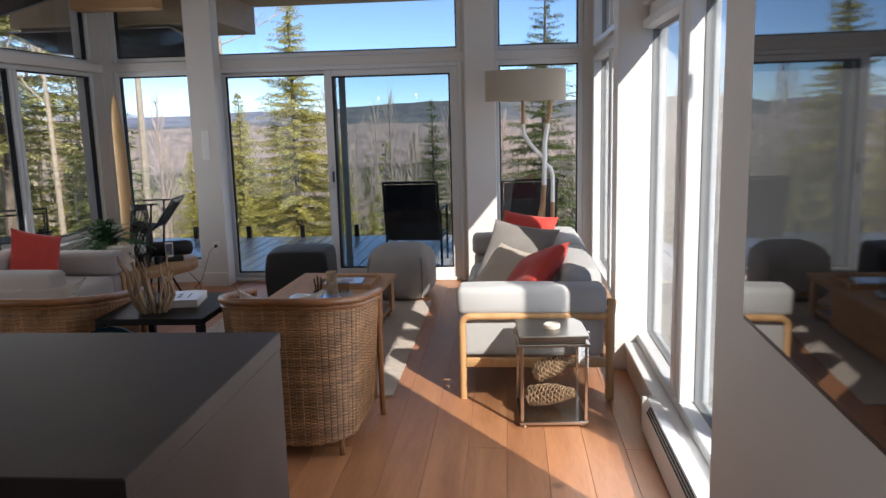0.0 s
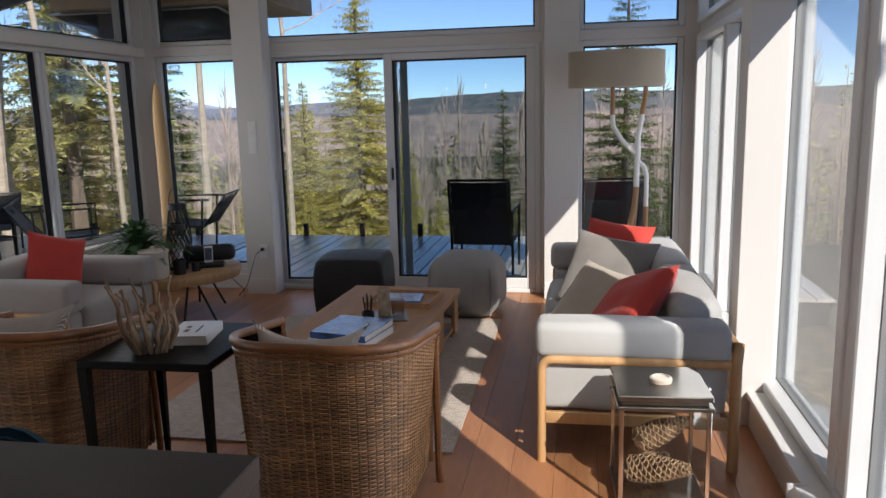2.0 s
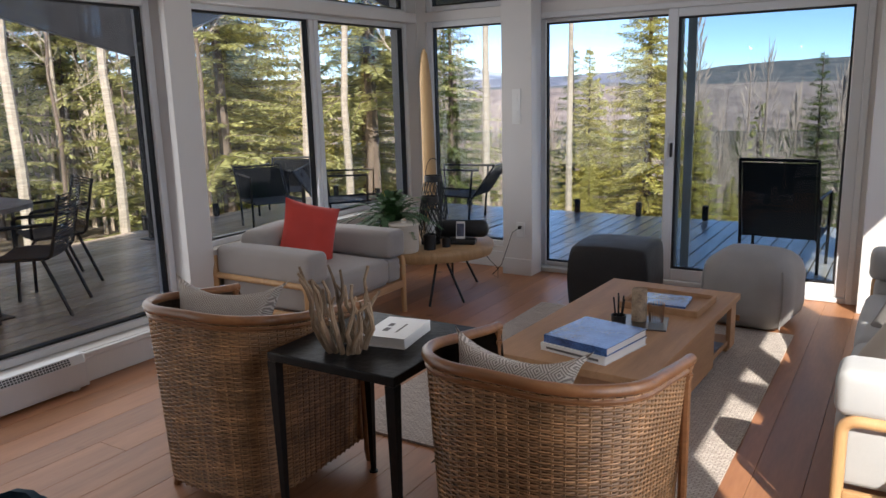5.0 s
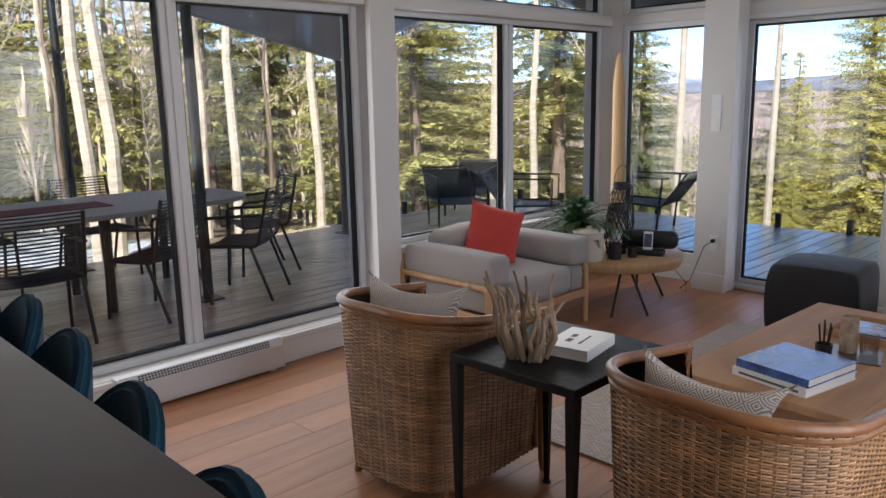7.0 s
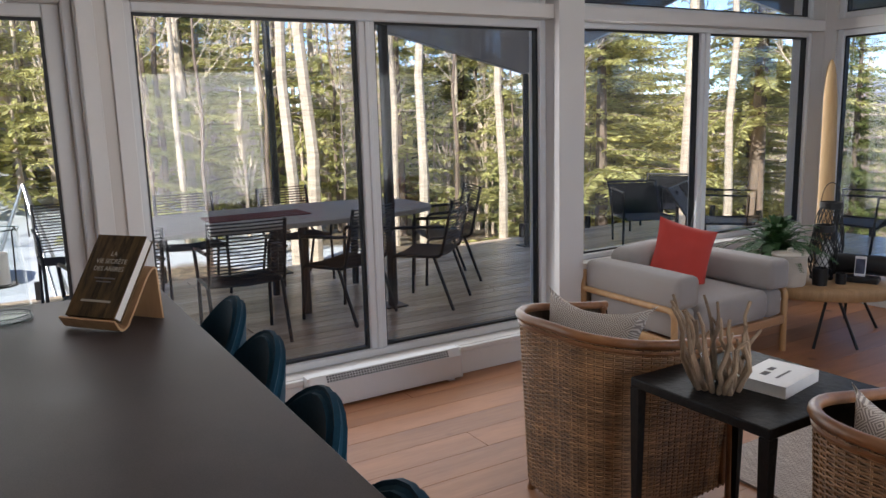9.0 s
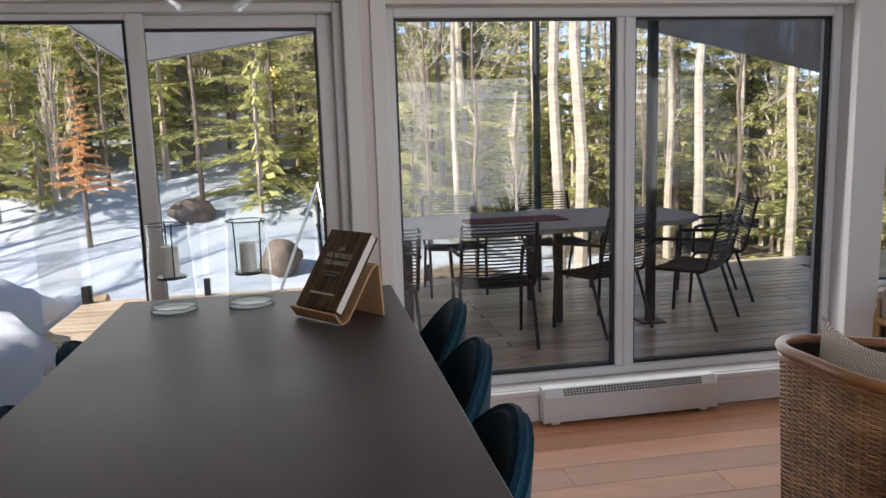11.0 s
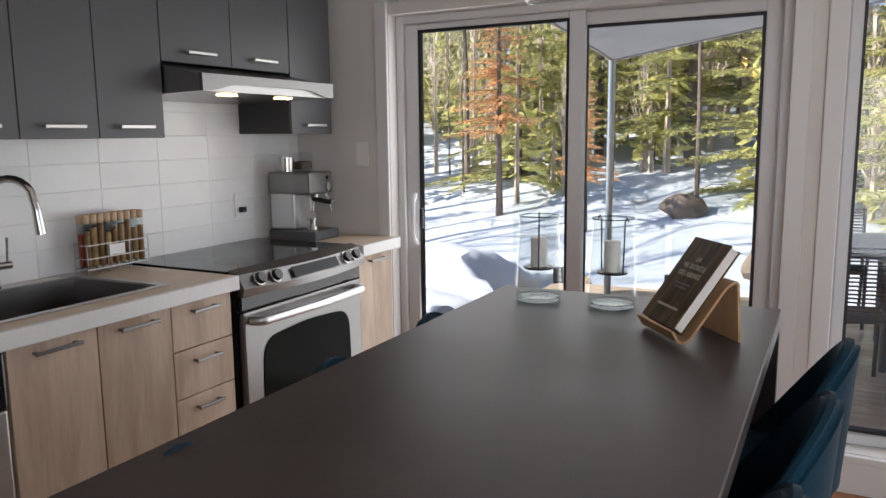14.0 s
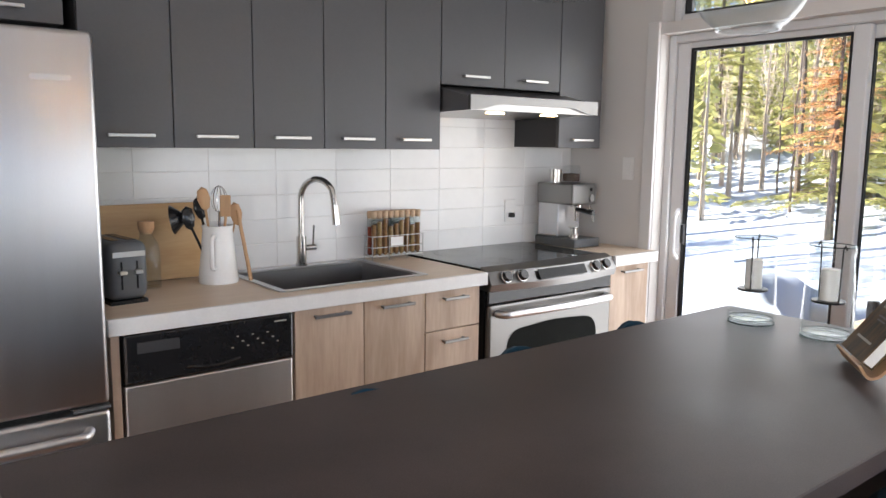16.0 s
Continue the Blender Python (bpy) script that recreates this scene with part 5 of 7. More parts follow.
hd = thing("range_hood", "slim stainless range hood with lit lamps", "range hood")
bm = bm_new()
prof = [(SY + 0.004, 1.575), (1.03, 1.59), (1.03, 1.645), (0.80, 1.70), (SY + 0.004, 1.70)]
a = [bm.verts.new((-3.26, y, z)) for y, z in prof]
b = [bm.verts.new((-2.475, y, z)) for y, z in prof]
bm.faces.new(a)
bm.faces.new(b[::-1])
for k in range(5):
    bm.faces.new((a[k], a[(k + 1) % 5], b[(k + 1) % 5], b[k]))
part("canopy", bm, DARKSTEEL, hd, "dark steel canopy")
bm = bm_new()
low = [(p.x, p.z) for p in arc([(-3.265, 0, 1.590), (-3.20, 0, 1.592), (-3.10, 0, 1.619), (-2.63, 0, 1.619), (-2.53, 0, 1.592), (-2.47, 0, 1.590)], 0.05, 4)] + [(-2.47, 1.652), (-3.265, 1.652)]
fa = [bm.verts.new((x, 1.0305, z)) for x, z in low]
fb = [bm.verts.new((x, 1.046, z)) for x, z in low]
bm.faces.new(fa[::-1])
bm.faces.new(fb)
for k in range(len(low)):
    bm.faces.new((fa[k], fa[(k + 1) % len(low)], fb[(k + 1) % len(low)], fb[k]))
part("front_lip", bm, STEEL_V, hd, "bright bowed steel visor")
LAMP = bpy.data.materials.new("lit_lamp")
LAMP.use_nodes = True
LAMP.node_tree.nodes["Principled BSDF"].inputs["Emission Color"].default_value = (1.0, 0.66, 0.32, 1)
LAMP.node_tree.nodes["Principled BSDF"].inputs["Emission Strength"].default_value = 3.0
for x in (-2.70, -3.04):
    part("lamp", box(x - 0.045, x + 0.045, 0.93, 0.955, 1.581, 1.588), LAMP, hd, "lit warm hood lamp")

# ---- range ----
rg = thing("kitchen_range", "stainless steel slide-in range with black glass hob", "range", at=pose(-3.305, 0, 0))
W = 0.805
part("body", box(0.004, W - 0.004, SY + 0.01, FY - 0.01, 0.02, 0.90), BLACKPAINT, rg)
part("hob", box(0.0, W, SY + 0.012, 1.10, 0.902, 0.926, 0.004), BLACKGLASS, rg, "black ceramic glass hob")
bm = bm_new()
for x, y, r in ((0.22, 0.95, 0.11), (0.60, 0.95, 0.085), (0.22, 0.68, 0.085), (0.60, 0.68, 0.11)):
    for q in (r, r * 0.6):
        lathe(bm, [(q - 0.001, 0.9262), (q + 0.001, 0.9262)], 32, (x, y, 0))
part("ring_print", bm, DARKGREY, rg)
bm = bm_new()
n = 14
rows = []
for i in range(n + 1):
    f = i / n
    bow = 0.045 * math.sin(math.pi * f)
    rows.append([bm.verts.new((f * W, y, z)) for y, z in ((1.09, 0.932), (1.135 + bow, 0.918), (1.165 + bow, 0.865), (1.155 + bow, 0.835), (1.09, 0.835))])
for p, q in zip(rows, rows[1:]):
    for k in range(5):
        bm.faces.new((p[k], p[(k + 1) % 5], q[(k + 1) % 5], q[k]))
bm.faces.new(rows[0][::-1])
bm.faces.new(rows[-1])
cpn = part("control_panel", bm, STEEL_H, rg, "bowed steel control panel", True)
slope = math.degrees(math.atan2(0.053, 0.03))
for x in (0.09, 0.175, 0.645, 0.725):
    yy = 1.152 + 0.045 * math.sin(math.pi * x / W)
    kb = rot(lathe(bm_new(), [(0, 0.022), (0.02, 0.022), (0.023, 0.016), (0.024, 0.0)], 20), pose(x, yy, 0.893, -60))
    part("knob", kb, BLACKPLASTIC, cpn, "", True)
    part("knob_ring", rot(lathe(bm_new(), [(0.0245, 0.0), (0.028, 0.0), (0.027, 0.005), (0.0245, 0.006)], 20), pose(x, yy, 0.893, -60)), CHROME, cpn)
part("display", rot(box(-0.15, 0.15, -0.022, 0.022, -0.0005, 0.003), pose(0.41, 1.197, 0.8935, -60)), BLACKGLASS, cpn)
part("vent_band", box(0.004, W - 0.004, FY - 0.01, 1.14, 0.775, 0.834, 0.006), BLACKPLASTIC, rg)
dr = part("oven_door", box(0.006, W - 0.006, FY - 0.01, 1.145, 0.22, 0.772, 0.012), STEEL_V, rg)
bm = bm_new()
tube(bm, arc([(0.05, 1.145, 0.735), (0.06, 1.19, 0.735), (W / 2, 1.205, 0.735), (W - 0.06, 1.19, 0.735), (W - 0.05, 1.145, 0.735)], 0.04), 0.017, 12)
part("oven_handle", bm, STEEL, dr, "thick curved steel handle", True)
bm = bm_new()
pts = [(p.x, p.z) for p in arc([(W / 2, 0, 0.30), (0.10, 0, 0.30), (0.115, 0, 0.648), (W / 2, 0, 0.668), (W - 0.115, 0, 0.648), (W - 0.10, 0, 0.30), (W / 2 + 0.001, 0, 0.30)], 0.085, 6)]
f0 = [bm.verts.new((x, 1.1455, z)) for x, z in pts]
f1 = [bm.verts.new((x, 1.1485, z)) for x, z in pts]
bm.faces.new(f1)
for k in range(len(pts)):
    bm.faces.new((f0[k], f0[(k + 1) % len(pts)], f1[(k + 1) % len(pts)], f1[k]))
part("oven_window", bm, OVENGLASS, dr, "dark oven window")
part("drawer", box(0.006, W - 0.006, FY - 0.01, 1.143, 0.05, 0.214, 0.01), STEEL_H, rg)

# ---- fridge ----
fr = thing("fridge", "tall stainless steel fridge with freezer drawer", "fridge", at=pose(-0.965, 0, 0))
W = 0.735
part("body", box(0.01, W - 0.01, SY + 0.01, 1.17, 0.02, 1.725), DARKGREY, fr)
d = part("door", box(0.0, W, 1.175, 1.25, 0.70, 1.735, 0.016, 3), STEEL_F, fr, "", True)
part("badge", box(0.06, 0.16, 1.2502, 1.2512, 1.60, 1.615), HANDLE, d, "small pale maker's mark")
part("door_handle", tube(bm_new(), arc([(0.66, 1.25, 0.80), (0.66, 1.30, 0.84), (0.66, 1.30, 1.50), (0.66, 1.25, 1.54)], 0.04), 0.013, 10), STEEL, d, "", True)
d = part("freezer_drawer", box(0.0, W, 1.175, 1.25, 0.06, 0.685, 0.016, 3), STEEL_F, fr, "", True)
part("drawer_handle", tube(bm_new(), arc([(0.06, 1.25, 0.63), (0.08, 1.295, 0.63), (W - 0.08, 1.295, 0.63), (W - 0.06, 1.25, 0.63)], 0.03), 0.015, 10), STEEL, d, "", True)
part("hinge_cover", box(0.0, 0.10, 1.18, 1.252, 0.687, 0.698, 0.003), DARKGREY, fr)

# ---- things on the worktop ----
CT = 0.9205
ob = rot(box(-0.20, 0.20, -0.009, 0.009, 0.0, 0.29, 0.004), pose(-1.305, 0.60, CT + 0.004, 10))
tagged(part("cutting_board", ob, BAMBOO), "large bamboo cutting board leaning on the tiles", "cutting board")
bt = thing("glass_bottle", "clear glass carafe with a cork stopper", "bottle", at=pose(-1.25, 0.70, CT))
part("glass", lathe(bm_new(), [(0, 0), (0.045, 0), (0.046, 0.12), (0.04, 0.16), (0.024, 0.185), (0.024, 0.21), (0.021, 0.21), (0.021, 0.185), (0.037, 0.16), (0.043, 0.12), (0.043, 0.006), (0, 0.006)], 24), CLEAR, bt, "", True)
part("cork", lathe(bm_new(), [(0, 0.195), (0.02, 0.195), (0.028, 0.215), (0.028, 0.24), (0, 0.242)], 16), SPOON, bt, "", True)
to = thing("toaster", "dark grey two-slot toaster with steel trim", "toaster", at=pose(-1.10, 0.83, CT, 0, 0, 6))
part("body", box(-0.066, 0.066, -0.13, 0.13, 0.012, 0.205, 0.03, 4), DARKGREY, to, "", True)
part("base", box(-0.06, 0.06, -0.125, 0.125, 0.0, 0.012), BLACKPLASTIC, to)
part("band", box(-0.052, 0.052, 0.1295, 0.1325, 0.155, 0.172), HANDLE, to)
for x in (-0.025, 0.025):
    part("lever_slot", box(x - 0.003, x + 0.003, 0.1295, 0.1315, 0.05, 0.14), BLACKPLASTIC, to)
    part("lever", box(x - 0.012, x + 0.012, 0.131, 0.15, 0.10, 0.112, 0.002), HANDLE, to)
    part("slot", box(x - 0.014, x + 0.014, -0.095, 0.095, 0.2045, 0.2065), BLACKPLASTIC, to)
jg = thing("utensil_jug", "white ceramic jug holding wooden kitchen utensils", "jug", at=pose(-1.50, 0.735, CT, 0, 0, -35))
part("jug", lathe(bm_new(), [(0, 0), (0.072, 0), (0.074, 0.01), (0.06, 0.14), (0.055, 0.20), (0.058, 0.215), (0.053, 0.215), (0.05, 0.2), (0.055, 0.13), (0.06, 0.02), (0, 0.02)], 32), WHITE, jg, "", True)
part("handle", tube(bm_new(), arc([(0.0, 0.055, 0.18), (0.0, 0.10, 0.175), (0.0, 0.10, 0.07), (0.0, 0.066, 0.06)], 0.03), 0.009, 8), WHITE, jg, "", True)
for x, y, h, kind in ((0.02, 0.01, 0.33, 0), (-0.02, 0.015, 0.30, 1), (0.035, -0.02, 0.29, 2), (-0.03, -0.015, 0.27, 0), (0.0, -0.02, 0.31, 3), (0.045, 0.02, 0.26, 2)):
    bm = bm_new()
    tip = Vector((x * 1.9, y * 1.9, h - 0.05))
    tube(bm, [(x * 0.4, y * 0.4, 0.03), tip], 0.005, 8)
    if kind in (0, 2):
        el = lathe(bm_new(), [(0, -0.045), (0.016, -0.035), (0.026, 0.0), (0.02, 0.032), (0, 0.045)], 16)
        rot(el, Matrix.Translation(tip + Vector((x * 0.2, y * 0.2, 0.035))) @ pose(0, 0, 0, 6, 8, 40) @ Matrix.Diagonal((1, 0.35, 1, 1)))
        tmp = bpy.data.meshes.new("spoon")
        el.to_mesh(tmp)
        el.free()
        bm.from_mesh(tmp)
        part("spoon", bm, SPOON if kind == 0 else BLACKPLASTIC, jg, "", True)
    elif kind == 1:
        bx(bm, tip.x - 0.02, tip.x + 0.02, tip.y - 0.003, tip.y + 0.003, tip.z, tip.z + 0.08, 0.003)
        part("spatula", bm, SPOON, jg)
    else:
        for q in range(6):
            c, s = math.cos(q * math.pi / 6), math.sin(q * math.pi / 6)
            tube(bm, [tip + Vector((c * 0.03 * math.sin(t), s * 0.03 * math.sin(t), 0.05 - 0.05 * math.cos(t))) for t in [2 * math.pi * i / 16 for i in range(17)]], 0.0012, 4)
        part("whisk", bm, CHROME, jg)
tg = tube(bm_new(), [(-1.60, 0.80, CT + 0.006), (-1.572, 0.755, CT + 0.27)], [0.008, 0.007], 8)
tagged(part("wooden_tongs", tg, SPOON), "long wooden tongs leaning on the white jug", "tongs")
fn = rot(lathe(bm_new(), [(0.0, 0.0), (0.012, 0.0), (0.055, 0.05), (0.052, 0.05), (0.01, 0.004), (0, 0.004)], 20), pose(-1.40, 0.69, CT + 0.245, 100, 0, 60))
ob = part("ladle", fn, BLACKPLASTIC, jg, "black plastic ladle bowl", True)
ob.matrix_basis = pose(-1.50, 0.735, CT, 0, 0, -35).inverted()

sr = thing("spice_rack", "wire rack of corked glass spice tubes", "spice rack", at=pose(-2.39, 0.605, CT))
bm = bm_new()
for z in (0.02, 0.06, 0.11):
    tube(bm, [(-0.14, -0.03, z), (0.14, -0.03, z), (0.14, 0.04, z), (-0.14, 0.04, z), (-0.14, -0.03, z)], 0.0022, 6)
for x in (-0.14, -0.05, 0.05, 0.14):
    for y in (-0.03, 0.04):
        tube(bm, [(x, y, 0.0), (x, y, 0.115)], 0.002, 6)
part("wire_frame", bm, HANDLE, sr)
part("name_plate", box(-0.025, 0.045, 0.0425, 0.0445, 0.065, 0.105), WHITE, sr, "blank white label")
for i in range(9):
    for j, y in enumerate((-0.012, 0.022)):
        x = -0.122 + 0.0305 * i
        tbp = part("spice_tube", lathe(bm_new(), [(0, 0.012), (0.011, 0.014), (0.0125, 0.03), (0.0125, 0.20), (0.011, 0.20), (0.011, 0.03), (0, 0.018)], 12, (x, y, 0.0)), CLEAR, sr, "", True)
        part("filling", lathe(bm_new(), [(0, 0.02), (0.0105, 0.03), (0.0105, 0.15 + 0.012 * ((i * 3 + j) % 4)), (0, 0.15 + 0.012 * ((i * 3 + j) % 4))], 10, (x, y, 0)), SPICE[(i * 2 + j * 3) % 4], tbp, "", True)
        part("cork", lathe(bm_new(), [(0, 0.19), (0.0108, 0.19), (0.0125, 0.205), (0.0125, 0.222), (0, 0.223)], 10, (x, y, 0)), CORK, tbp, "", True)

cm = thing("coffee_machine", "steel espresso machine with black base", "coffee machine", at=pose(-3.44, 0.70, CT) @ Matrix.Diagonal((0.78, 0.95, 1.0, 1)))
part("base", box(-0.125, 0.125, -0.13, 0.17, 0.0, 0.045, 0.006), DARKGREY, cm)
part("column", box(-0.112, 0.112, -0.122, 0.03, 0.045, 0.30, 0.01), STEEL, cm)
hd2 = part("head", box(-0.12, 0.12, -0.13, 0.14, 0.22, 0.33, 0.012), STEEL_H, cm)
part("dial", rot(lathe(bm_new(), [(0, 0.012), (0.02, 0.012), (0.022, 0), (0, 0)], 20), pose(-0.06, 0.14, 0.255, -90)), HANDLE, hd2, "", True)
part("button", rot(lathe(bm_new(), [(0, 0.006), (0.009, 0.006), (0.01, 0), (0, 0)], 14), pose(-0.06, 0.14, 0.30, -90)), BLACKPLASTIC, hd2)
part("brew_group", lathe(bm_new(), [(0, 0.205), (0.034, 0.205), (0.036, 0.22), (0, 0.22)], 20, (0.0, 0.08, 0)), CHROME, cm)
part("portafilter", tube(bm_new(), [(0.0, 0.08, 0.195), (0.02, 0.22, 0.185)], [0.012, 0.014], 8), BLACKPLASTIC, cm)
part("steam_wand", tube(bm_new(), [(-0.08, 0.12, 0.22), (-0.085, 0.15, 0.13)], 0.005, 8), CHROME, cm)
part("spout", tube(bm_new(), [(0, 0.08, 0.21), (0, 0.08, 0.13)], 0.012, 10), CHROME, cm)
tp = lathe(bm_new(), [(0, 0), (0.028, 0), (0.028, 0.02), (0.02, 0.024), (0.02, 0.05), (0.027, 0.054), (0.027, 0.06), (0, 0.06)], 20, (-3.40, 0.80, CT + 0.0455))
tagged(part("coffee_tamper", tp, CHROME, None, "", True), "small chrome coffee tamper on the espresso machine", "tamper")
mj = lathe(bm_new(), [(0, 0), (0.032, 0), (0.033, 0.07), (0.030, 0.07), (0.029, 0.004), (0, 0.004)], 20, (-3.40, 0.66, CT + 0.3305))
tagged(part("steel_cup", mj, CHROME, None, "", True), "small steel milk cup on the espresso machine", "cup")
jr = thing("glass_jar", "clip-top glass jar of coffee beans", "jar", at=pose(-3.50, 0.68, CT + 0.3305))
part("glass", lathe(bm_new(), [(0, 0), (0.05, 0), (0.052, 0.06), (0.045, 0.075), (0.048, 0.08), (0.044, 0.09), (0, 0.092)], 24), CLEAR, jr, "", True)
part("beans", lathe(bm_new(), [(0, 0.005), (0.045, 0.006), (0.046, 0.045), (0, 0.05)], 18), SPICE[2], jr, "", True)

# ---- tiles ----
row, col = 0.1015, 0.2905
for r in range(8):
    for c in range(10):
        z0, z1 = 0.922 + r * row, 0.922 + (r + 1) * row
        x1 = -0.97 - c * col
        x0 = max(x1 - col, WX + 0.001)
        if z1 > 1.43 and not (x1 < -2.40 and x0 > -3.40):
            continue
        if z1 > 1.72:
            continue
        tagged(part("tile", box(x0 + 0.0012, x1 - 0.0012, SY + 0.0015, SY + 0.0095, z0 + 0.0012, z1 - 0.0012, 0.0015, 1), TILE, bpy.data.objects["wall_south"]))
gr = part("grout", box(WX + 0.001, -0.97, SY + 0.0005, SY + 0.0078, 0.92, 1.715), GROUT, bpy.data.objects["wall_south"])
ou = thing("wall_outlet", "white wall outlet with black plug by the espresso machine", "outlet", at=pose(-3.19, SY + 0.0098, 1.10))
part("plate", box(-0.036, 0.036, 0, 0.006, -0.058, 0.058, 0.002), WHITE, ou)
part("plug", box(-0.012, 0.012, 0.006, 0.035, -0.035, -0.01, 0.003), BLACKPLASTIC, ou)
sw = thing("light_switch", "white rocker light switch beside the patio door", "switch", at=pose(WX, 0.935, 1.33))
part("plate", box(0, 0.006, -0.037, 0.037, -0.06, 0.06, 0.003), WHITE, sw)
part("rocker", box(0.006, 0.010, -0.016, 0.016, -0.033, 0.033, 0.002), WHITE, sw)

# ---- island ----
isl = thing("kitchen_island", "long matt dark stone-look island with end panels", "island")
part("top", box(-2.692, -0.555, 2.125, 2.965, 0.885, 0.928, 0.0025, 1), STONE, isl)
part("end_panel", box(-0.60, -0.557, 2.127, 2.963, 0.0, 0.8845, 0.0025, 1), STONE, isl)
part("end_panel", box(-2.690, -2.647, 2.127, 2.963, 0.0, 0.8845, 0.0025, 1), STONE, isl)
part("core", box(-2.646, -0.601, 2.42, 2.67, 0.0, 0.8845), CARCASS, isl)


def stool(at):
    s = thing("bar_stool", "petrol blue velvet bar stool with black legs", "stool", "bar stools at the island", at)
    bm = bm_new()
    n, m = 22, 9
    rows = []
    for j in range(m + 1):
        f = j / m
        ring = []
        for i in range(n + 1):
            a = math.pi * (-0.06 + 1.12 * i / n)
            top = 0.60 + 0.33 * max(0.0, math.sin(min(math.pi, max(0, a)))) ** 1.0
            r = 0.205 + 0.025 * f
            ring.append(bm.verts.new((r * math.cos(a), r * math.sin(a) * 1.0, 0.56 + f * (top - 0.56))))
        rows.append(ring)
    for p, q in zip(rows, rows[1:]):
        for i in range(n):
            bm.faces.new((p[i], p[i + 1], q[i + 1], q[i]))
    bmesh.ops.recalc_face_normals(bm, faces=bm.faces)
    bmesh.ops.solidify(bm, geom=bm.faces, thickness=0.04)
    for v in bm.verts:
        v.co += v.co.normalized() * 0.004 * noise.noise(v.co * 9)
    bmesh.ops.bevel(bm, geom=[e for e in bm.edges if e.is_manifold and e.calc_face_angle(0) > 1.0], offset=0.014, segments=3, affect="EDGES")
    part("shell", bm, VELVET, s, "petrol blue velvet back shell", True)
    part("seat", lathe(bm_new(), [(0, 0.53), (0.17, 0.53), (0.195, 0.55), (0.195, 0.585), (0.175, 0.605), (0, 0.615)], 28), VELVET, s, "", True)
    for x, y in ((-1, -1), (1, -1), (1, 1), (-1, 1)):
        part("leg", tube(bm_new(), [(x * 0.11, y * 0.11, 0.535), (x * 0.19, y * 0.19, 0.0)], [0.014, 0.010], 8), BLACKPAINT, s)
    part("foot_ring", tube(bm_new(), [(0.168 * 1.4142 * math.cos(t), 0.168 * 1.4142 * math.sin(t), 0.20) for t in [math.pi / 4 + k * math.pi / 2 for k in range(5)]], 0.007, 6), BLACKPAINT, s)
    return s


first = stool(pose(-2.40, 2.925, 0.0))
for x, y in ((-1.95, 2.89), (-1.49, 2.85), (-1.04, 2.80)):
    copy_thing(first, pose(x, y, 0, 0, 0, 2))
for x, y in ((-2.22, 2.30), (-1.74, 2.31), (-1.24, 2.37)):
    copy_thing(first, pose(x, y, 0, 0, 0, 180))


def hurricane(at):
    v = thing("candle_vase", "tall clear glass hurricane vase with hanging candle", "vase", "hurricane vases on the island", at)
    part("glass", lathe(bm_new(), [(0.0625, 0.001), (0.066, 0.0), (0.068, 0.012), (0.067, 0.06), (0.063, 0.15), (0.058, 0.22), (0.060, 0.255), (0.0585, 0.2565), (0.057, 0.255), (0.055, 0.22), (0.060, 0.15), (0.064, 0.06), (0.0625, 0.001)], 40), VASEGLASS, v, "", True)
    part("base", lathe(bm_new(), [(0, 0.001), (0.0615, 0.001), (0.0615, 0.013), (0, 0.011)], 40), VASEGLASS, v, "thick clear glass base")
    ring = [2 * math.pi * i / 40 for i in range(41)]
    for r, z, w, nm in ((0.0655, 0.003, 0.0022, "foot_edge"), (0.0625, 0.0155, 0.0014, "base_edge"), (0.0588, 0.2565, 0.0019, "lip")):
        part(nm, tube(bm_new(), [(r * math.cos(a), r * math.sin(a), z) for a in ring], w, 6), GLASSEDGE, v, "", True)
    bm = lathe(bm_new(), [(0, 0.098), (0.042, 0.098), (0.044, 0.104), (0, 0.104)], 24)
    for s in (-1, 1):
        tube(bm, [(s * 0.042, 0, 0.1), (s * 0.046, 0, 0.25), (s * 0.053, 0, 0.262), (s * 0.06, 0, 0.25)], 0.0022, 6)
    part("hanger", bm, BLACKPAINT, v, "black wire candle hanger")
    part("candle", lathe(bm_new(), [(0, 0.1045), (0.024, 0.1045), (0.024, 0.19), (0.02, 0.192), (0, 0.188)], 24), WAX, v, "grey-white pillar candle", True)
    return v


h1 = hurricane(pose(-2.515, 2.305, 0.9285, 0, 0, 20))
copy_thing(h1, pose(-2.52, 2.525, 0.9285, 0, 0, 60))

bs = thing("book_stand", "bent plywood stand on the island", "book stand", at=pose(-2.305, 2.79, 0.9285, 0, 0, 38))
bm = bm_new()
pl = arc([(0, -0.105, 0.036), (0, -0.085, 0.004), (0, -0.062, 0.010), (0, 0.030, 0.135), (0, 0.058, 0.150), (0, 0.068, 0.0)], 0.018, 6)
rings = []
for i, c in enumerate(pl):
    d = (pl[min(i + 1, len(pl) - 1)] - pl[max(i - 1, 0)]).normalized()
    nn = Vector((0, -d.z, d.y)) * 0.003
    rings.append([bm.verts.new(c + Vector((x, 0, 0)) + s * nn) for x, s in ((-0.10, -1), (-0.10, 1), (0.088, 1), (0.088, -1))])
for p, q in zip(rings, rings[1:]):
    for j in range(4):
        bm.faces.new((p[j], p[(j + 1) % 4], q[(j + 1) % 4], q[j]))
bm.faces.new(rings[0][::-1])
bm.faces.new(rings[-1])
part("stand", bm, SPOON, bs)
lean = math.degrees(math.atan2(0.145, 0.107))
bkm = pose(-2.305, 2.79, 0.9285, 0, 0, 38) @ pose(0, -0.073, 0.018, lean, 0, 0) @ pose(0, 0.122, 0.0065)
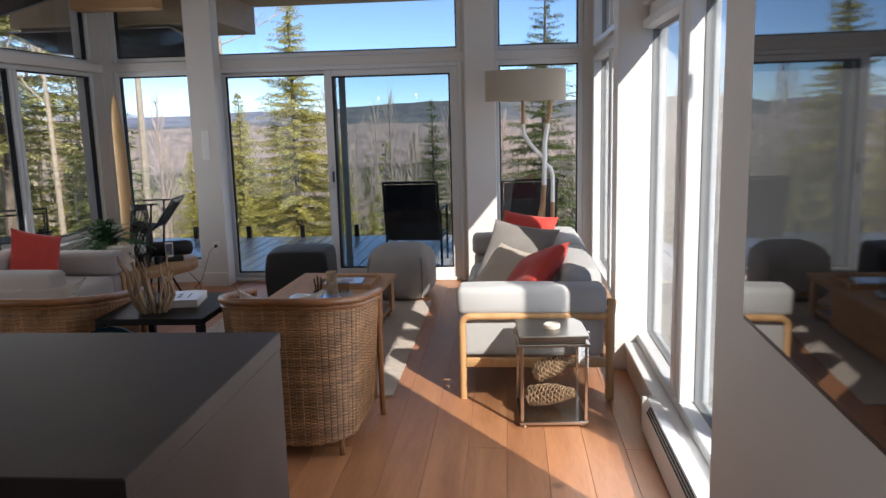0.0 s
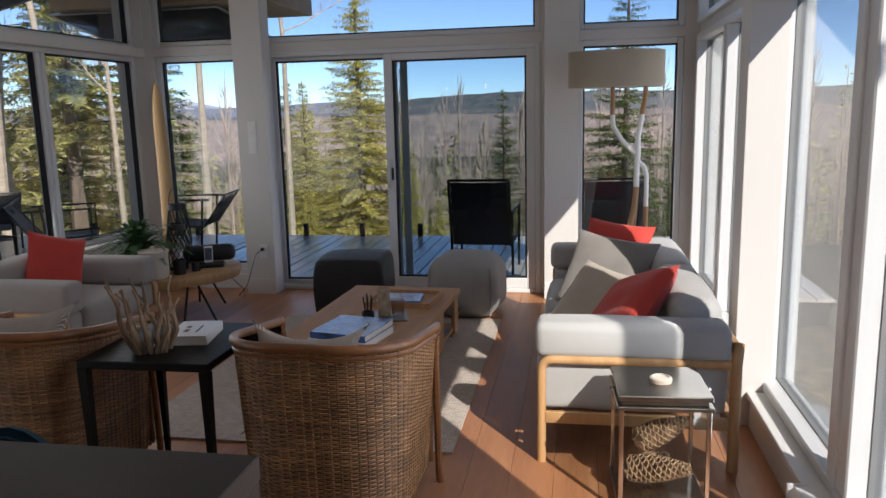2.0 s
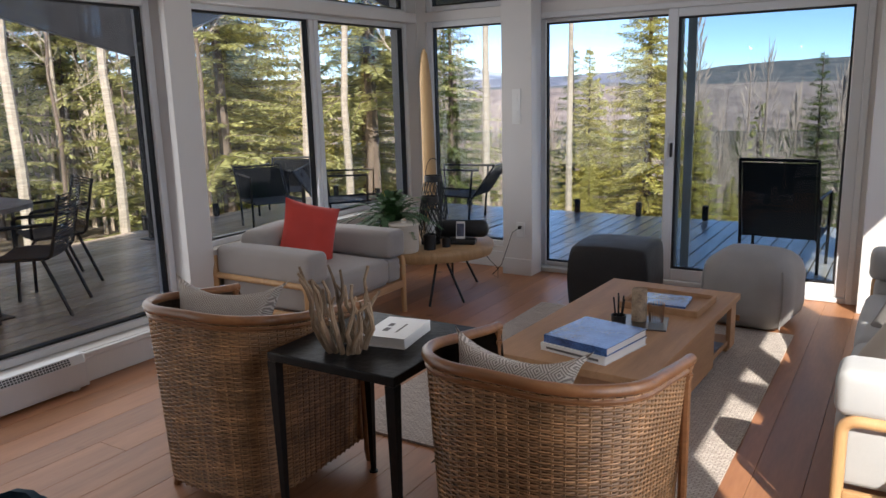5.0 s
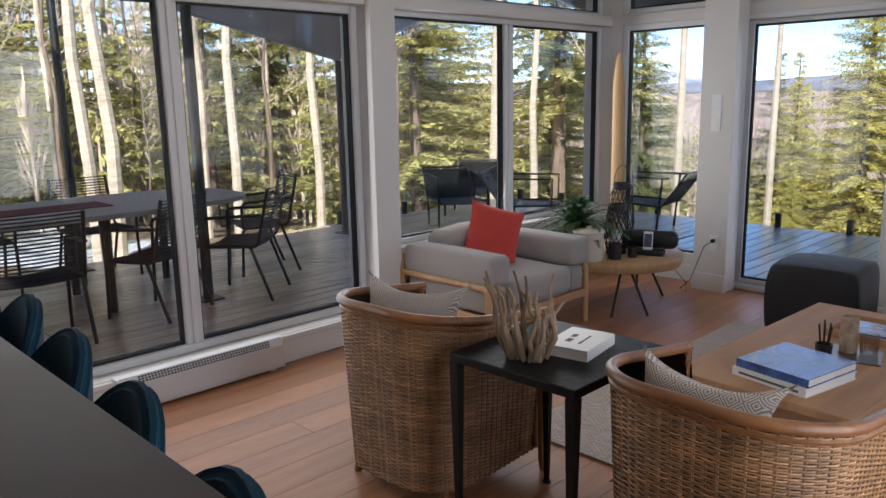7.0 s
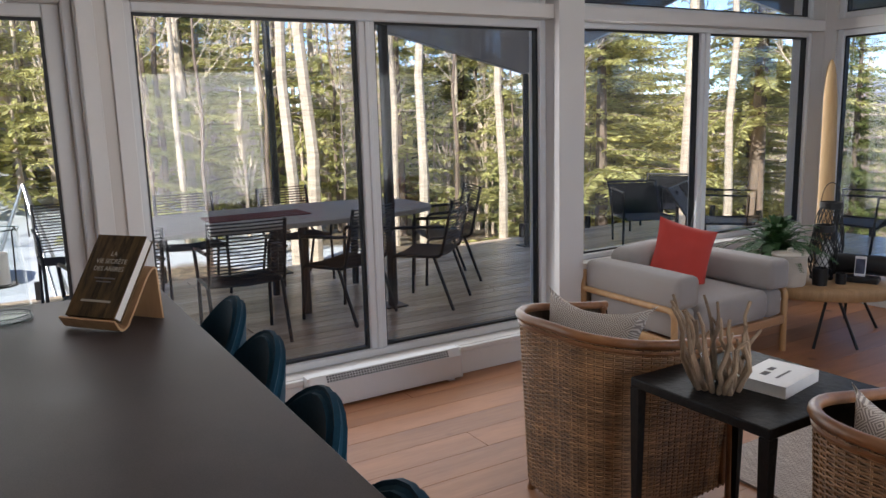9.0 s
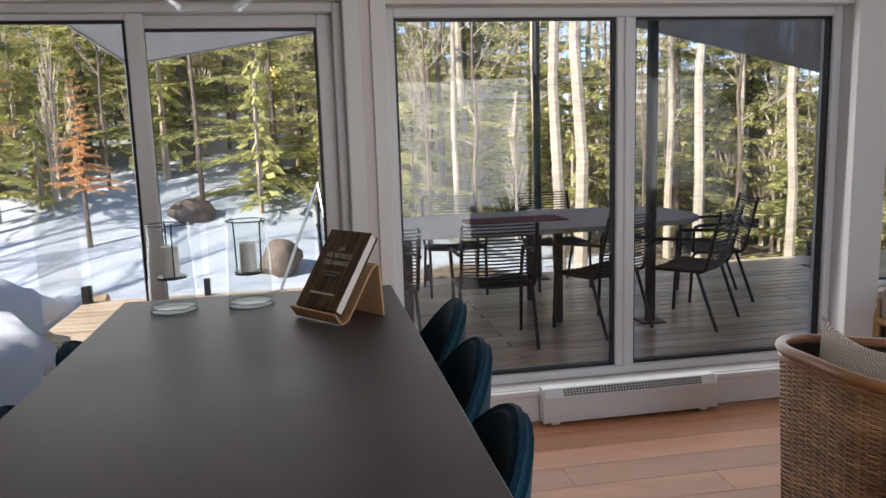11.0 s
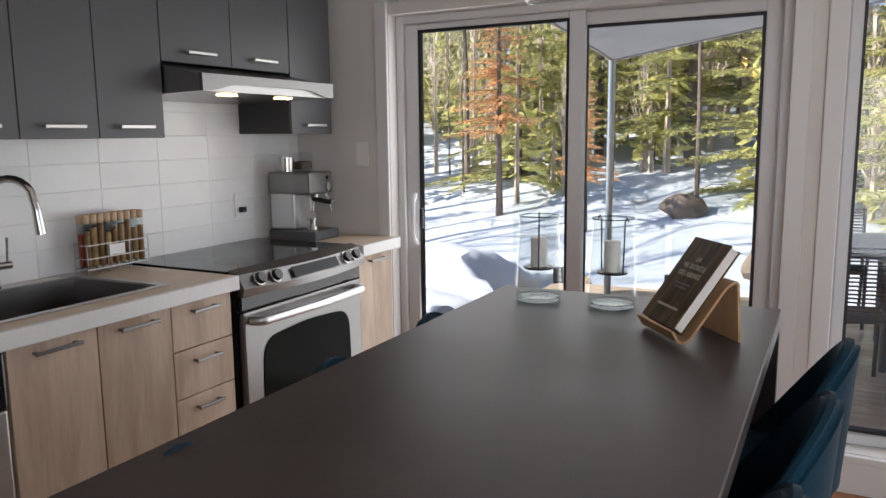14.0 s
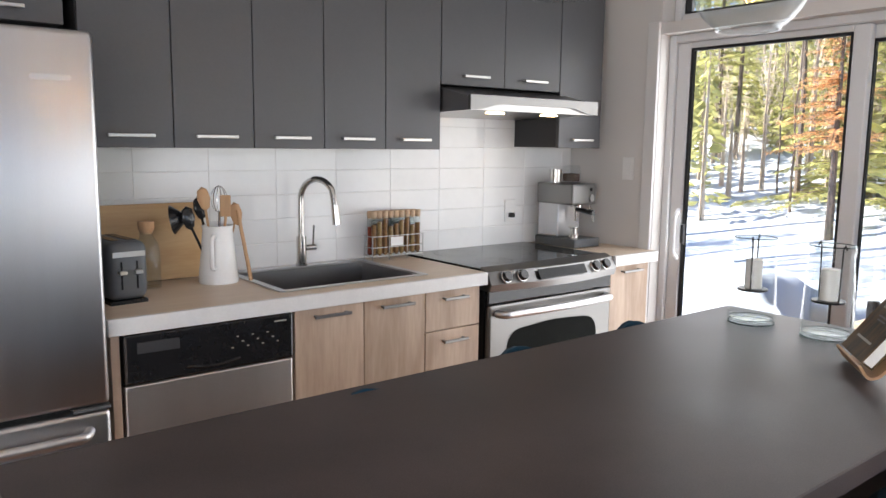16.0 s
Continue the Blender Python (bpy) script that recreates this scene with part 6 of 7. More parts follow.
vb = book("book", 0.165, 0.235, 0.030, COVER, "dark forest photo book on the plywood stand", bkm)


def text(s, size, x, y, z, parent, m=PALEINK, name="lettering"):
    cu = bpy.data.curves.new(name, "FONT")
    cu.body, cu.size, cu.align_x = s, size, "CENTER"
    cu.extrude = 0.0002
    ob = new(name, cu)
    dg = bpy.context.evaluated_depsgraph_get()
    me = bpy.data.meshes.new_from_object(ob.evaluated_get(dg))
    bpy.data.objects.remove(ob)
    o2 = new(name, me)
    me.materials.append(m)
    o2.parent = parent
    o2.location = (x, y, z)
    return o2


text("LA", 0.019, 0, 0.055, 0.0305, vb)
text("VIE SECR\u00c8TE", 0.019, 0, 0.033, 0.0305, vb)
text("DES ARBRES", 0.019, 0, 0.011, 0.0305, vb)
part("small_print", box(-0.035, 0.035, -0.012, -0.008, 0.0302, 0.0306), GREYBAR, vb)
part("small_print", box(-0.025, 0.025, -0.022, -0.018, 0.0302, 0.0306), GREYBAR, vb)
part("author_line", box(-0.05, 0.05, -0.078, -0.072, 0.0302, 0.0306), PALEINK, vb, "pale lettering bar")

# ---- pendant lamps ----
FIL = bpy.data.materials.new("glowing_filament")
FIL.use_nodes = True
FIL.node_tree.nodes["Principled BSDF"].inputs["Emission Color"].default_value = (1.0, 0.42, 0.10, 1)
FIL.node_tree.nodes["Principled BSDF"].inputs["Emission Strength"].default_value = 30.0


def pendant(at):
    p = thing("pendant_lamp", "clear glass globe pendant with glowing filament bulb", "lamp", "pendant lamps over the island", at)
    R = 0.13
    part("globe", lathe(bm_new(), [(R * math.sin(t), -R * math.cos(t)) for t in [0.54 + (2.85 - 0.54) * i / 18 for i in range(19)]] + [((R - 0.003) * math.sin(t), -(R - 0.003) * math.cos(t)) for t in [2.85 - (2.85 - 0.54) * i / 18 for i in range(19)]], 40), CLEAR, p, "", True)
    part("bottom_ring", tube(bm_new(), [(R * 0.514 * math.cos(t), R * 0.514 * math.sin(t), -R * 0.858) for t in [2 * math.pi * i / 32 for i in range(33)]], 0.0035, 6), CLEAR, p)
    part("socket", lathe(bm_new(), [(0, 0.09), (0.02, 0.09), (0.022, 0.128), (0.042, 0.131), (0.042, 0.138), (0, 0.14)], 20), BLACKPAINT, p)
    part("bulb", lathe(bm_new(), [(0.014, 0.09), (0.028, 0.045), (0.030, 0.0), (0.02, -0.03), (0, -0.04)], 20), CLEAR, p, "", True)
    bm = bm_new()
    for k in range(6):
        a = math.pi * k / 3
        tube(bm, [(0.009 * math.cos(a), 0.009 * math.sin(a), 0.07), (0.014 * math.cos(a), 0.014 * math.sin(a), -0.01)], 0.0012, 4)
    part("filament", bm, FIL, p, "glowing amber filament")
    part("cord", tube(bm_new(), [(0, 0, 0.138), (0, 0, CEIL - at.translation.z)], 0.003, 6), BLACKPAINT, p)
    return p


p1 = pendant(pose(-2.03, 2.52, 1.822))
copy_thing(p1, pose(-1.42, 2.52, 1.822))

# ---- outside: ground ----
def height(x, y):
    n = noise.noise(Vector((x * 0.05, y * 0.05, 0))) * 1.0 + noise.noise(Vector((x * 0.25, y * 0.25, 3))) * 0.22
    north = max(0.0, y - 9.0)
    drop = -0.16 * min(north, 60) - 0.10 * max(0, min(north - 60, 300))
    west = max(0.0, -8.5 - x)
    k = max(0.0, min(1.0, (9.0 - y) / 8.0))
    bank = max(0.0, min(1.0, (7.0 - y) / 5.0))
    rise = bank * (0.175 * min(west, 13) + 0.07 * max(0, min(west - 13, 30))) - (1 - k) * 0.05 * min(west, 80)
    rise += bank * min(1.0, west / 3) * 0.16 * noise.noise(Vector((x * 0.55, y * 0.55, 8)))
    far = math.hypot(x, y)
    nearf = min(1.0, max(0.0, (max(-x - 7.5, y - 11, x - 1.5, -y - 3)) / 3.0))
    return -0.75 + drop + rise + n * nearf * (1 + far / 150)


def spread(n, lo, hi, mid, tight):
    out = []
    for i in range(n + 1):
        u = 2 * i / n - 1
        v = math.copysign(abs(u) ** tight, u)
        out.append(mid + v * ((hi - mid) if v > 0 else (mid - lo)))
    return out


xs, ys = spread(130, -900, 900, -6, 2.6), spread(130, -600, 1500, 6, 2.6)
bm = bm_new()
grid = [[bm.verts.new((x, y, height(x, y))) for y in ys] for x in xs]
for i in range(len(xs) - 1):
    for j in range(len(ys) - 1):
        bm.faces.new((grid[i][j], grid[i + 1][j], grid[i + 1][j + 1], grid[i][j + 1]))


def ground_mat():
    """Snow lying in patches on leaf litter, more of it towards the south-west."""
    m = mat("snow_and_leaf_litter", (0.2, 0.16, 0.12), 0.9, bump=0.5, scale=1.5, fine=12)
    nd, lk = m.node_tree.nodes, m.node_tree.links
    p = nd["Principled BSDF"]
    tc = nd.new("ShaderNodeTexCoord")
    sep = nd.new("ShaderNodeSeparateXYZ")
    lk.new(tc.outputs["Object"], sep.inputs[0])
    nz = nd.new("ShaderNodeTexNoise")
    nz.inputs["Scale"].default_value, nz.inputs["Detail"].default_value = 0.35, 6
    lk.new(tc.outputs["Object"], nz.inputs["Vector"])
    gr = nd.new("ShaderNodeMapRange")
    gr.inputs[1].default_value, gr.inputs[2].default_value = 14.0, 2.0
    gr.inputs[3].default_value, gr.inputs[4].default_value = -0.18, 0.16
    lk.new(sep.outputs[1], gr.inputs[0])
    ad = nd.new("ShaderNodeMath")
    lk.new(nz.outputs[0], ad.inputs[0])
    lk.new(gr.outputs[0], ad.inputs[1])
    ea = nd.new("ShaderNodeMapRange")
    ea.inputs[1].default_value, ea.inputs[2].default_value = -1.0, 5.0
    ea.inputs[3].default_value, ea.inputs[4].default_value = 0.0, -0.16
    lk.new(sep.outputs[0], ea.inputs[0])
    a2 = nd.new("ShaderNodeMath")
    lk.new(ad.outputs[0], a2.inputs[0])
    lk.new(ea.outputs[0], a2.inputs[1])
    st = nd.new("ShaderNodeMapRange")
    st.inputs[1].default_value, st.inputs[2].default_value = 0.47, 0.52
    lk.new(a2.outputs[0], st.inputs[0])
    leaf = nd.new("ShaderNodeTexNoise")
    leaf.inputs["Scale"].default_value, leaf.inputs["Detail"].default_value = 9, 5
    lk.new(tc.outputs["Object"], leaf.inputs["Vector"])
    cr = nd.new("ShaderNodeValToRGB")
    cr.color_ramp.elements[0].position, cr.color_ramp.elements[1].position = 0.35, 0.7
    cr.color_ramp.elements[0].color, cr.color_ramp.elements[1].color = (0.07, 0.055, 0.04, 1), (0.26, 0.20, 0.13, 1)
    lk.new(leaf.outputs[0], cr.inputs[0])
    mx = nd.new("ShaderNodeMix")
    mx.data_type = "RGBA"
    lk.new(st.outputs[0], mx.inputs[0])
    lk.new(cr.outputs[0], mx.inputs[6])
    mx.inputs[7].default_value = (0.53, 0.56, 0.61, 1)
    lk.new(mx.outputs[2], p.inputs["Base Color"])
    return m


setting("ground", bm, ground_mat(), "woodland ground with melting snow patches", "ground", True)


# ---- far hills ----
# haze of distance is put into the hill colours, bluer farther off
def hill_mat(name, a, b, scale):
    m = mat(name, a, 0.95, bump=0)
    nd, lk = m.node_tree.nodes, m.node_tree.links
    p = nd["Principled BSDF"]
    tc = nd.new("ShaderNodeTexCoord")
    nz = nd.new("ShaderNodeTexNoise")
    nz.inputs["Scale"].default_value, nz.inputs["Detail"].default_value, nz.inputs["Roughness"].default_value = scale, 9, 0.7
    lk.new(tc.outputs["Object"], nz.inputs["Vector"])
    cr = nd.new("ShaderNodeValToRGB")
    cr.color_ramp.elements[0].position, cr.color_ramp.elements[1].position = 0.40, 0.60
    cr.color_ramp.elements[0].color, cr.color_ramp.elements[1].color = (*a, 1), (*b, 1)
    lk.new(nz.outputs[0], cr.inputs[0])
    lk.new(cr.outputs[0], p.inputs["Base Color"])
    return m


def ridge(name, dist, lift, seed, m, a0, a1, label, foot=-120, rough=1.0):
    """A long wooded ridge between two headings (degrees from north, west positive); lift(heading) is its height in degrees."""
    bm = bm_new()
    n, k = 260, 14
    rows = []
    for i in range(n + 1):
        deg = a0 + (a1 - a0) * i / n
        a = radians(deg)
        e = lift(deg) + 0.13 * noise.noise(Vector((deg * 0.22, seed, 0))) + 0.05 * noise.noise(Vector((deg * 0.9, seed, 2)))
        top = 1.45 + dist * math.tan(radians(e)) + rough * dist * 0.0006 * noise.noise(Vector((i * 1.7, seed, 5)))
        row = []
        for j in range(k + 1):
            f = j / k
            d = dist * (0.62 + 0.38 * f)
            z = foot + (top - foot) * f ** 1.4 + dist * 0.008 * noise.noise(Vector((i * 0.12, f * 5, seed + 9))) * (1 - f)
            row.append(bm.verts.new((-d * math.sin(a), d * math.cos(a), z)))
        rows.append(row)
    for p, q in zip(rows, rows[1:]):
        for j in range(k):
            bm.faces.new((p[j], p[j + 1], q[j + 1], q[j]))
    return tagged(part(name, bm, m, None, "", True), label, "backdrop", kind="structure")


def bell(deg, mid, width):
    return math.exp(-((deg - mid) / width) ** 2)


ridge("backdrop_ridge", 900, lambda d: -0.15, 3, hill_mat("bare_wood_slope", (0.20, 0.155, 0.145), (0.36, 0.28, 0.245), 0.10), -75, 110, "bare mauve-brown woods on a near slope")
ridge("backdrop_hill", 1900, lambda d: 1.15 / (1 + math.exp((d - 14.5) / 1.6)) + 0.2 * bell(d, 4, 5), 8, hill_mat("haze_tinted_wooded_hill", (0.10, 0.115, 0.125), (0.20, 0.185, 0.18), 0.03), -75, 60, "long dark wooded hill")
ridge("backdrop_hill_2", 3300, lambda d: 0.62 + 0.28 * bell(d, 19, 3.5), 14, hill_mat("haze_blue_far_hill", (0.17, 0.19, 0.25), (0.27, 0.27, 0.33), 0.012), -75, 110, "distant hills tinted with blue haze")
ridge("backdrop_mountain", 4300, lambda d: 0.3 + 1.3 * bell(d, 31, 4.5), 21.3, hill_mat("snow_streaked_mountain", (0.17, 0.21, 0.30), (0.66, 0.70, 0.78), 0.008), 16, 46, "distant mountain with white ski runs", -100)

# ---- trees ----
def leafy(name, rgb, k=0.4):
    """Thin foliage: part of the light passes through."""
    m = mat(name, rgb, 0.75, var=0.3, scale=3, bump=0, island=k)
    nd, lk = m.node_tree.nodes, m.node_tree.links
    tl, mx = nd.new("ShaderNodeBsdfTranslucent"), nd.new("ShaderNodeMixShader")
    lk.new(nd["Principled BSDF"].inputs["Base Color"].links[0].from_socket, tl.inputs[0])
    mx.inputs[0].default_value = 0.45
    lk.new(nd["Principled BSDF"].outputs[0], mx.inputs[1])
    lk.new(tl.outputs[0], mx.inputs[2])
    lk.new(mx.outputs[0], nd["Material Output"].inputs["Surface"])
    return m


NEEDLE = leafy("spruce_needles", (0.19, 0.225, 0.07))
# these two carry the brightness of sunshine in their base colour
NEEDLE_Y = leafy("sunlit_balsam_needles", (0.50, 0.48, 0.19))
NEEDLE_N = leafy("sun_brightened_fir_needles", (0.62, 0.56, 0.17))
RUST = leafy("rusty_dry_leaves", (0.80, 0.47, 0.22))
BARKM = mat("grey_brown_bark", (0.17, 0.125, 0.095), 0.9, var=0.4, scale=10, bump=0.6, fine=40, stretch=(1, 1, 0.3))
BIRCH = mat("pale_birch_bark", (0.47, 0.39, 0.30), 0.75, var=0.35, scale=9, bump=0.4, fine=30, stretch=(0.4, 0.4, 3))
TWIG = mat("bare_twigs", (0.55, 0.45, 0.35), 0.9, var=0.3, scale=8, bump=0)


def conifer_meshes(seed, h, wid, whorls, leaf, lean=0.0, bare=0.0):
    rng = random.Random(seed)
    tb = bm_new()
    tube(tb, [(0, 0, 0), (0.02, 0, h * 0.4), (0, 0.02, h)], [h * 0.016, h * 0.010, 0.012], 7)
    verts, faces = [], []
    for w in range(whorls):
        f = (w + rng.uniform(-0.3, 0.3)) / whorls
        f = min(max(f, 0.02), 0.985)
        z = h * (bare + (1 - bare) * f)
        n = rng.randint(5, 7) if f < 0.85 else 4
        for b in range(n):
            a = rng.uniform(0, 6.283)
            L = wid * (1 - f) ** 0.8 * rng.uniform(0.65, 1.1) + 0.06
            dz = rng.uniform(0.05, 0.3) + 0.35 * f
            d = Vector((math.cos(a), math.sin(a), 0))
            sd = Vector((-d.y, d.x, 0))
            z1 = z + h * rng.uniform(-0.5, 0.5) / whorls
            tip = d * L + Vector((0, 0, z1 + L * (dz - 0.35)))
            mid = d * L * 0.55 + Vector((0, 0, z1 + L * (dz - 0.25) * 0.2))
            root = Vector((0, 0, z1))
            tube(tb, [root, mid, tip], [0.012 * (1.2 - f), 0.008 * (1.2 - f), 0.003], 3, False)
            m = max(5, int(L / 0.075))
            for k in range(m):
                t = (k + 0.6) / m
                p = root * (1 - t) ** 2 + mid * 2 * t * (1 - t) + tip * t * t
                for s in (-1, 1):
                    for _ in range(4):
                        ll = (0.07 + 0.16 * L * (1 - t * 0.7) * 0.6) * rng.uniform(0.6, 1.2)
                        e = p + sd * s * ll * rng.uniform(0.5, 1.0) + d * ll * rng.uniform(0.3, 0.9) + Vector((0, 0, rng.uniform(-0.10, 0.05)))
                        u = (e - p).cross(Vector((rng.uniform(-1, 1), rng.uniform(-1, 1), 0.7))).normalized() * ll * 0.095
                        i0 = len(verts)
                        q = p + (e - p) * 0.55
                        verts += [p, q + u, e, q - u]
                        faces.append((i0, i0 + 1, i0 + 2, i0 + 3))
    me = bpy.data.meshes.new("crown")
    me.from_pydata([tuple(v) for v in verts], [], faces)
    me.materials.append(leaf)
    return mesh_of("trunk", tb, BARKM), me


def bare_meshes(seed, h, r, bark, crown=0.45, n1=14):
    rng = random.Random(seed)
    tb, cb = bm_new(), bm_new()
    pts = [Vector((0, 0, 0))]
    for i in range(1, 9):
        pts.append(Vector((rng.uniform(-0.02, 0.02) * h * i / 8, rng.uniform(-0.02, 0.02) * h * i / 8, h * i / 8)))
    tube(tb, pts, [r * (1 - 0.85 * i / 8) for i in range(9)], 8)

    def limb(p, d, L, rad, depth):
        q, ps = p.copy(), [p.copy()]
        dd = d.copy()
        for k in range(4):
            dd = (dd + Vector((rng.uniform(-0.25, 0.25), rng.uniform(-0.25, 0.25), rng.uniform(-0.05, 0.25)))).normalized()
            q = q + dd * L / 4
            ps.append(q.copy())
        tube(cb, ps, [rad * (1 - 0.2 * k) for k in range(5)], 4 if depth else 5, False)
        if depth < 2:
            for k in range(1, 5):
                for _ in range(2 if depth == 0 else 1):
                    nd2 = (dd + Vector((rng.uniform(-0.9, 0.9), rng.uniform(-0.9, 0.9), rng.uniform(-0.1, 0.6)))).normalized()
                    limb(ps[k], nd2, L * rng.uniform(0.35, 0.6), rad * 0.5, depth + 1)
    for i in range(n1):
        f = 1 - crown + crown * (i + 0.5) / n1
        k = min(7, int(f * 8))
        p = pts[k].lerp(pts[k + 1], f * 8 - k)
        a = rng.uniform(0, 6.283)
        limb(p, Vector((math.cos(a), math.sin(a), rng.uniform(0.3, 1.0))).normalized(), h * rng.uniform(0.10, 0.2) * (1.25 - f * 0.6), r * 0.22, 0)
    return mesh_of("trunk", tb, bark), mesh_of("crown", cb, TWIG)


SPRUCE = [conifer_meshes(i, h, w, n, NEEDLE) for i, (h, w, n) in enumerate(((7.5, 1.6, 46), (9.0, 1.9, 52), (6.0, 1.5, 40)))]
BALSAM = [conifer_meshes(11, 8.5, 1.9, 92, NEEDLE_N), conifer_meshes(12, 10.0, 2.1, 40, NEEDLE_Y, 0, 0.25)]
BIRCHES = [bare_meshes(21, 13, 0.095, BIRCH, 0.5), bare_meshes(22, 15, 0.115, BIRCH, 0.55), bare_meshes(23, 11, 0.08, BIRCH, 0.6)]
BARE = [bare_meshes(31, 11, 0.06, BARKM, 0.7, 18), bare_meshes(32, 9, 0.045, BARKM, 0.75, 18), bare_meshes(33, 13, 0.09, BARKM, 0.6, 18)]
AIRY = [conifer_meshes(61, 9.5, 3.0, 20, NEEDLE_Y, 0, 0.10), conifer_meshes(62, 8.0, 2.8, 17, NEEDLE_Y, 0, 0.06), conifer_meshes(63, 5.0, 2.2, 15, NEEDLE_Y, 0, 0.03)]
RUSTY = conifer_meshes(51, 7.0, 1.5, 15, RUST, 0, 0.36)


def plant(kind, meshes, x, y, rz, s, label, category, group):
    t = thing(kind, label, category, group, Matrix.Translation((x, y, height(x, y) - 0.06)) @ Matrix.Rotation(radians(rz), 4, "Z") @ Matrix.Scale(s, 4))
    for nm, me in zip(("trunk", "crown"), meshes):
        o = new(nm, me)
        o.parent = t


SPL, BIL, BAL = "dark green spruce tree with drooping branches", "pale birch tree with bare branches", "leafless grey-brown woodland tree"
# trees that stand out
plant("spruce_tree", BALSAM[0], -4.6, 17.5, 20, 0.80, "sunlit yellow-green fir tree beyond the deck", "tree", "fir trees")
for x, y, s in ((-5.7, 17.2, 0.52), (-3.5, 16.9, 0.40), (-5.0, 15.4, 0.26), (-6.3, 15.9, 0.36), (-2.6, 15.6, 0.24)):
    plant("spruce_tree", BALSAM[0], x, y, (x * 83 + y * 29) % 360, s, "young yellow-green fir beyond the deck", "tree", "fir trees")
plant("spruce_tree", SPRUCE[0], -6.6, 18.6, 80, 0.62, SPL, "tree", "spruce trees")
plant("spruce_tree", SPRUCE[1], -1.7, 19.0, 140, 0.50, SPL, "tree", "spruce trees")
plant("spruce_tree", SPRUCE[1], 0.7, 14.5, 200, 0.66, SPL, "tree", "spruce trees")
plant("spruce_tree", SPRUCE[2], 2.4, 17.0, 10, 0.8, SPL, "tree", "spruce trees")
plant("spruce_tree", SPRUCE[0], -8.8, 17.0, 250, 0.85, SPL, "tree", "spruce trees")
plant("spruce_tree", SPRUCE[2], -11.5, 20.5, 50, 0.85, SPL, "tree", "spruce trees")
for x, y, k, s in ((-6.4, 14.2, 2, 1.0), (-9.6, 13.2, 1, 0.95), (-12.2, 12.6, 1, 0.9), (-11.0, 8.6, 0, 0.95), (-12.6, 7.3, 1, 1.05), (-9.9, 6.0, 2, 1.1), (-11.3, 10.4, 2, 1.1), (-14.0, 13.5, 2, 1.1), (-16.0, 6.0, 1, 0.9)):
    plant("birch_tree", BIRCHES[k], x, y, (x * 97 + y * 31) % 360, s, BIL, "tree", "birch trees")
for x, y, s in ((-14.5, -2.95, 0.72), (-13.6, -0.9, 0.42)):
    plant("beech_sapling", RUSTY, x, y, x * 57 % 360, s, "young tree holding rusty orange dry leaves", "tree", "rusty saplings")
rng = random.Random(77)
n = 0
while n < 60:
    x, y = rng.uniform(-42, -11.5), rng.uniform(-12, 34)
    if x > -14 and y > 9.5 or (y < 4.5 and x > -19) or (y < 6 and x > -15):
        continue
    n += 1
    k = rng.random()
    if k < 0.6:
        plant("spruce_tree", SPRUCE[n % 3] if k < 0.28 else AIRY[n % 2], x, y, rng.uniform(0, 360), rng.uniform(0.7, 1.25), SPL if k < 0.28 else "tall fir tree with yellow-green needles", "tree", "spruce trees" if k < 0.28 else "fir trees")
    else:
        plant("woodland_tree", BARE[n % 3], x, y, rng.uniform(0, 360), rng.uniform(0.8, 1.2), BAL, "tree", "woodland trees")
n = 0
while n < 70:
    x, y = rng.uniform(-26, 16), rng.uniform(17, 60)
    if abs(x + 0.35 * y - 2) < 3 and y < 26:
        continue
    n += 1
    k = rng.random()
    top = rng.uniform(-1.2, 0.7)
    if k < 0.24:
        i = n % 3
        h0 = (7.5, 9.0, 6.0)[i]
        plant("spruce_tree", SPRUCE[i], x, y, rng.uniform(0, 360), max(0.45, min(1.1, (top - height(x, y)) / h0)), SPL, "tree", "spruce trees")
    else:
        i = n % 3
        h0 = (11, 9, 13)[i]
        plant("woodland_tree", BARE[i], x, y, rng.uniform(0, 360), max(0.35, min(0.9, (top + 0.8 - height(x, y)) / h0)), BAL, "tree", "woodland trees")
# airy firs at the wood's edge
for x, y, k, s in ((-14.6, 4.4, 2, 1.0), (-16.2, 2.1, 2, 1.1), (-17.6, 0.2, 0, 0.9), (-16.2, 8.0, 0, 1.0), (-16.8, 4.6, 1, 1.0),
                   (-18.5, 2.6, 2, 1.2), (-19.0, -2.2, 1, 1.0), (-17.2, -3.6, 2, 1.1), (-15.6, 10.6, 1, 1.0), (-12.4, 11.2, 2, 0.9), (-18.8, 6.6, 0, 1.2), (-14.4, 14.8, 0, 0.9), (-20.5, -0.4, 0, 1.1)):
    plant("fir_tree", AIRY[k], x, y, (x * 61 + y * 43) % 360, s, "airy fir with yellow-green sunlit boughs", "tree", "airy firs")
for x, y, k, s in ((-12.0, 13.4, 1, 1.0), (-13.6, 15.2, 0, 1.1), (-10.4, 16.2, 2, 1.2), (-15.2, 16.4, 1, 1.1), (-12.6, 18.8, 0, 1.0), (-16.8, 13.0, 2, 1.2)):
    plant("fir_tree", (BALSAM[0], AIRY[0], BALSAM[1])[k], x, y, (x * 61 + y * 43) % 360, s, "airy fir with yellow-green sunlit boughs", "tree", "airy firs")
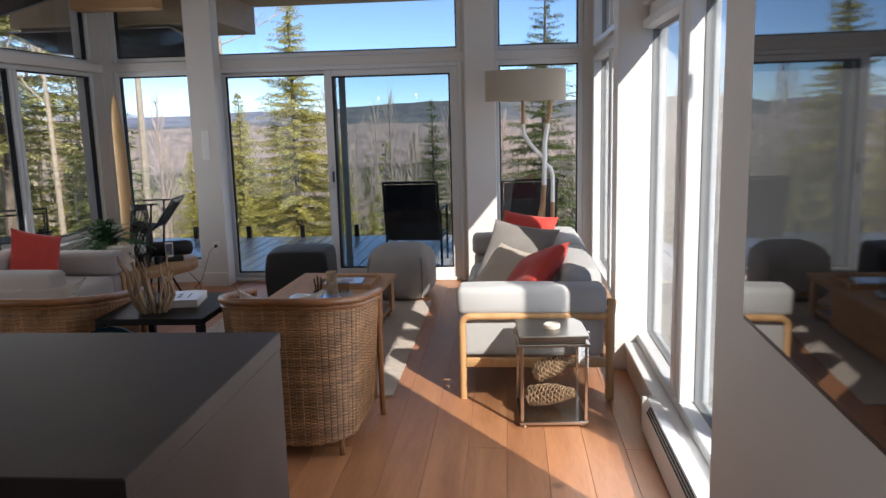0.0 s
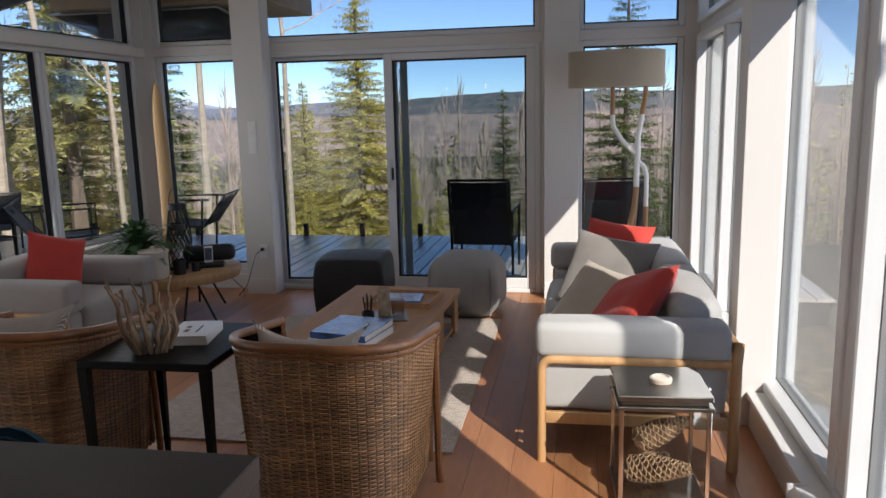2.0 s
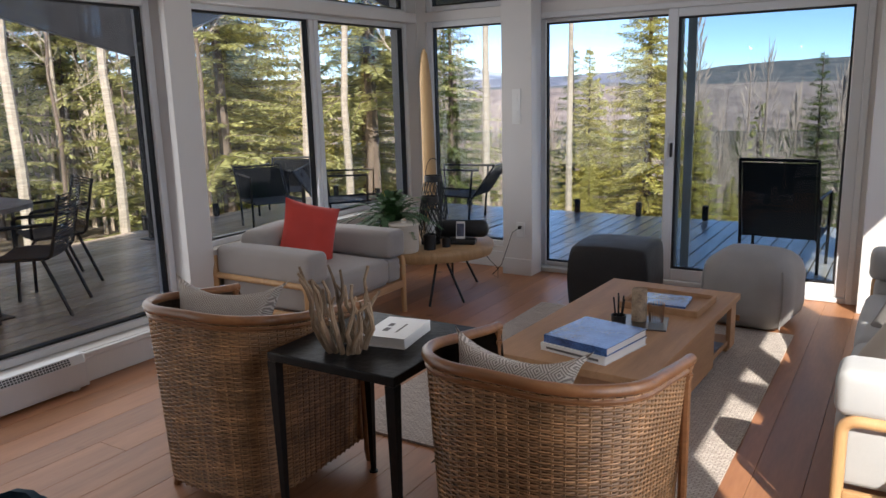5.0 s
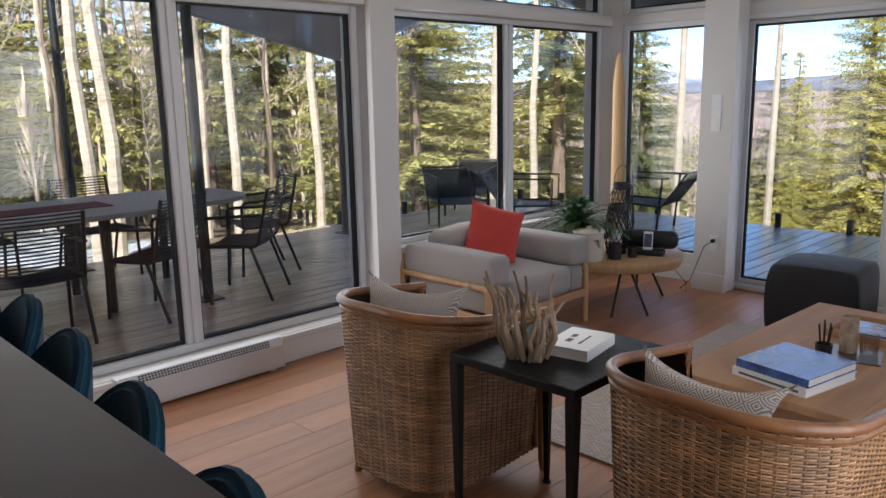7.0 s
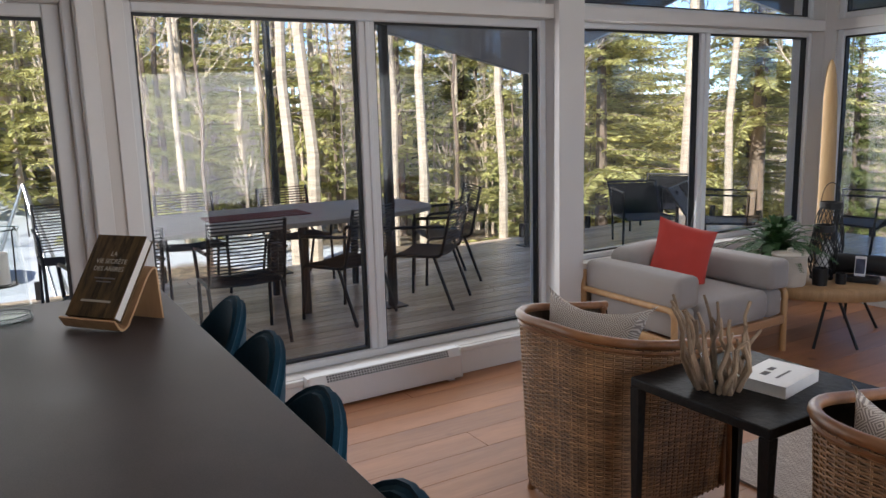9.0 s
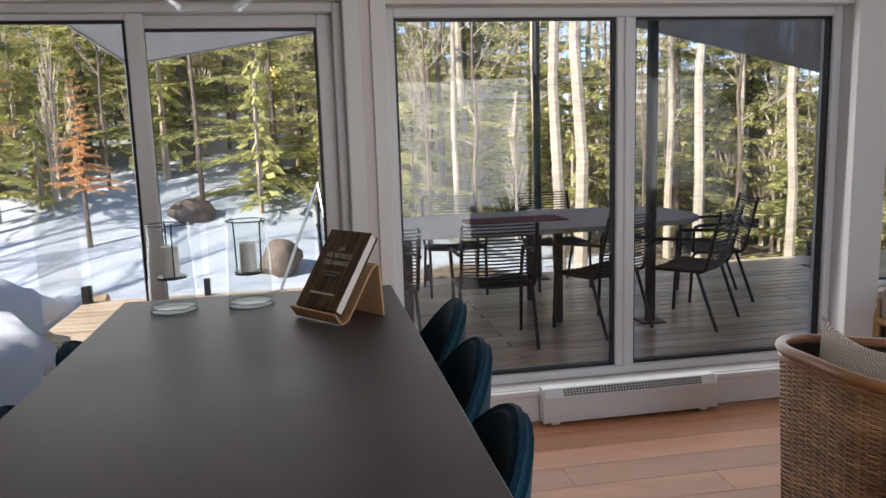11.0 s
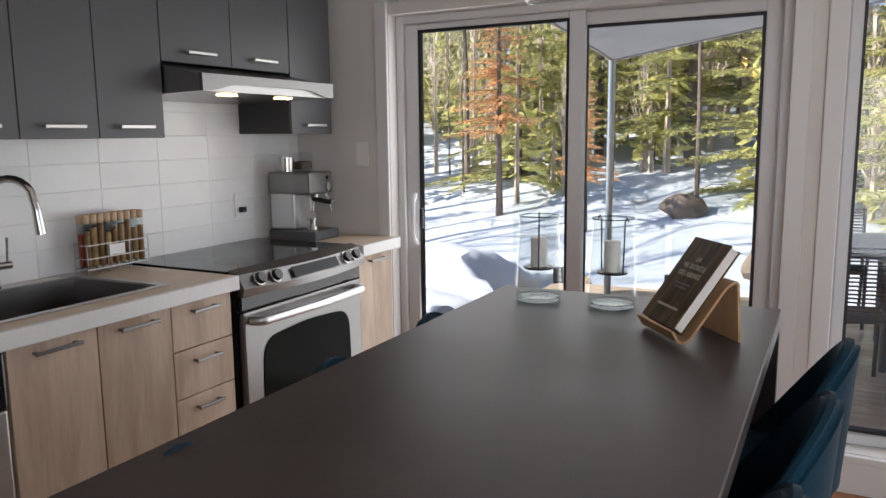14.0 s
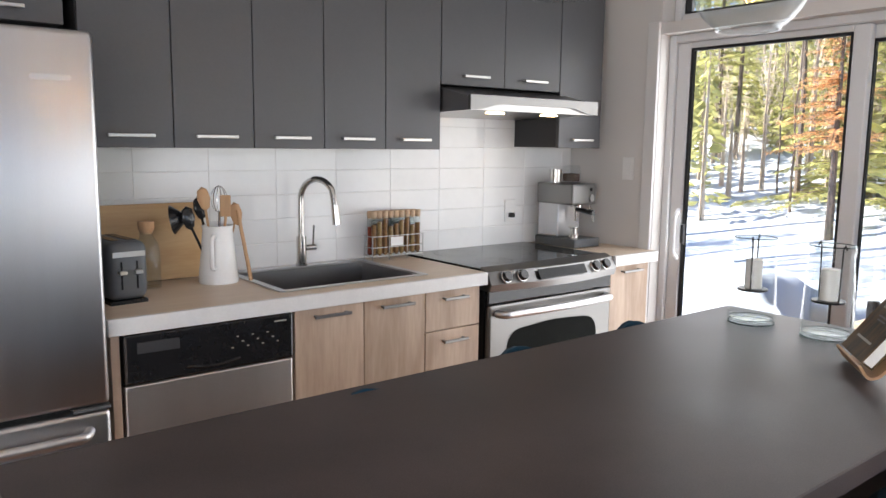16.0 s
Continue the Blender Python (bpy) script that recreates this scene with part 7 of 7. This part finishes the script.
for x, y, k, s in ((-5.1, 14.7, 0, 0.9), (-9.1, 13.7, 0, 1.1), (-8.3, 14.5, 2, 1.0), (-10.4, 14.3, 1, 1.0), (-13.2, 9.2, 2, 1.2), (-14.8, 11.6, 0, 1.1), (-17.5, 9.4, 1, 1.0),
                   (-15.5, 7.4, 0, 1.0), (-18.5, 4.0, 2, 1.1), (-13.8, 5.4, 2, 1.0), (-19.6, 7.2, 1, 1.0), (-11.9, 15.9, 2, 1.0), (-16.6, 3.2, 2, 0.9)):
    plant("birch_tree", BIRCHES[k], x, y, (x * 97 + y * 31) % 360, s * 0.8, BIL, "tree", "birch trees")
# woods to the east, seen in and through the sunny glass
rng = random.Random(53)
for i in range(22):
    x, y = rng.uniform(7, 20), rng.uniform(4.5, 22)
    if i % 3:
        plant("woodland_tree", BARE[i % 3], x, y, rng.uniform(0, 360), rng.uniform(0.6, 1.0), BAL, "tree", "woodland trees")
    else:
        plant("spruce_tree", SPRUCE[i % 2], x, y, rng.uniform(0, 360), rng.uniform(0.7, 1.1), SPL, "tree", "spruce trees")
# thin bare growth at the wood's edge
rng = random.Random(31)
for i in range(34):
    y = rng.uniform(3.2, 14) if i < 22 else rng.uniform(-6, 3)
    x = rng.uniform(-19, -11.2) if i < 22 else rng.uniform(-21, -15.2)
    plant("woodland_tree", BARE[i % 3], x, y, rng.uniform(0, 360), rng.uniform(0.35, 0.75), BAL, "tree", "woodland trees")
# firs out to the south throw longer shade
for x, y, k, s in ((-9.8, -10.5, 0, 0.9), (-12.6, -12.0, 1, 1.0), (-7.0, -12.5, 2, 1.0)):
    plant("fir_tree", SPRUCE[k], x, y, (x * 61 + y * 43) % 360, s, SPL, "tree", "spruce trees")
# bare trees to the south, which dapple the snow
for x, y, k, s in ((-9.0, -8.5, 0, 1.0), (-11.5, -7.0, 1, 1.1), (-7.5, -11.0, 2, 0.9), (-13.0, -9.5, 0, 1.0), (-5.6, -9.0, 1, 1.1), (-10.2, -7.6, 2, 0.9), (-8.2, -7.4, 0, 0.8), (-12.2, -8.4, 2, 1.0), (-6.6, -7.6, 2, 0.9)):
    plant("woodland_tree", BARE[k], x, y, (x * 61 + y * 43) % 360, s, BAL, "tree", "woodland trees")


def far_wood(name, x0, x1, y0, y1, count, hmin, hmax, seed, label, firs=0.45, twig=None, tufts=60):
    """Many thin trunks with twig strokes and needle tufts, in one mesh."""
    r = random.Random(seed)
    v, f, mi = [], [], []
    for _ in range(count):
        x, y = r.uniform(x0, x1), r.uniform(y0, y1)
        z, h = height(x, y), r.uniform(hmin, hmax)
        conif = r.random() < firs
        w = 0.05 + 0.05 * r.random()
        for k in range(2):
            dx, dy = (w, 0) if k else (0, w)
            i = len(v)
            v += [(x - dx, y - dy, z - 0.3), (x + dx, y + dy, z - 0.3), (x + dx * 0.2, y + dy * 0.2, z + h), (x - dx * 0.2, y - dy * 0.2, z + h)]
            f.append((i, i + 1, i + 2, i + 3))
            mi.append(1)
        for k in range(110 if conif else tufts):
            t = r.uniform(0.12, 1.0) if conif else r.uniform(0.3, 1.0)
            rr = (0.13 * h * (1 - t) + 0.15) if conif else 0.13 * h * (1.15 - t)
            a = r.uniform(0, 6.283)
            p = Vector((x + rr * math.cos(a) * r.uniform(0.1, 0.6), y + rr * math.sin(a) * r.uniform(0.1, 0.6), z + h * t))
            e = p + Vector((rr * math.cos(a), rr * math.sin(a), r.uniform(-0.3, 0.15) if conif else r.uniform(0.1, 0.9))) * (0.8 if conif else 1.1)
            u = (e - p).orthogonal().normalized() * ((0.05 + 0.04 * r.random()) if conif else 0.013)
            q = p.lerp(e, 0.5)
            i = len(v)
            v += [tuple(p), tuple(q + u), tuple(e), tuple(q - u)]
            f.append((i, i + 1, i + 2, i + 3))
            mi.append(0 if conif else 1)
    me = bpy.data.meshes.new(name)
    me.from_pydata(v, [], f)
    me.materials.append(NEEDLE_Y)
    me.materials.append(twig or TWIG)
    me.polygons.foreach_set("material_index", mi)
    return tagged(new(name, me), label, "woods", kind="stuff")


far_wood("far_woods_west", -60, -24, -40, 50, 1000, 7, 13, 5, "dense mixed spring woods behind the house", 0.42, None, 110)
MAUVE = mat("mauve_brown_twigs", (0.46, 0.36, 0.30), 0.9, var=0.3, scale=0.15, bump=0)
far_wood("far_woods_north", -55, 40, 24, 95, 1900, 2.6, 6.0, 6, "bare mixed woods on the falling slope", 0.16, MAUVE, 110)
far_wood("far_woods_east", 9, 42, 3, 45, 380, 5, 10, 12, "bare mixed woods east of the house", 0.45, None, 80)
far_wood("undergrowth", -30, -15, -12, 28, 420, 1.2, 4.0, 8, "tangled undergrowth and young firs")

# ---- deck ----
DZ = -0.05
dk = setting("deck", box(-7.6, -3.94, 0.62, 11.1, DZ - 0.22, DZ - 0.028), CARCASS, "weathered grey wooden deck", "deck")
dk2 = setting("deck_north", box(-3.939, 1.9, 8.10, 11.1, DZ - 0.22, DZ - 0.028), CARCASS, "weathered grey wooden deck, partly wet", "deck")
BW = 0.14
shared = {}


def plank(parent, L, along, x, y, m, th=0.028, w=BW, g=0.0042):
    key = (round(L, 3), along, m.name, w)
    if key not in shared:
        bm = box(-L / 2 + g, L / 2 - g, -w / 2 + g, w / 2 - g, -th, 0, 0.003 if g > 0.002 else 0.001, 1) if along == "x" else box(-w / 2 + g, w / 2 - g, -L / 2 + g, L / 2 - g, -th, 0, 0.003 if g > 0.002 else 0.001, 1)
        shared[key] = mesh_of("board", bm, m)
    o = new("board", shared[key])
    o.parent = parent
    o.location = (x, y, 0)
    return o


i = 0
x = -7.6 + BW / 2
while x < -3.97:
    y = 0.62
    for L in ((3.4, 4.2, 2.88) if i % 2 else (2.2, 3.8, 4.48)):
        o = plank(dk, L, "y", x, y + L / 2, DECK)
        o.location.z = DZ
        y += L
    x += BW
    i += 1
x, i = -3.939 + BW / 2, 0
while x < 1.88:
    y = 8.10
    for L in ((1.2, 1.80) if i % 2 else (2.1, 0.90)):
        o = plank(dk2, L, "y", x, y + L / 2, DECK_WET)
        o.location.z = DZ
        y += L
    x += BW
    i += 1


def glass_rail(axis, c, a0, a1, step):
    n = int((a1 - a0) / step)
    for i in range(n):
        p = a0 + i * step
        g = thing("glass_railing_panel", "clear glass railing panel on black clamps", "railing", "glass railing panels")
        q = box(0.03, step - 0.03, -0.005, 0.005, DZ + 0.07, DZ + 0.98) if axis == "x" else box(-0.005, 0.005, 0.03, step - 0.03, DZ + 0.07, DZ + 0.98)
        o = part("glass", q, CLEAR, g)
        o.visible_shadow = False
        for f in (0.0,):
            cl = box(-0.028, 0.028, -0.028, 0.028, DZ, DZ + 0.16, 0.005) if axis == "x" else box(-0.028, 0.028, -0.028, 0.028, DZ, DZ + 0.16, 0.005)
            part("clamp", cl, BLACKPAINT, g)
        g.matrix_basis = pose(p, c, 0) if axis == "x" else pose(c, p, 0)


glass_rail("x", 11.04, -7.2, 1.7, 0.745)
glass_rail("y", -7.54, 0.68, 11.0, 1.05)
glass_rail("x", 0.66, -7.5, -6.33, 1.16)


# ---- snow bank at the end of the deck ----
SNOW = mat("lying_snow", (0.56, 0.59, 0.64), 0.85, var=0.05, scale=4, bump=0.4, fine=14)
bm = bm_new()
g = []
for i in range(47):
    col = []
    for j in range(45):
        x = -8.9 + 4.97 * i / 46
        rim = 0.60 + 0.66 * max(0.0, min(1.0, (x + 6.5) / 0.7))
        y = -4.0 + (4.0 + rim) * j / 44
        e = min(1.0, (rim - y) / 0.5, (x + 8.9) / 1.6, (y + 4.0) / 1.0)
        top = 0.22 + 0.20 * noise.noise(Vector((x * 0.8, y * 0.8, 4))) + 0.09 * noise.noise(Vector((x * 2.6, y * 2.6, 9))) + 0.03 * noise.noise(Vector((x * 7, y * 7, 2)))
        col.append(bm.verts.new((x, y, -0.8 + (top + 0.8) * max(0.0, e) ** 0.40)))
    g.append(col)
for p, q in zip(g, g[1:]):
    for j in range(44):
        bm.faces.new((p[j], q[j], q[j + 1], p[j + 1]))
setting("snow_bank", bm, SNOW, "lumpy snow bank piled against the end of the deck", "snow", True)


# ---- deck furniture ----
STRAP = mat("black_strap", (0.018, 0.018, 0.02), 0.6, var=0.15)
TABLETOP = wood("grey_teak_top", (0.20, 0.18, 0.165), (0.34, 0.31, 0.285), "Y", 0.5, 8, 0, 0.08)
MESHBLACK = mat("black_sling_mesh", (0.040, 0.043, 0.048), 0.7, var=0.2, scale=60)
ta = thing("patio_table", "long grey wooden patio table with rounded ends", "table", at=pose(-6.03, 4.35, DZ))
bm = bm_new()
n = 48
out = []
for k in range(n):
    t = 2 * math.pi * k / n
    c, s = math.cos(t), math.sin(t)
    out.append((0.62 * math.copysign(abs(c) ** 0.55, c), 1.42 * math.copysign(abs(s) ** 0.75, s)))
a = [bm.verts.new((x, y, 0.715)) for x, y in out]
b = [bm.verts.new((x, y, 0.75)) for x, y in out]
bm.faces.new(a[::-1])
bm.faces.new(b)
for k in range(n):
    bm.faces.new((a[k], a[(k + 1) % n], b[(k + 1) % n], b[k]))
part("tabletop", bm, TABLETOP, ta)
for x in (-0.38, 0.38):
    for y in (-0.95, 0.2, 0.95):
        part("leg", tube(bm_new(), [(x, y, 0.0), (x * 0.95, y, 0.715)], [0.03, 0.04], 10), BLACKPAINT, ta)
RUN = mat("dark_red_table_runner", (0.12, 0.02, 0.02), 0.9, var=0.2)
tagged(part("table_runner", box(-6.2, -5.85, 3.9, 4.7, DZ + 0.751, DZ + 0.757), RUN), "dark red woven runner on the patio table", "runner")


def strap_chair(at):
    c = thing("patio_chair", "black steel patio chair with strung back", "chair", "patio chairs round the table", at)
    for s in (-1, 1):
        bm = bm_new()
        tube(bm, arc([(s * 0.25, -0.22, 0.0), (s * 0.25, -0.20, 0.42), (s * 0.25, 0.20, 0.42), (s * 0.25, 0.30, 0.86)], 0.05), 0.013, 8)
        tube(bm, [(s * 0.25, 0.14, 0.42), (s * 0.25, 0.29, 0.0)], 0.013, 8)
        tube(bm, arc([(s * 0.25, -0.20, 0.42), (s * 0.265, -0.20, 0.64), (s * 0.265, 0.24, 0.66)], 0.05), 0.013, 8)
        part("side_frame", bm, BLACKPAINT, c, "", True)
    for i in range(17):
        f = i / 16
        part("back_strap", tube(bm_new(), [(-0.25, 0.215 + 0.085 * f, 0.47 + 0.38 * f), (0, 0.235 + 0.085 * f, 0.47 + 0.38 * f), (0.25, 0.215 + 0.085 * f, 0.47 + 0.38 * f)], 0.0055, 5), STRAP, c)
    bm = bm_new()
    for i in range(26):
        y = -0.19 + 0.38 * i / 25
        tube(bm, [(-0.25, y, 0.425), (0, y, 0.412), (0.25, y, 0.425)], 0.006, 5)
    part("seat", bm, STRAP, c, "strung black seat")
    return c


ch = strap_chair(pose(-5.28, 3.94, DZ, 0, 0, -93))
for x, y, rz in ((-5.28, 3.12, -84), (-5.42, 4.78, -62), (-6.95, 3.05, 92), (-6.95, 4.0, 88), (-6.92, 4.95, 95), (-5.42, 5.50, -48), (-6.1, 6.05, -16)):
    copy_thing(ch, pose(x, y, DZ, 0, 0, rz))


def sling_chair(name, at, back=0.62, rec=18, seat=0.38, length=0.55, label="black mesh sling deck chair", group="deck chairs"):
    c = thing(name, label, "chair", group, at)
    r = radians(rec)
    by, bz = 0.25 + back * math.sin(r), seat + back * math.cos(r)
    for s in (-1, 1):
        bm = bm_new()
        tube(bm, [(s * 0.28, 0.25 - length, seat), (s * 0.28, 0.25, seat - 0.03), (s * 0.28, by, bz)], 0.013, 8)
        tube(bm, [(s * 0.29, 0.25 - length + 0.06, 0), (s * 0.29, 0.25 - length + 0.04, 0.60), (s * 0.29, 0.33, 0.60)], 0.013, 8)
        tube(bm, [(s * 0.29, 0.20, 0.0), (s * 0.29, 0.25, 0.60)], 0.013, 8)
        part("side_frame", bm, BLACKPAINT, c)
    part("top_bar", tube(bm_new(), [(-0.28, by, bz), (0.28, by, bz)], 0.013, 8), BLACKPAINT, c)
    bm = bm_new()
    n = 6
    rows = []
    for i in range(n + 1):
        f = i / n
        rows.append([bm.verts.new((x, 0.25 + (by - 0.25) * f, seat - 0.03 + (bz - 0.02 - seat + 0.03) * f)) for x in (-0.265, 0.265)])
    for p, q in zip(rows, rows[1:]):
        bm.faces.new((p[0], p[1], q[1], q[0]))
    bmesh.ops.solidify(bm, geom=bm.faces, thickness=0.006)
    part("back_sling", bm, MESHBLACK, c)
    part("seat_sling", box(-0.265, 0.265, 0.25 - length + 0.01, 0.245, seat - 0.025, seat - 0.018), MESHBLACK, c)
    return c


sling_chair("deck_chair", pose(-0.93, 9.12, DZ, 0, 0, 177), 0.60, 12, 0.31)
sling_chair("deck_chair", pose(0.22, 9.15, DZ, 0, 0, 188), 0.60, 12, 0.31)
lc = sling_chair("deck_chair", pose(-6.35, 8.85, DZ, 0, 0, 60), 0.42, 38, 0.32, 0.6, "dark grey mesh lounge chair on the deck")
copy_thing(lc, pose(-5.55, 9.2, DZ, 0, 0, 120))
copy_thing(lc, pose(-4.55, 10.1, DZ, 0, 0, -80))
copy_thing(lc, pose(-6.9, 9.7, DZ, 0, 0, 30))

# ---- shade sails and posts ----
SAIL = leafy("dark_grey_sail_cloth", (0.17, 0.165, 0.165), 0.0)
SAIL_L = mat("pale_grey_awning_cloth", (0.50, 0.50, 0.50), 0.85, var=0.08, scale=4, bump=0.2)


def sail(name, corners, m, label, sag=0.10):
    c = [Vector(p) for p in corners]
    n = 14
    bm = bm_new()
    rows = []
    for i in range(n + 1):
        u = i / n
        row = []
        for j in range(n + 1):
            v = j / n
            p = c[0] * (1 - u) * (1 - v) + c[1] * u * (1 - v) + c[2] * u * v + c[3] * (1 - u) * v
            row.append(bm.verts.new(p - Vector((0, 0, sag * 4 * u * (1 - u) * v * (1 - v)))))
        rows.append(row)
    for p, q in zip(rows, rows[1:]):
        for j in range(n):
            bm.faces.new((p[j], p[j + 1], q[j + 1], q[j]))
    bmesh.ops.solidify(bm, geom=bm.faces, thickness=0.004)
    t = thing(name, label, "awning")
    part("cloth", bm, m, t, "", True)
    for a, b in zip(c, c[1:] + c[:1]):
        part("edge_rail", tube(bm_new(), [a, b], 0.012, 8), HANDLE, t)
    return t


sail("shade_sail", [(-7.0, 7.70, 1.86), (-7.0, 4.6, 2.58), (-3.98, 4.6, 2.80), (-3.98, 8.1, 2.72)], SAIL, "dark grey shade sail over the deck")
sail("shade_sail", [(-5.2, 9.7, 2.35), (-3.0, 9.9, 2.12), (-3.1, 8.2, 2.40), (-4.7, 8.2, 2.40)], SAIL, "small dark grey shade sail under the eave")
sail("awning", [(-6.8, 1.36, 2.02), (-6.8, 4.2, 2.48), (-3.98, 3.0, 2.80), (-3.98, 0.5, 2.80)], SAIL_L, "pale grey awning over the kitchen door", 0.02)
for x, y, z1, r, lab in ((-7.0, 7.70, 1.86, 0.035, "thin black post holding the shade sail"), (-5.46, 5.20, 2.45, 0.04, "black parasol mast standing on the deck"), (-6.8, 1.36, 2.02, 0.03, "grey steel post holding the awning"), (-7.3, 4.9, 2.6, 0.035, "thin black post at the deck's edge")):
    p = thing("awning_post", lab, "post", "posts on the deck", pose(x, y, DZ))
    part("pole", tube(bm_new(), [(0, 0, 0.0), (0, 0, z1 - DZ)], r, 12), BLACKPAINT if y > 2 else HANDLE, p)
    part("base_plate", box(-0.09, 0.09, -0.09, 0.09, 0, 0.012, 0.003), BLACKPAINT, p)

# ---- roof and eaves ----
setting("roof", box(-4.7, -2.62, -2.5, 9.3, 2.935 + 0.15, 3.25), SIDING, "dark flat roof", "roof")
setting("roof_2", box(-2.618, 1.45, -2.5, 9.3, 2.935 + 0.15, 3.30), SIDING, "dark flat roof", "roof")
setting("eave_soffit", box(-4.6, -2.62, 8.08, 9.25, 2.42, 3.08), SOFFIT, "cream wooden soffit under the eave", "eave")
setting("eave_soffit_2", box(-2.615, 1.45, 8.08, 9.25, 2.70, 3.08), SOFFIT, "cream wooden soffit under the eave", "eave")
setting("eave_soffit_3", box(1.07, 1.45, -2.4, 8.07, 2.80, 3.08), SOFFIT, "cream wooden soffit under the east eave", "eave")

# unseen post, added to cast a shadow band across the sofa arm
unseen_post = thing("porch_post", "unseen dark post added to shade the sofa", "post", at=pose(1.90, 2.59, 0))
part("shaft", box(-0.065, 0.065, -0.065, 0.065, height(1.9, 2.59) - 0.05, 3.0, 0.005), SIDING, unseen_post)
part("cap", box(-0.085, 0.085, -0.085, 0.085, 2.92, 3.02, 0.005), SIDING, unseen_post)
tp2 = thing("fire_tripod", "grey steel tripod standing in the snow", "tripod", at=pose(-10.5, 2.85, height(-10.5, 2.85)))
for q in range(3):
    a = radians(20 + 120 * q)
    part("leg", tube(bm_new(), [(0.75 * math.cos(a), 0.75 * math.sin(a), -0.1), (0, 0, 1.75)], 0.022, 8), HANDLE, tp2)
part("hook", tube(bm_new(), [(0, 0, 1.75), (0, 0, 1.2), (0.05, 0, 1.12), (0.08, 0, 1.2)], 0.008, 6), BLACKPAINT, tp2)

# ---- stones, stumps and logs on the snow ----
STONEM = mat("field_stone", (0.20, 0.19, 0.18), 0.85, var=0.3, scale=8, bump=0.5)


def rock(x, y, s, label, m, cat, flat=0.7):
    bm = bm_new()
    bmesh.ops.create_icosphere(bm, subdivisions=3, radius=s)
    for v in bm.verts:
        v.co *= 1 + 0.35 * noise.noise(v.co * (1.4 / s) + Vector((x, y, 0)))
        v.co.z *= flat
    o = part("boulder" if cat == "rock" else "tree_stump", bm, m, None, "", True)
    o.location = (x, y, height(x, y) + s * flat * 0.45)
    tagged(o, label, cat)


rock(-11.9, 2.25, 0.30, "brown split stump in the snow", BARKM, "stump", 1.1)
rock(-10.3, 2.7, 0.26, "grey field stone lying in the snow", STONEM, "rock")
rock(-10.6, 3.0, 0.2, "grey field stone lying in the snow", STONEM, "rock")
rock(-14.8, 0.6, 0.4, "brown root plate in the snow", BARKM, "stump")
LOG = wood("cut_log", (0.30, 0.20, 0.11), (0.48, 0.34, 0.2), "X", 0.8, 10)
lg = tube(bm_new(), [(0, -0.3, 0), (0, 0.3, 0)], 0.14, 14)
o = part("cut_log", lg, LOG, None, "", True)
o.location = (-11.2, -0.4, height(-11.2, -0.4) + 0.13)
tagged(o, "short cut log lying on the snow", "log")

# ---- floor planks ----
PW = 0.176
x, i = WX + PW / 2, 0
while x < EX + 0.05:
    y = -2.2
    w = min(PW, 2 * (EX + 0.019 - (x - PW / 2)) / 2)
    for L in ((2.9, 3.6, 3.65), (4.1, 3.2, 2.85), (1.7, 3.9, 4.55), (3.5, 2.4, 4.25))[i % 4]:
        o = plank(floor, L, "y", x, y + L / 2, FLOOR, 0.012, PW, 0.0006)
        y += L
    x += PW
    i += 1
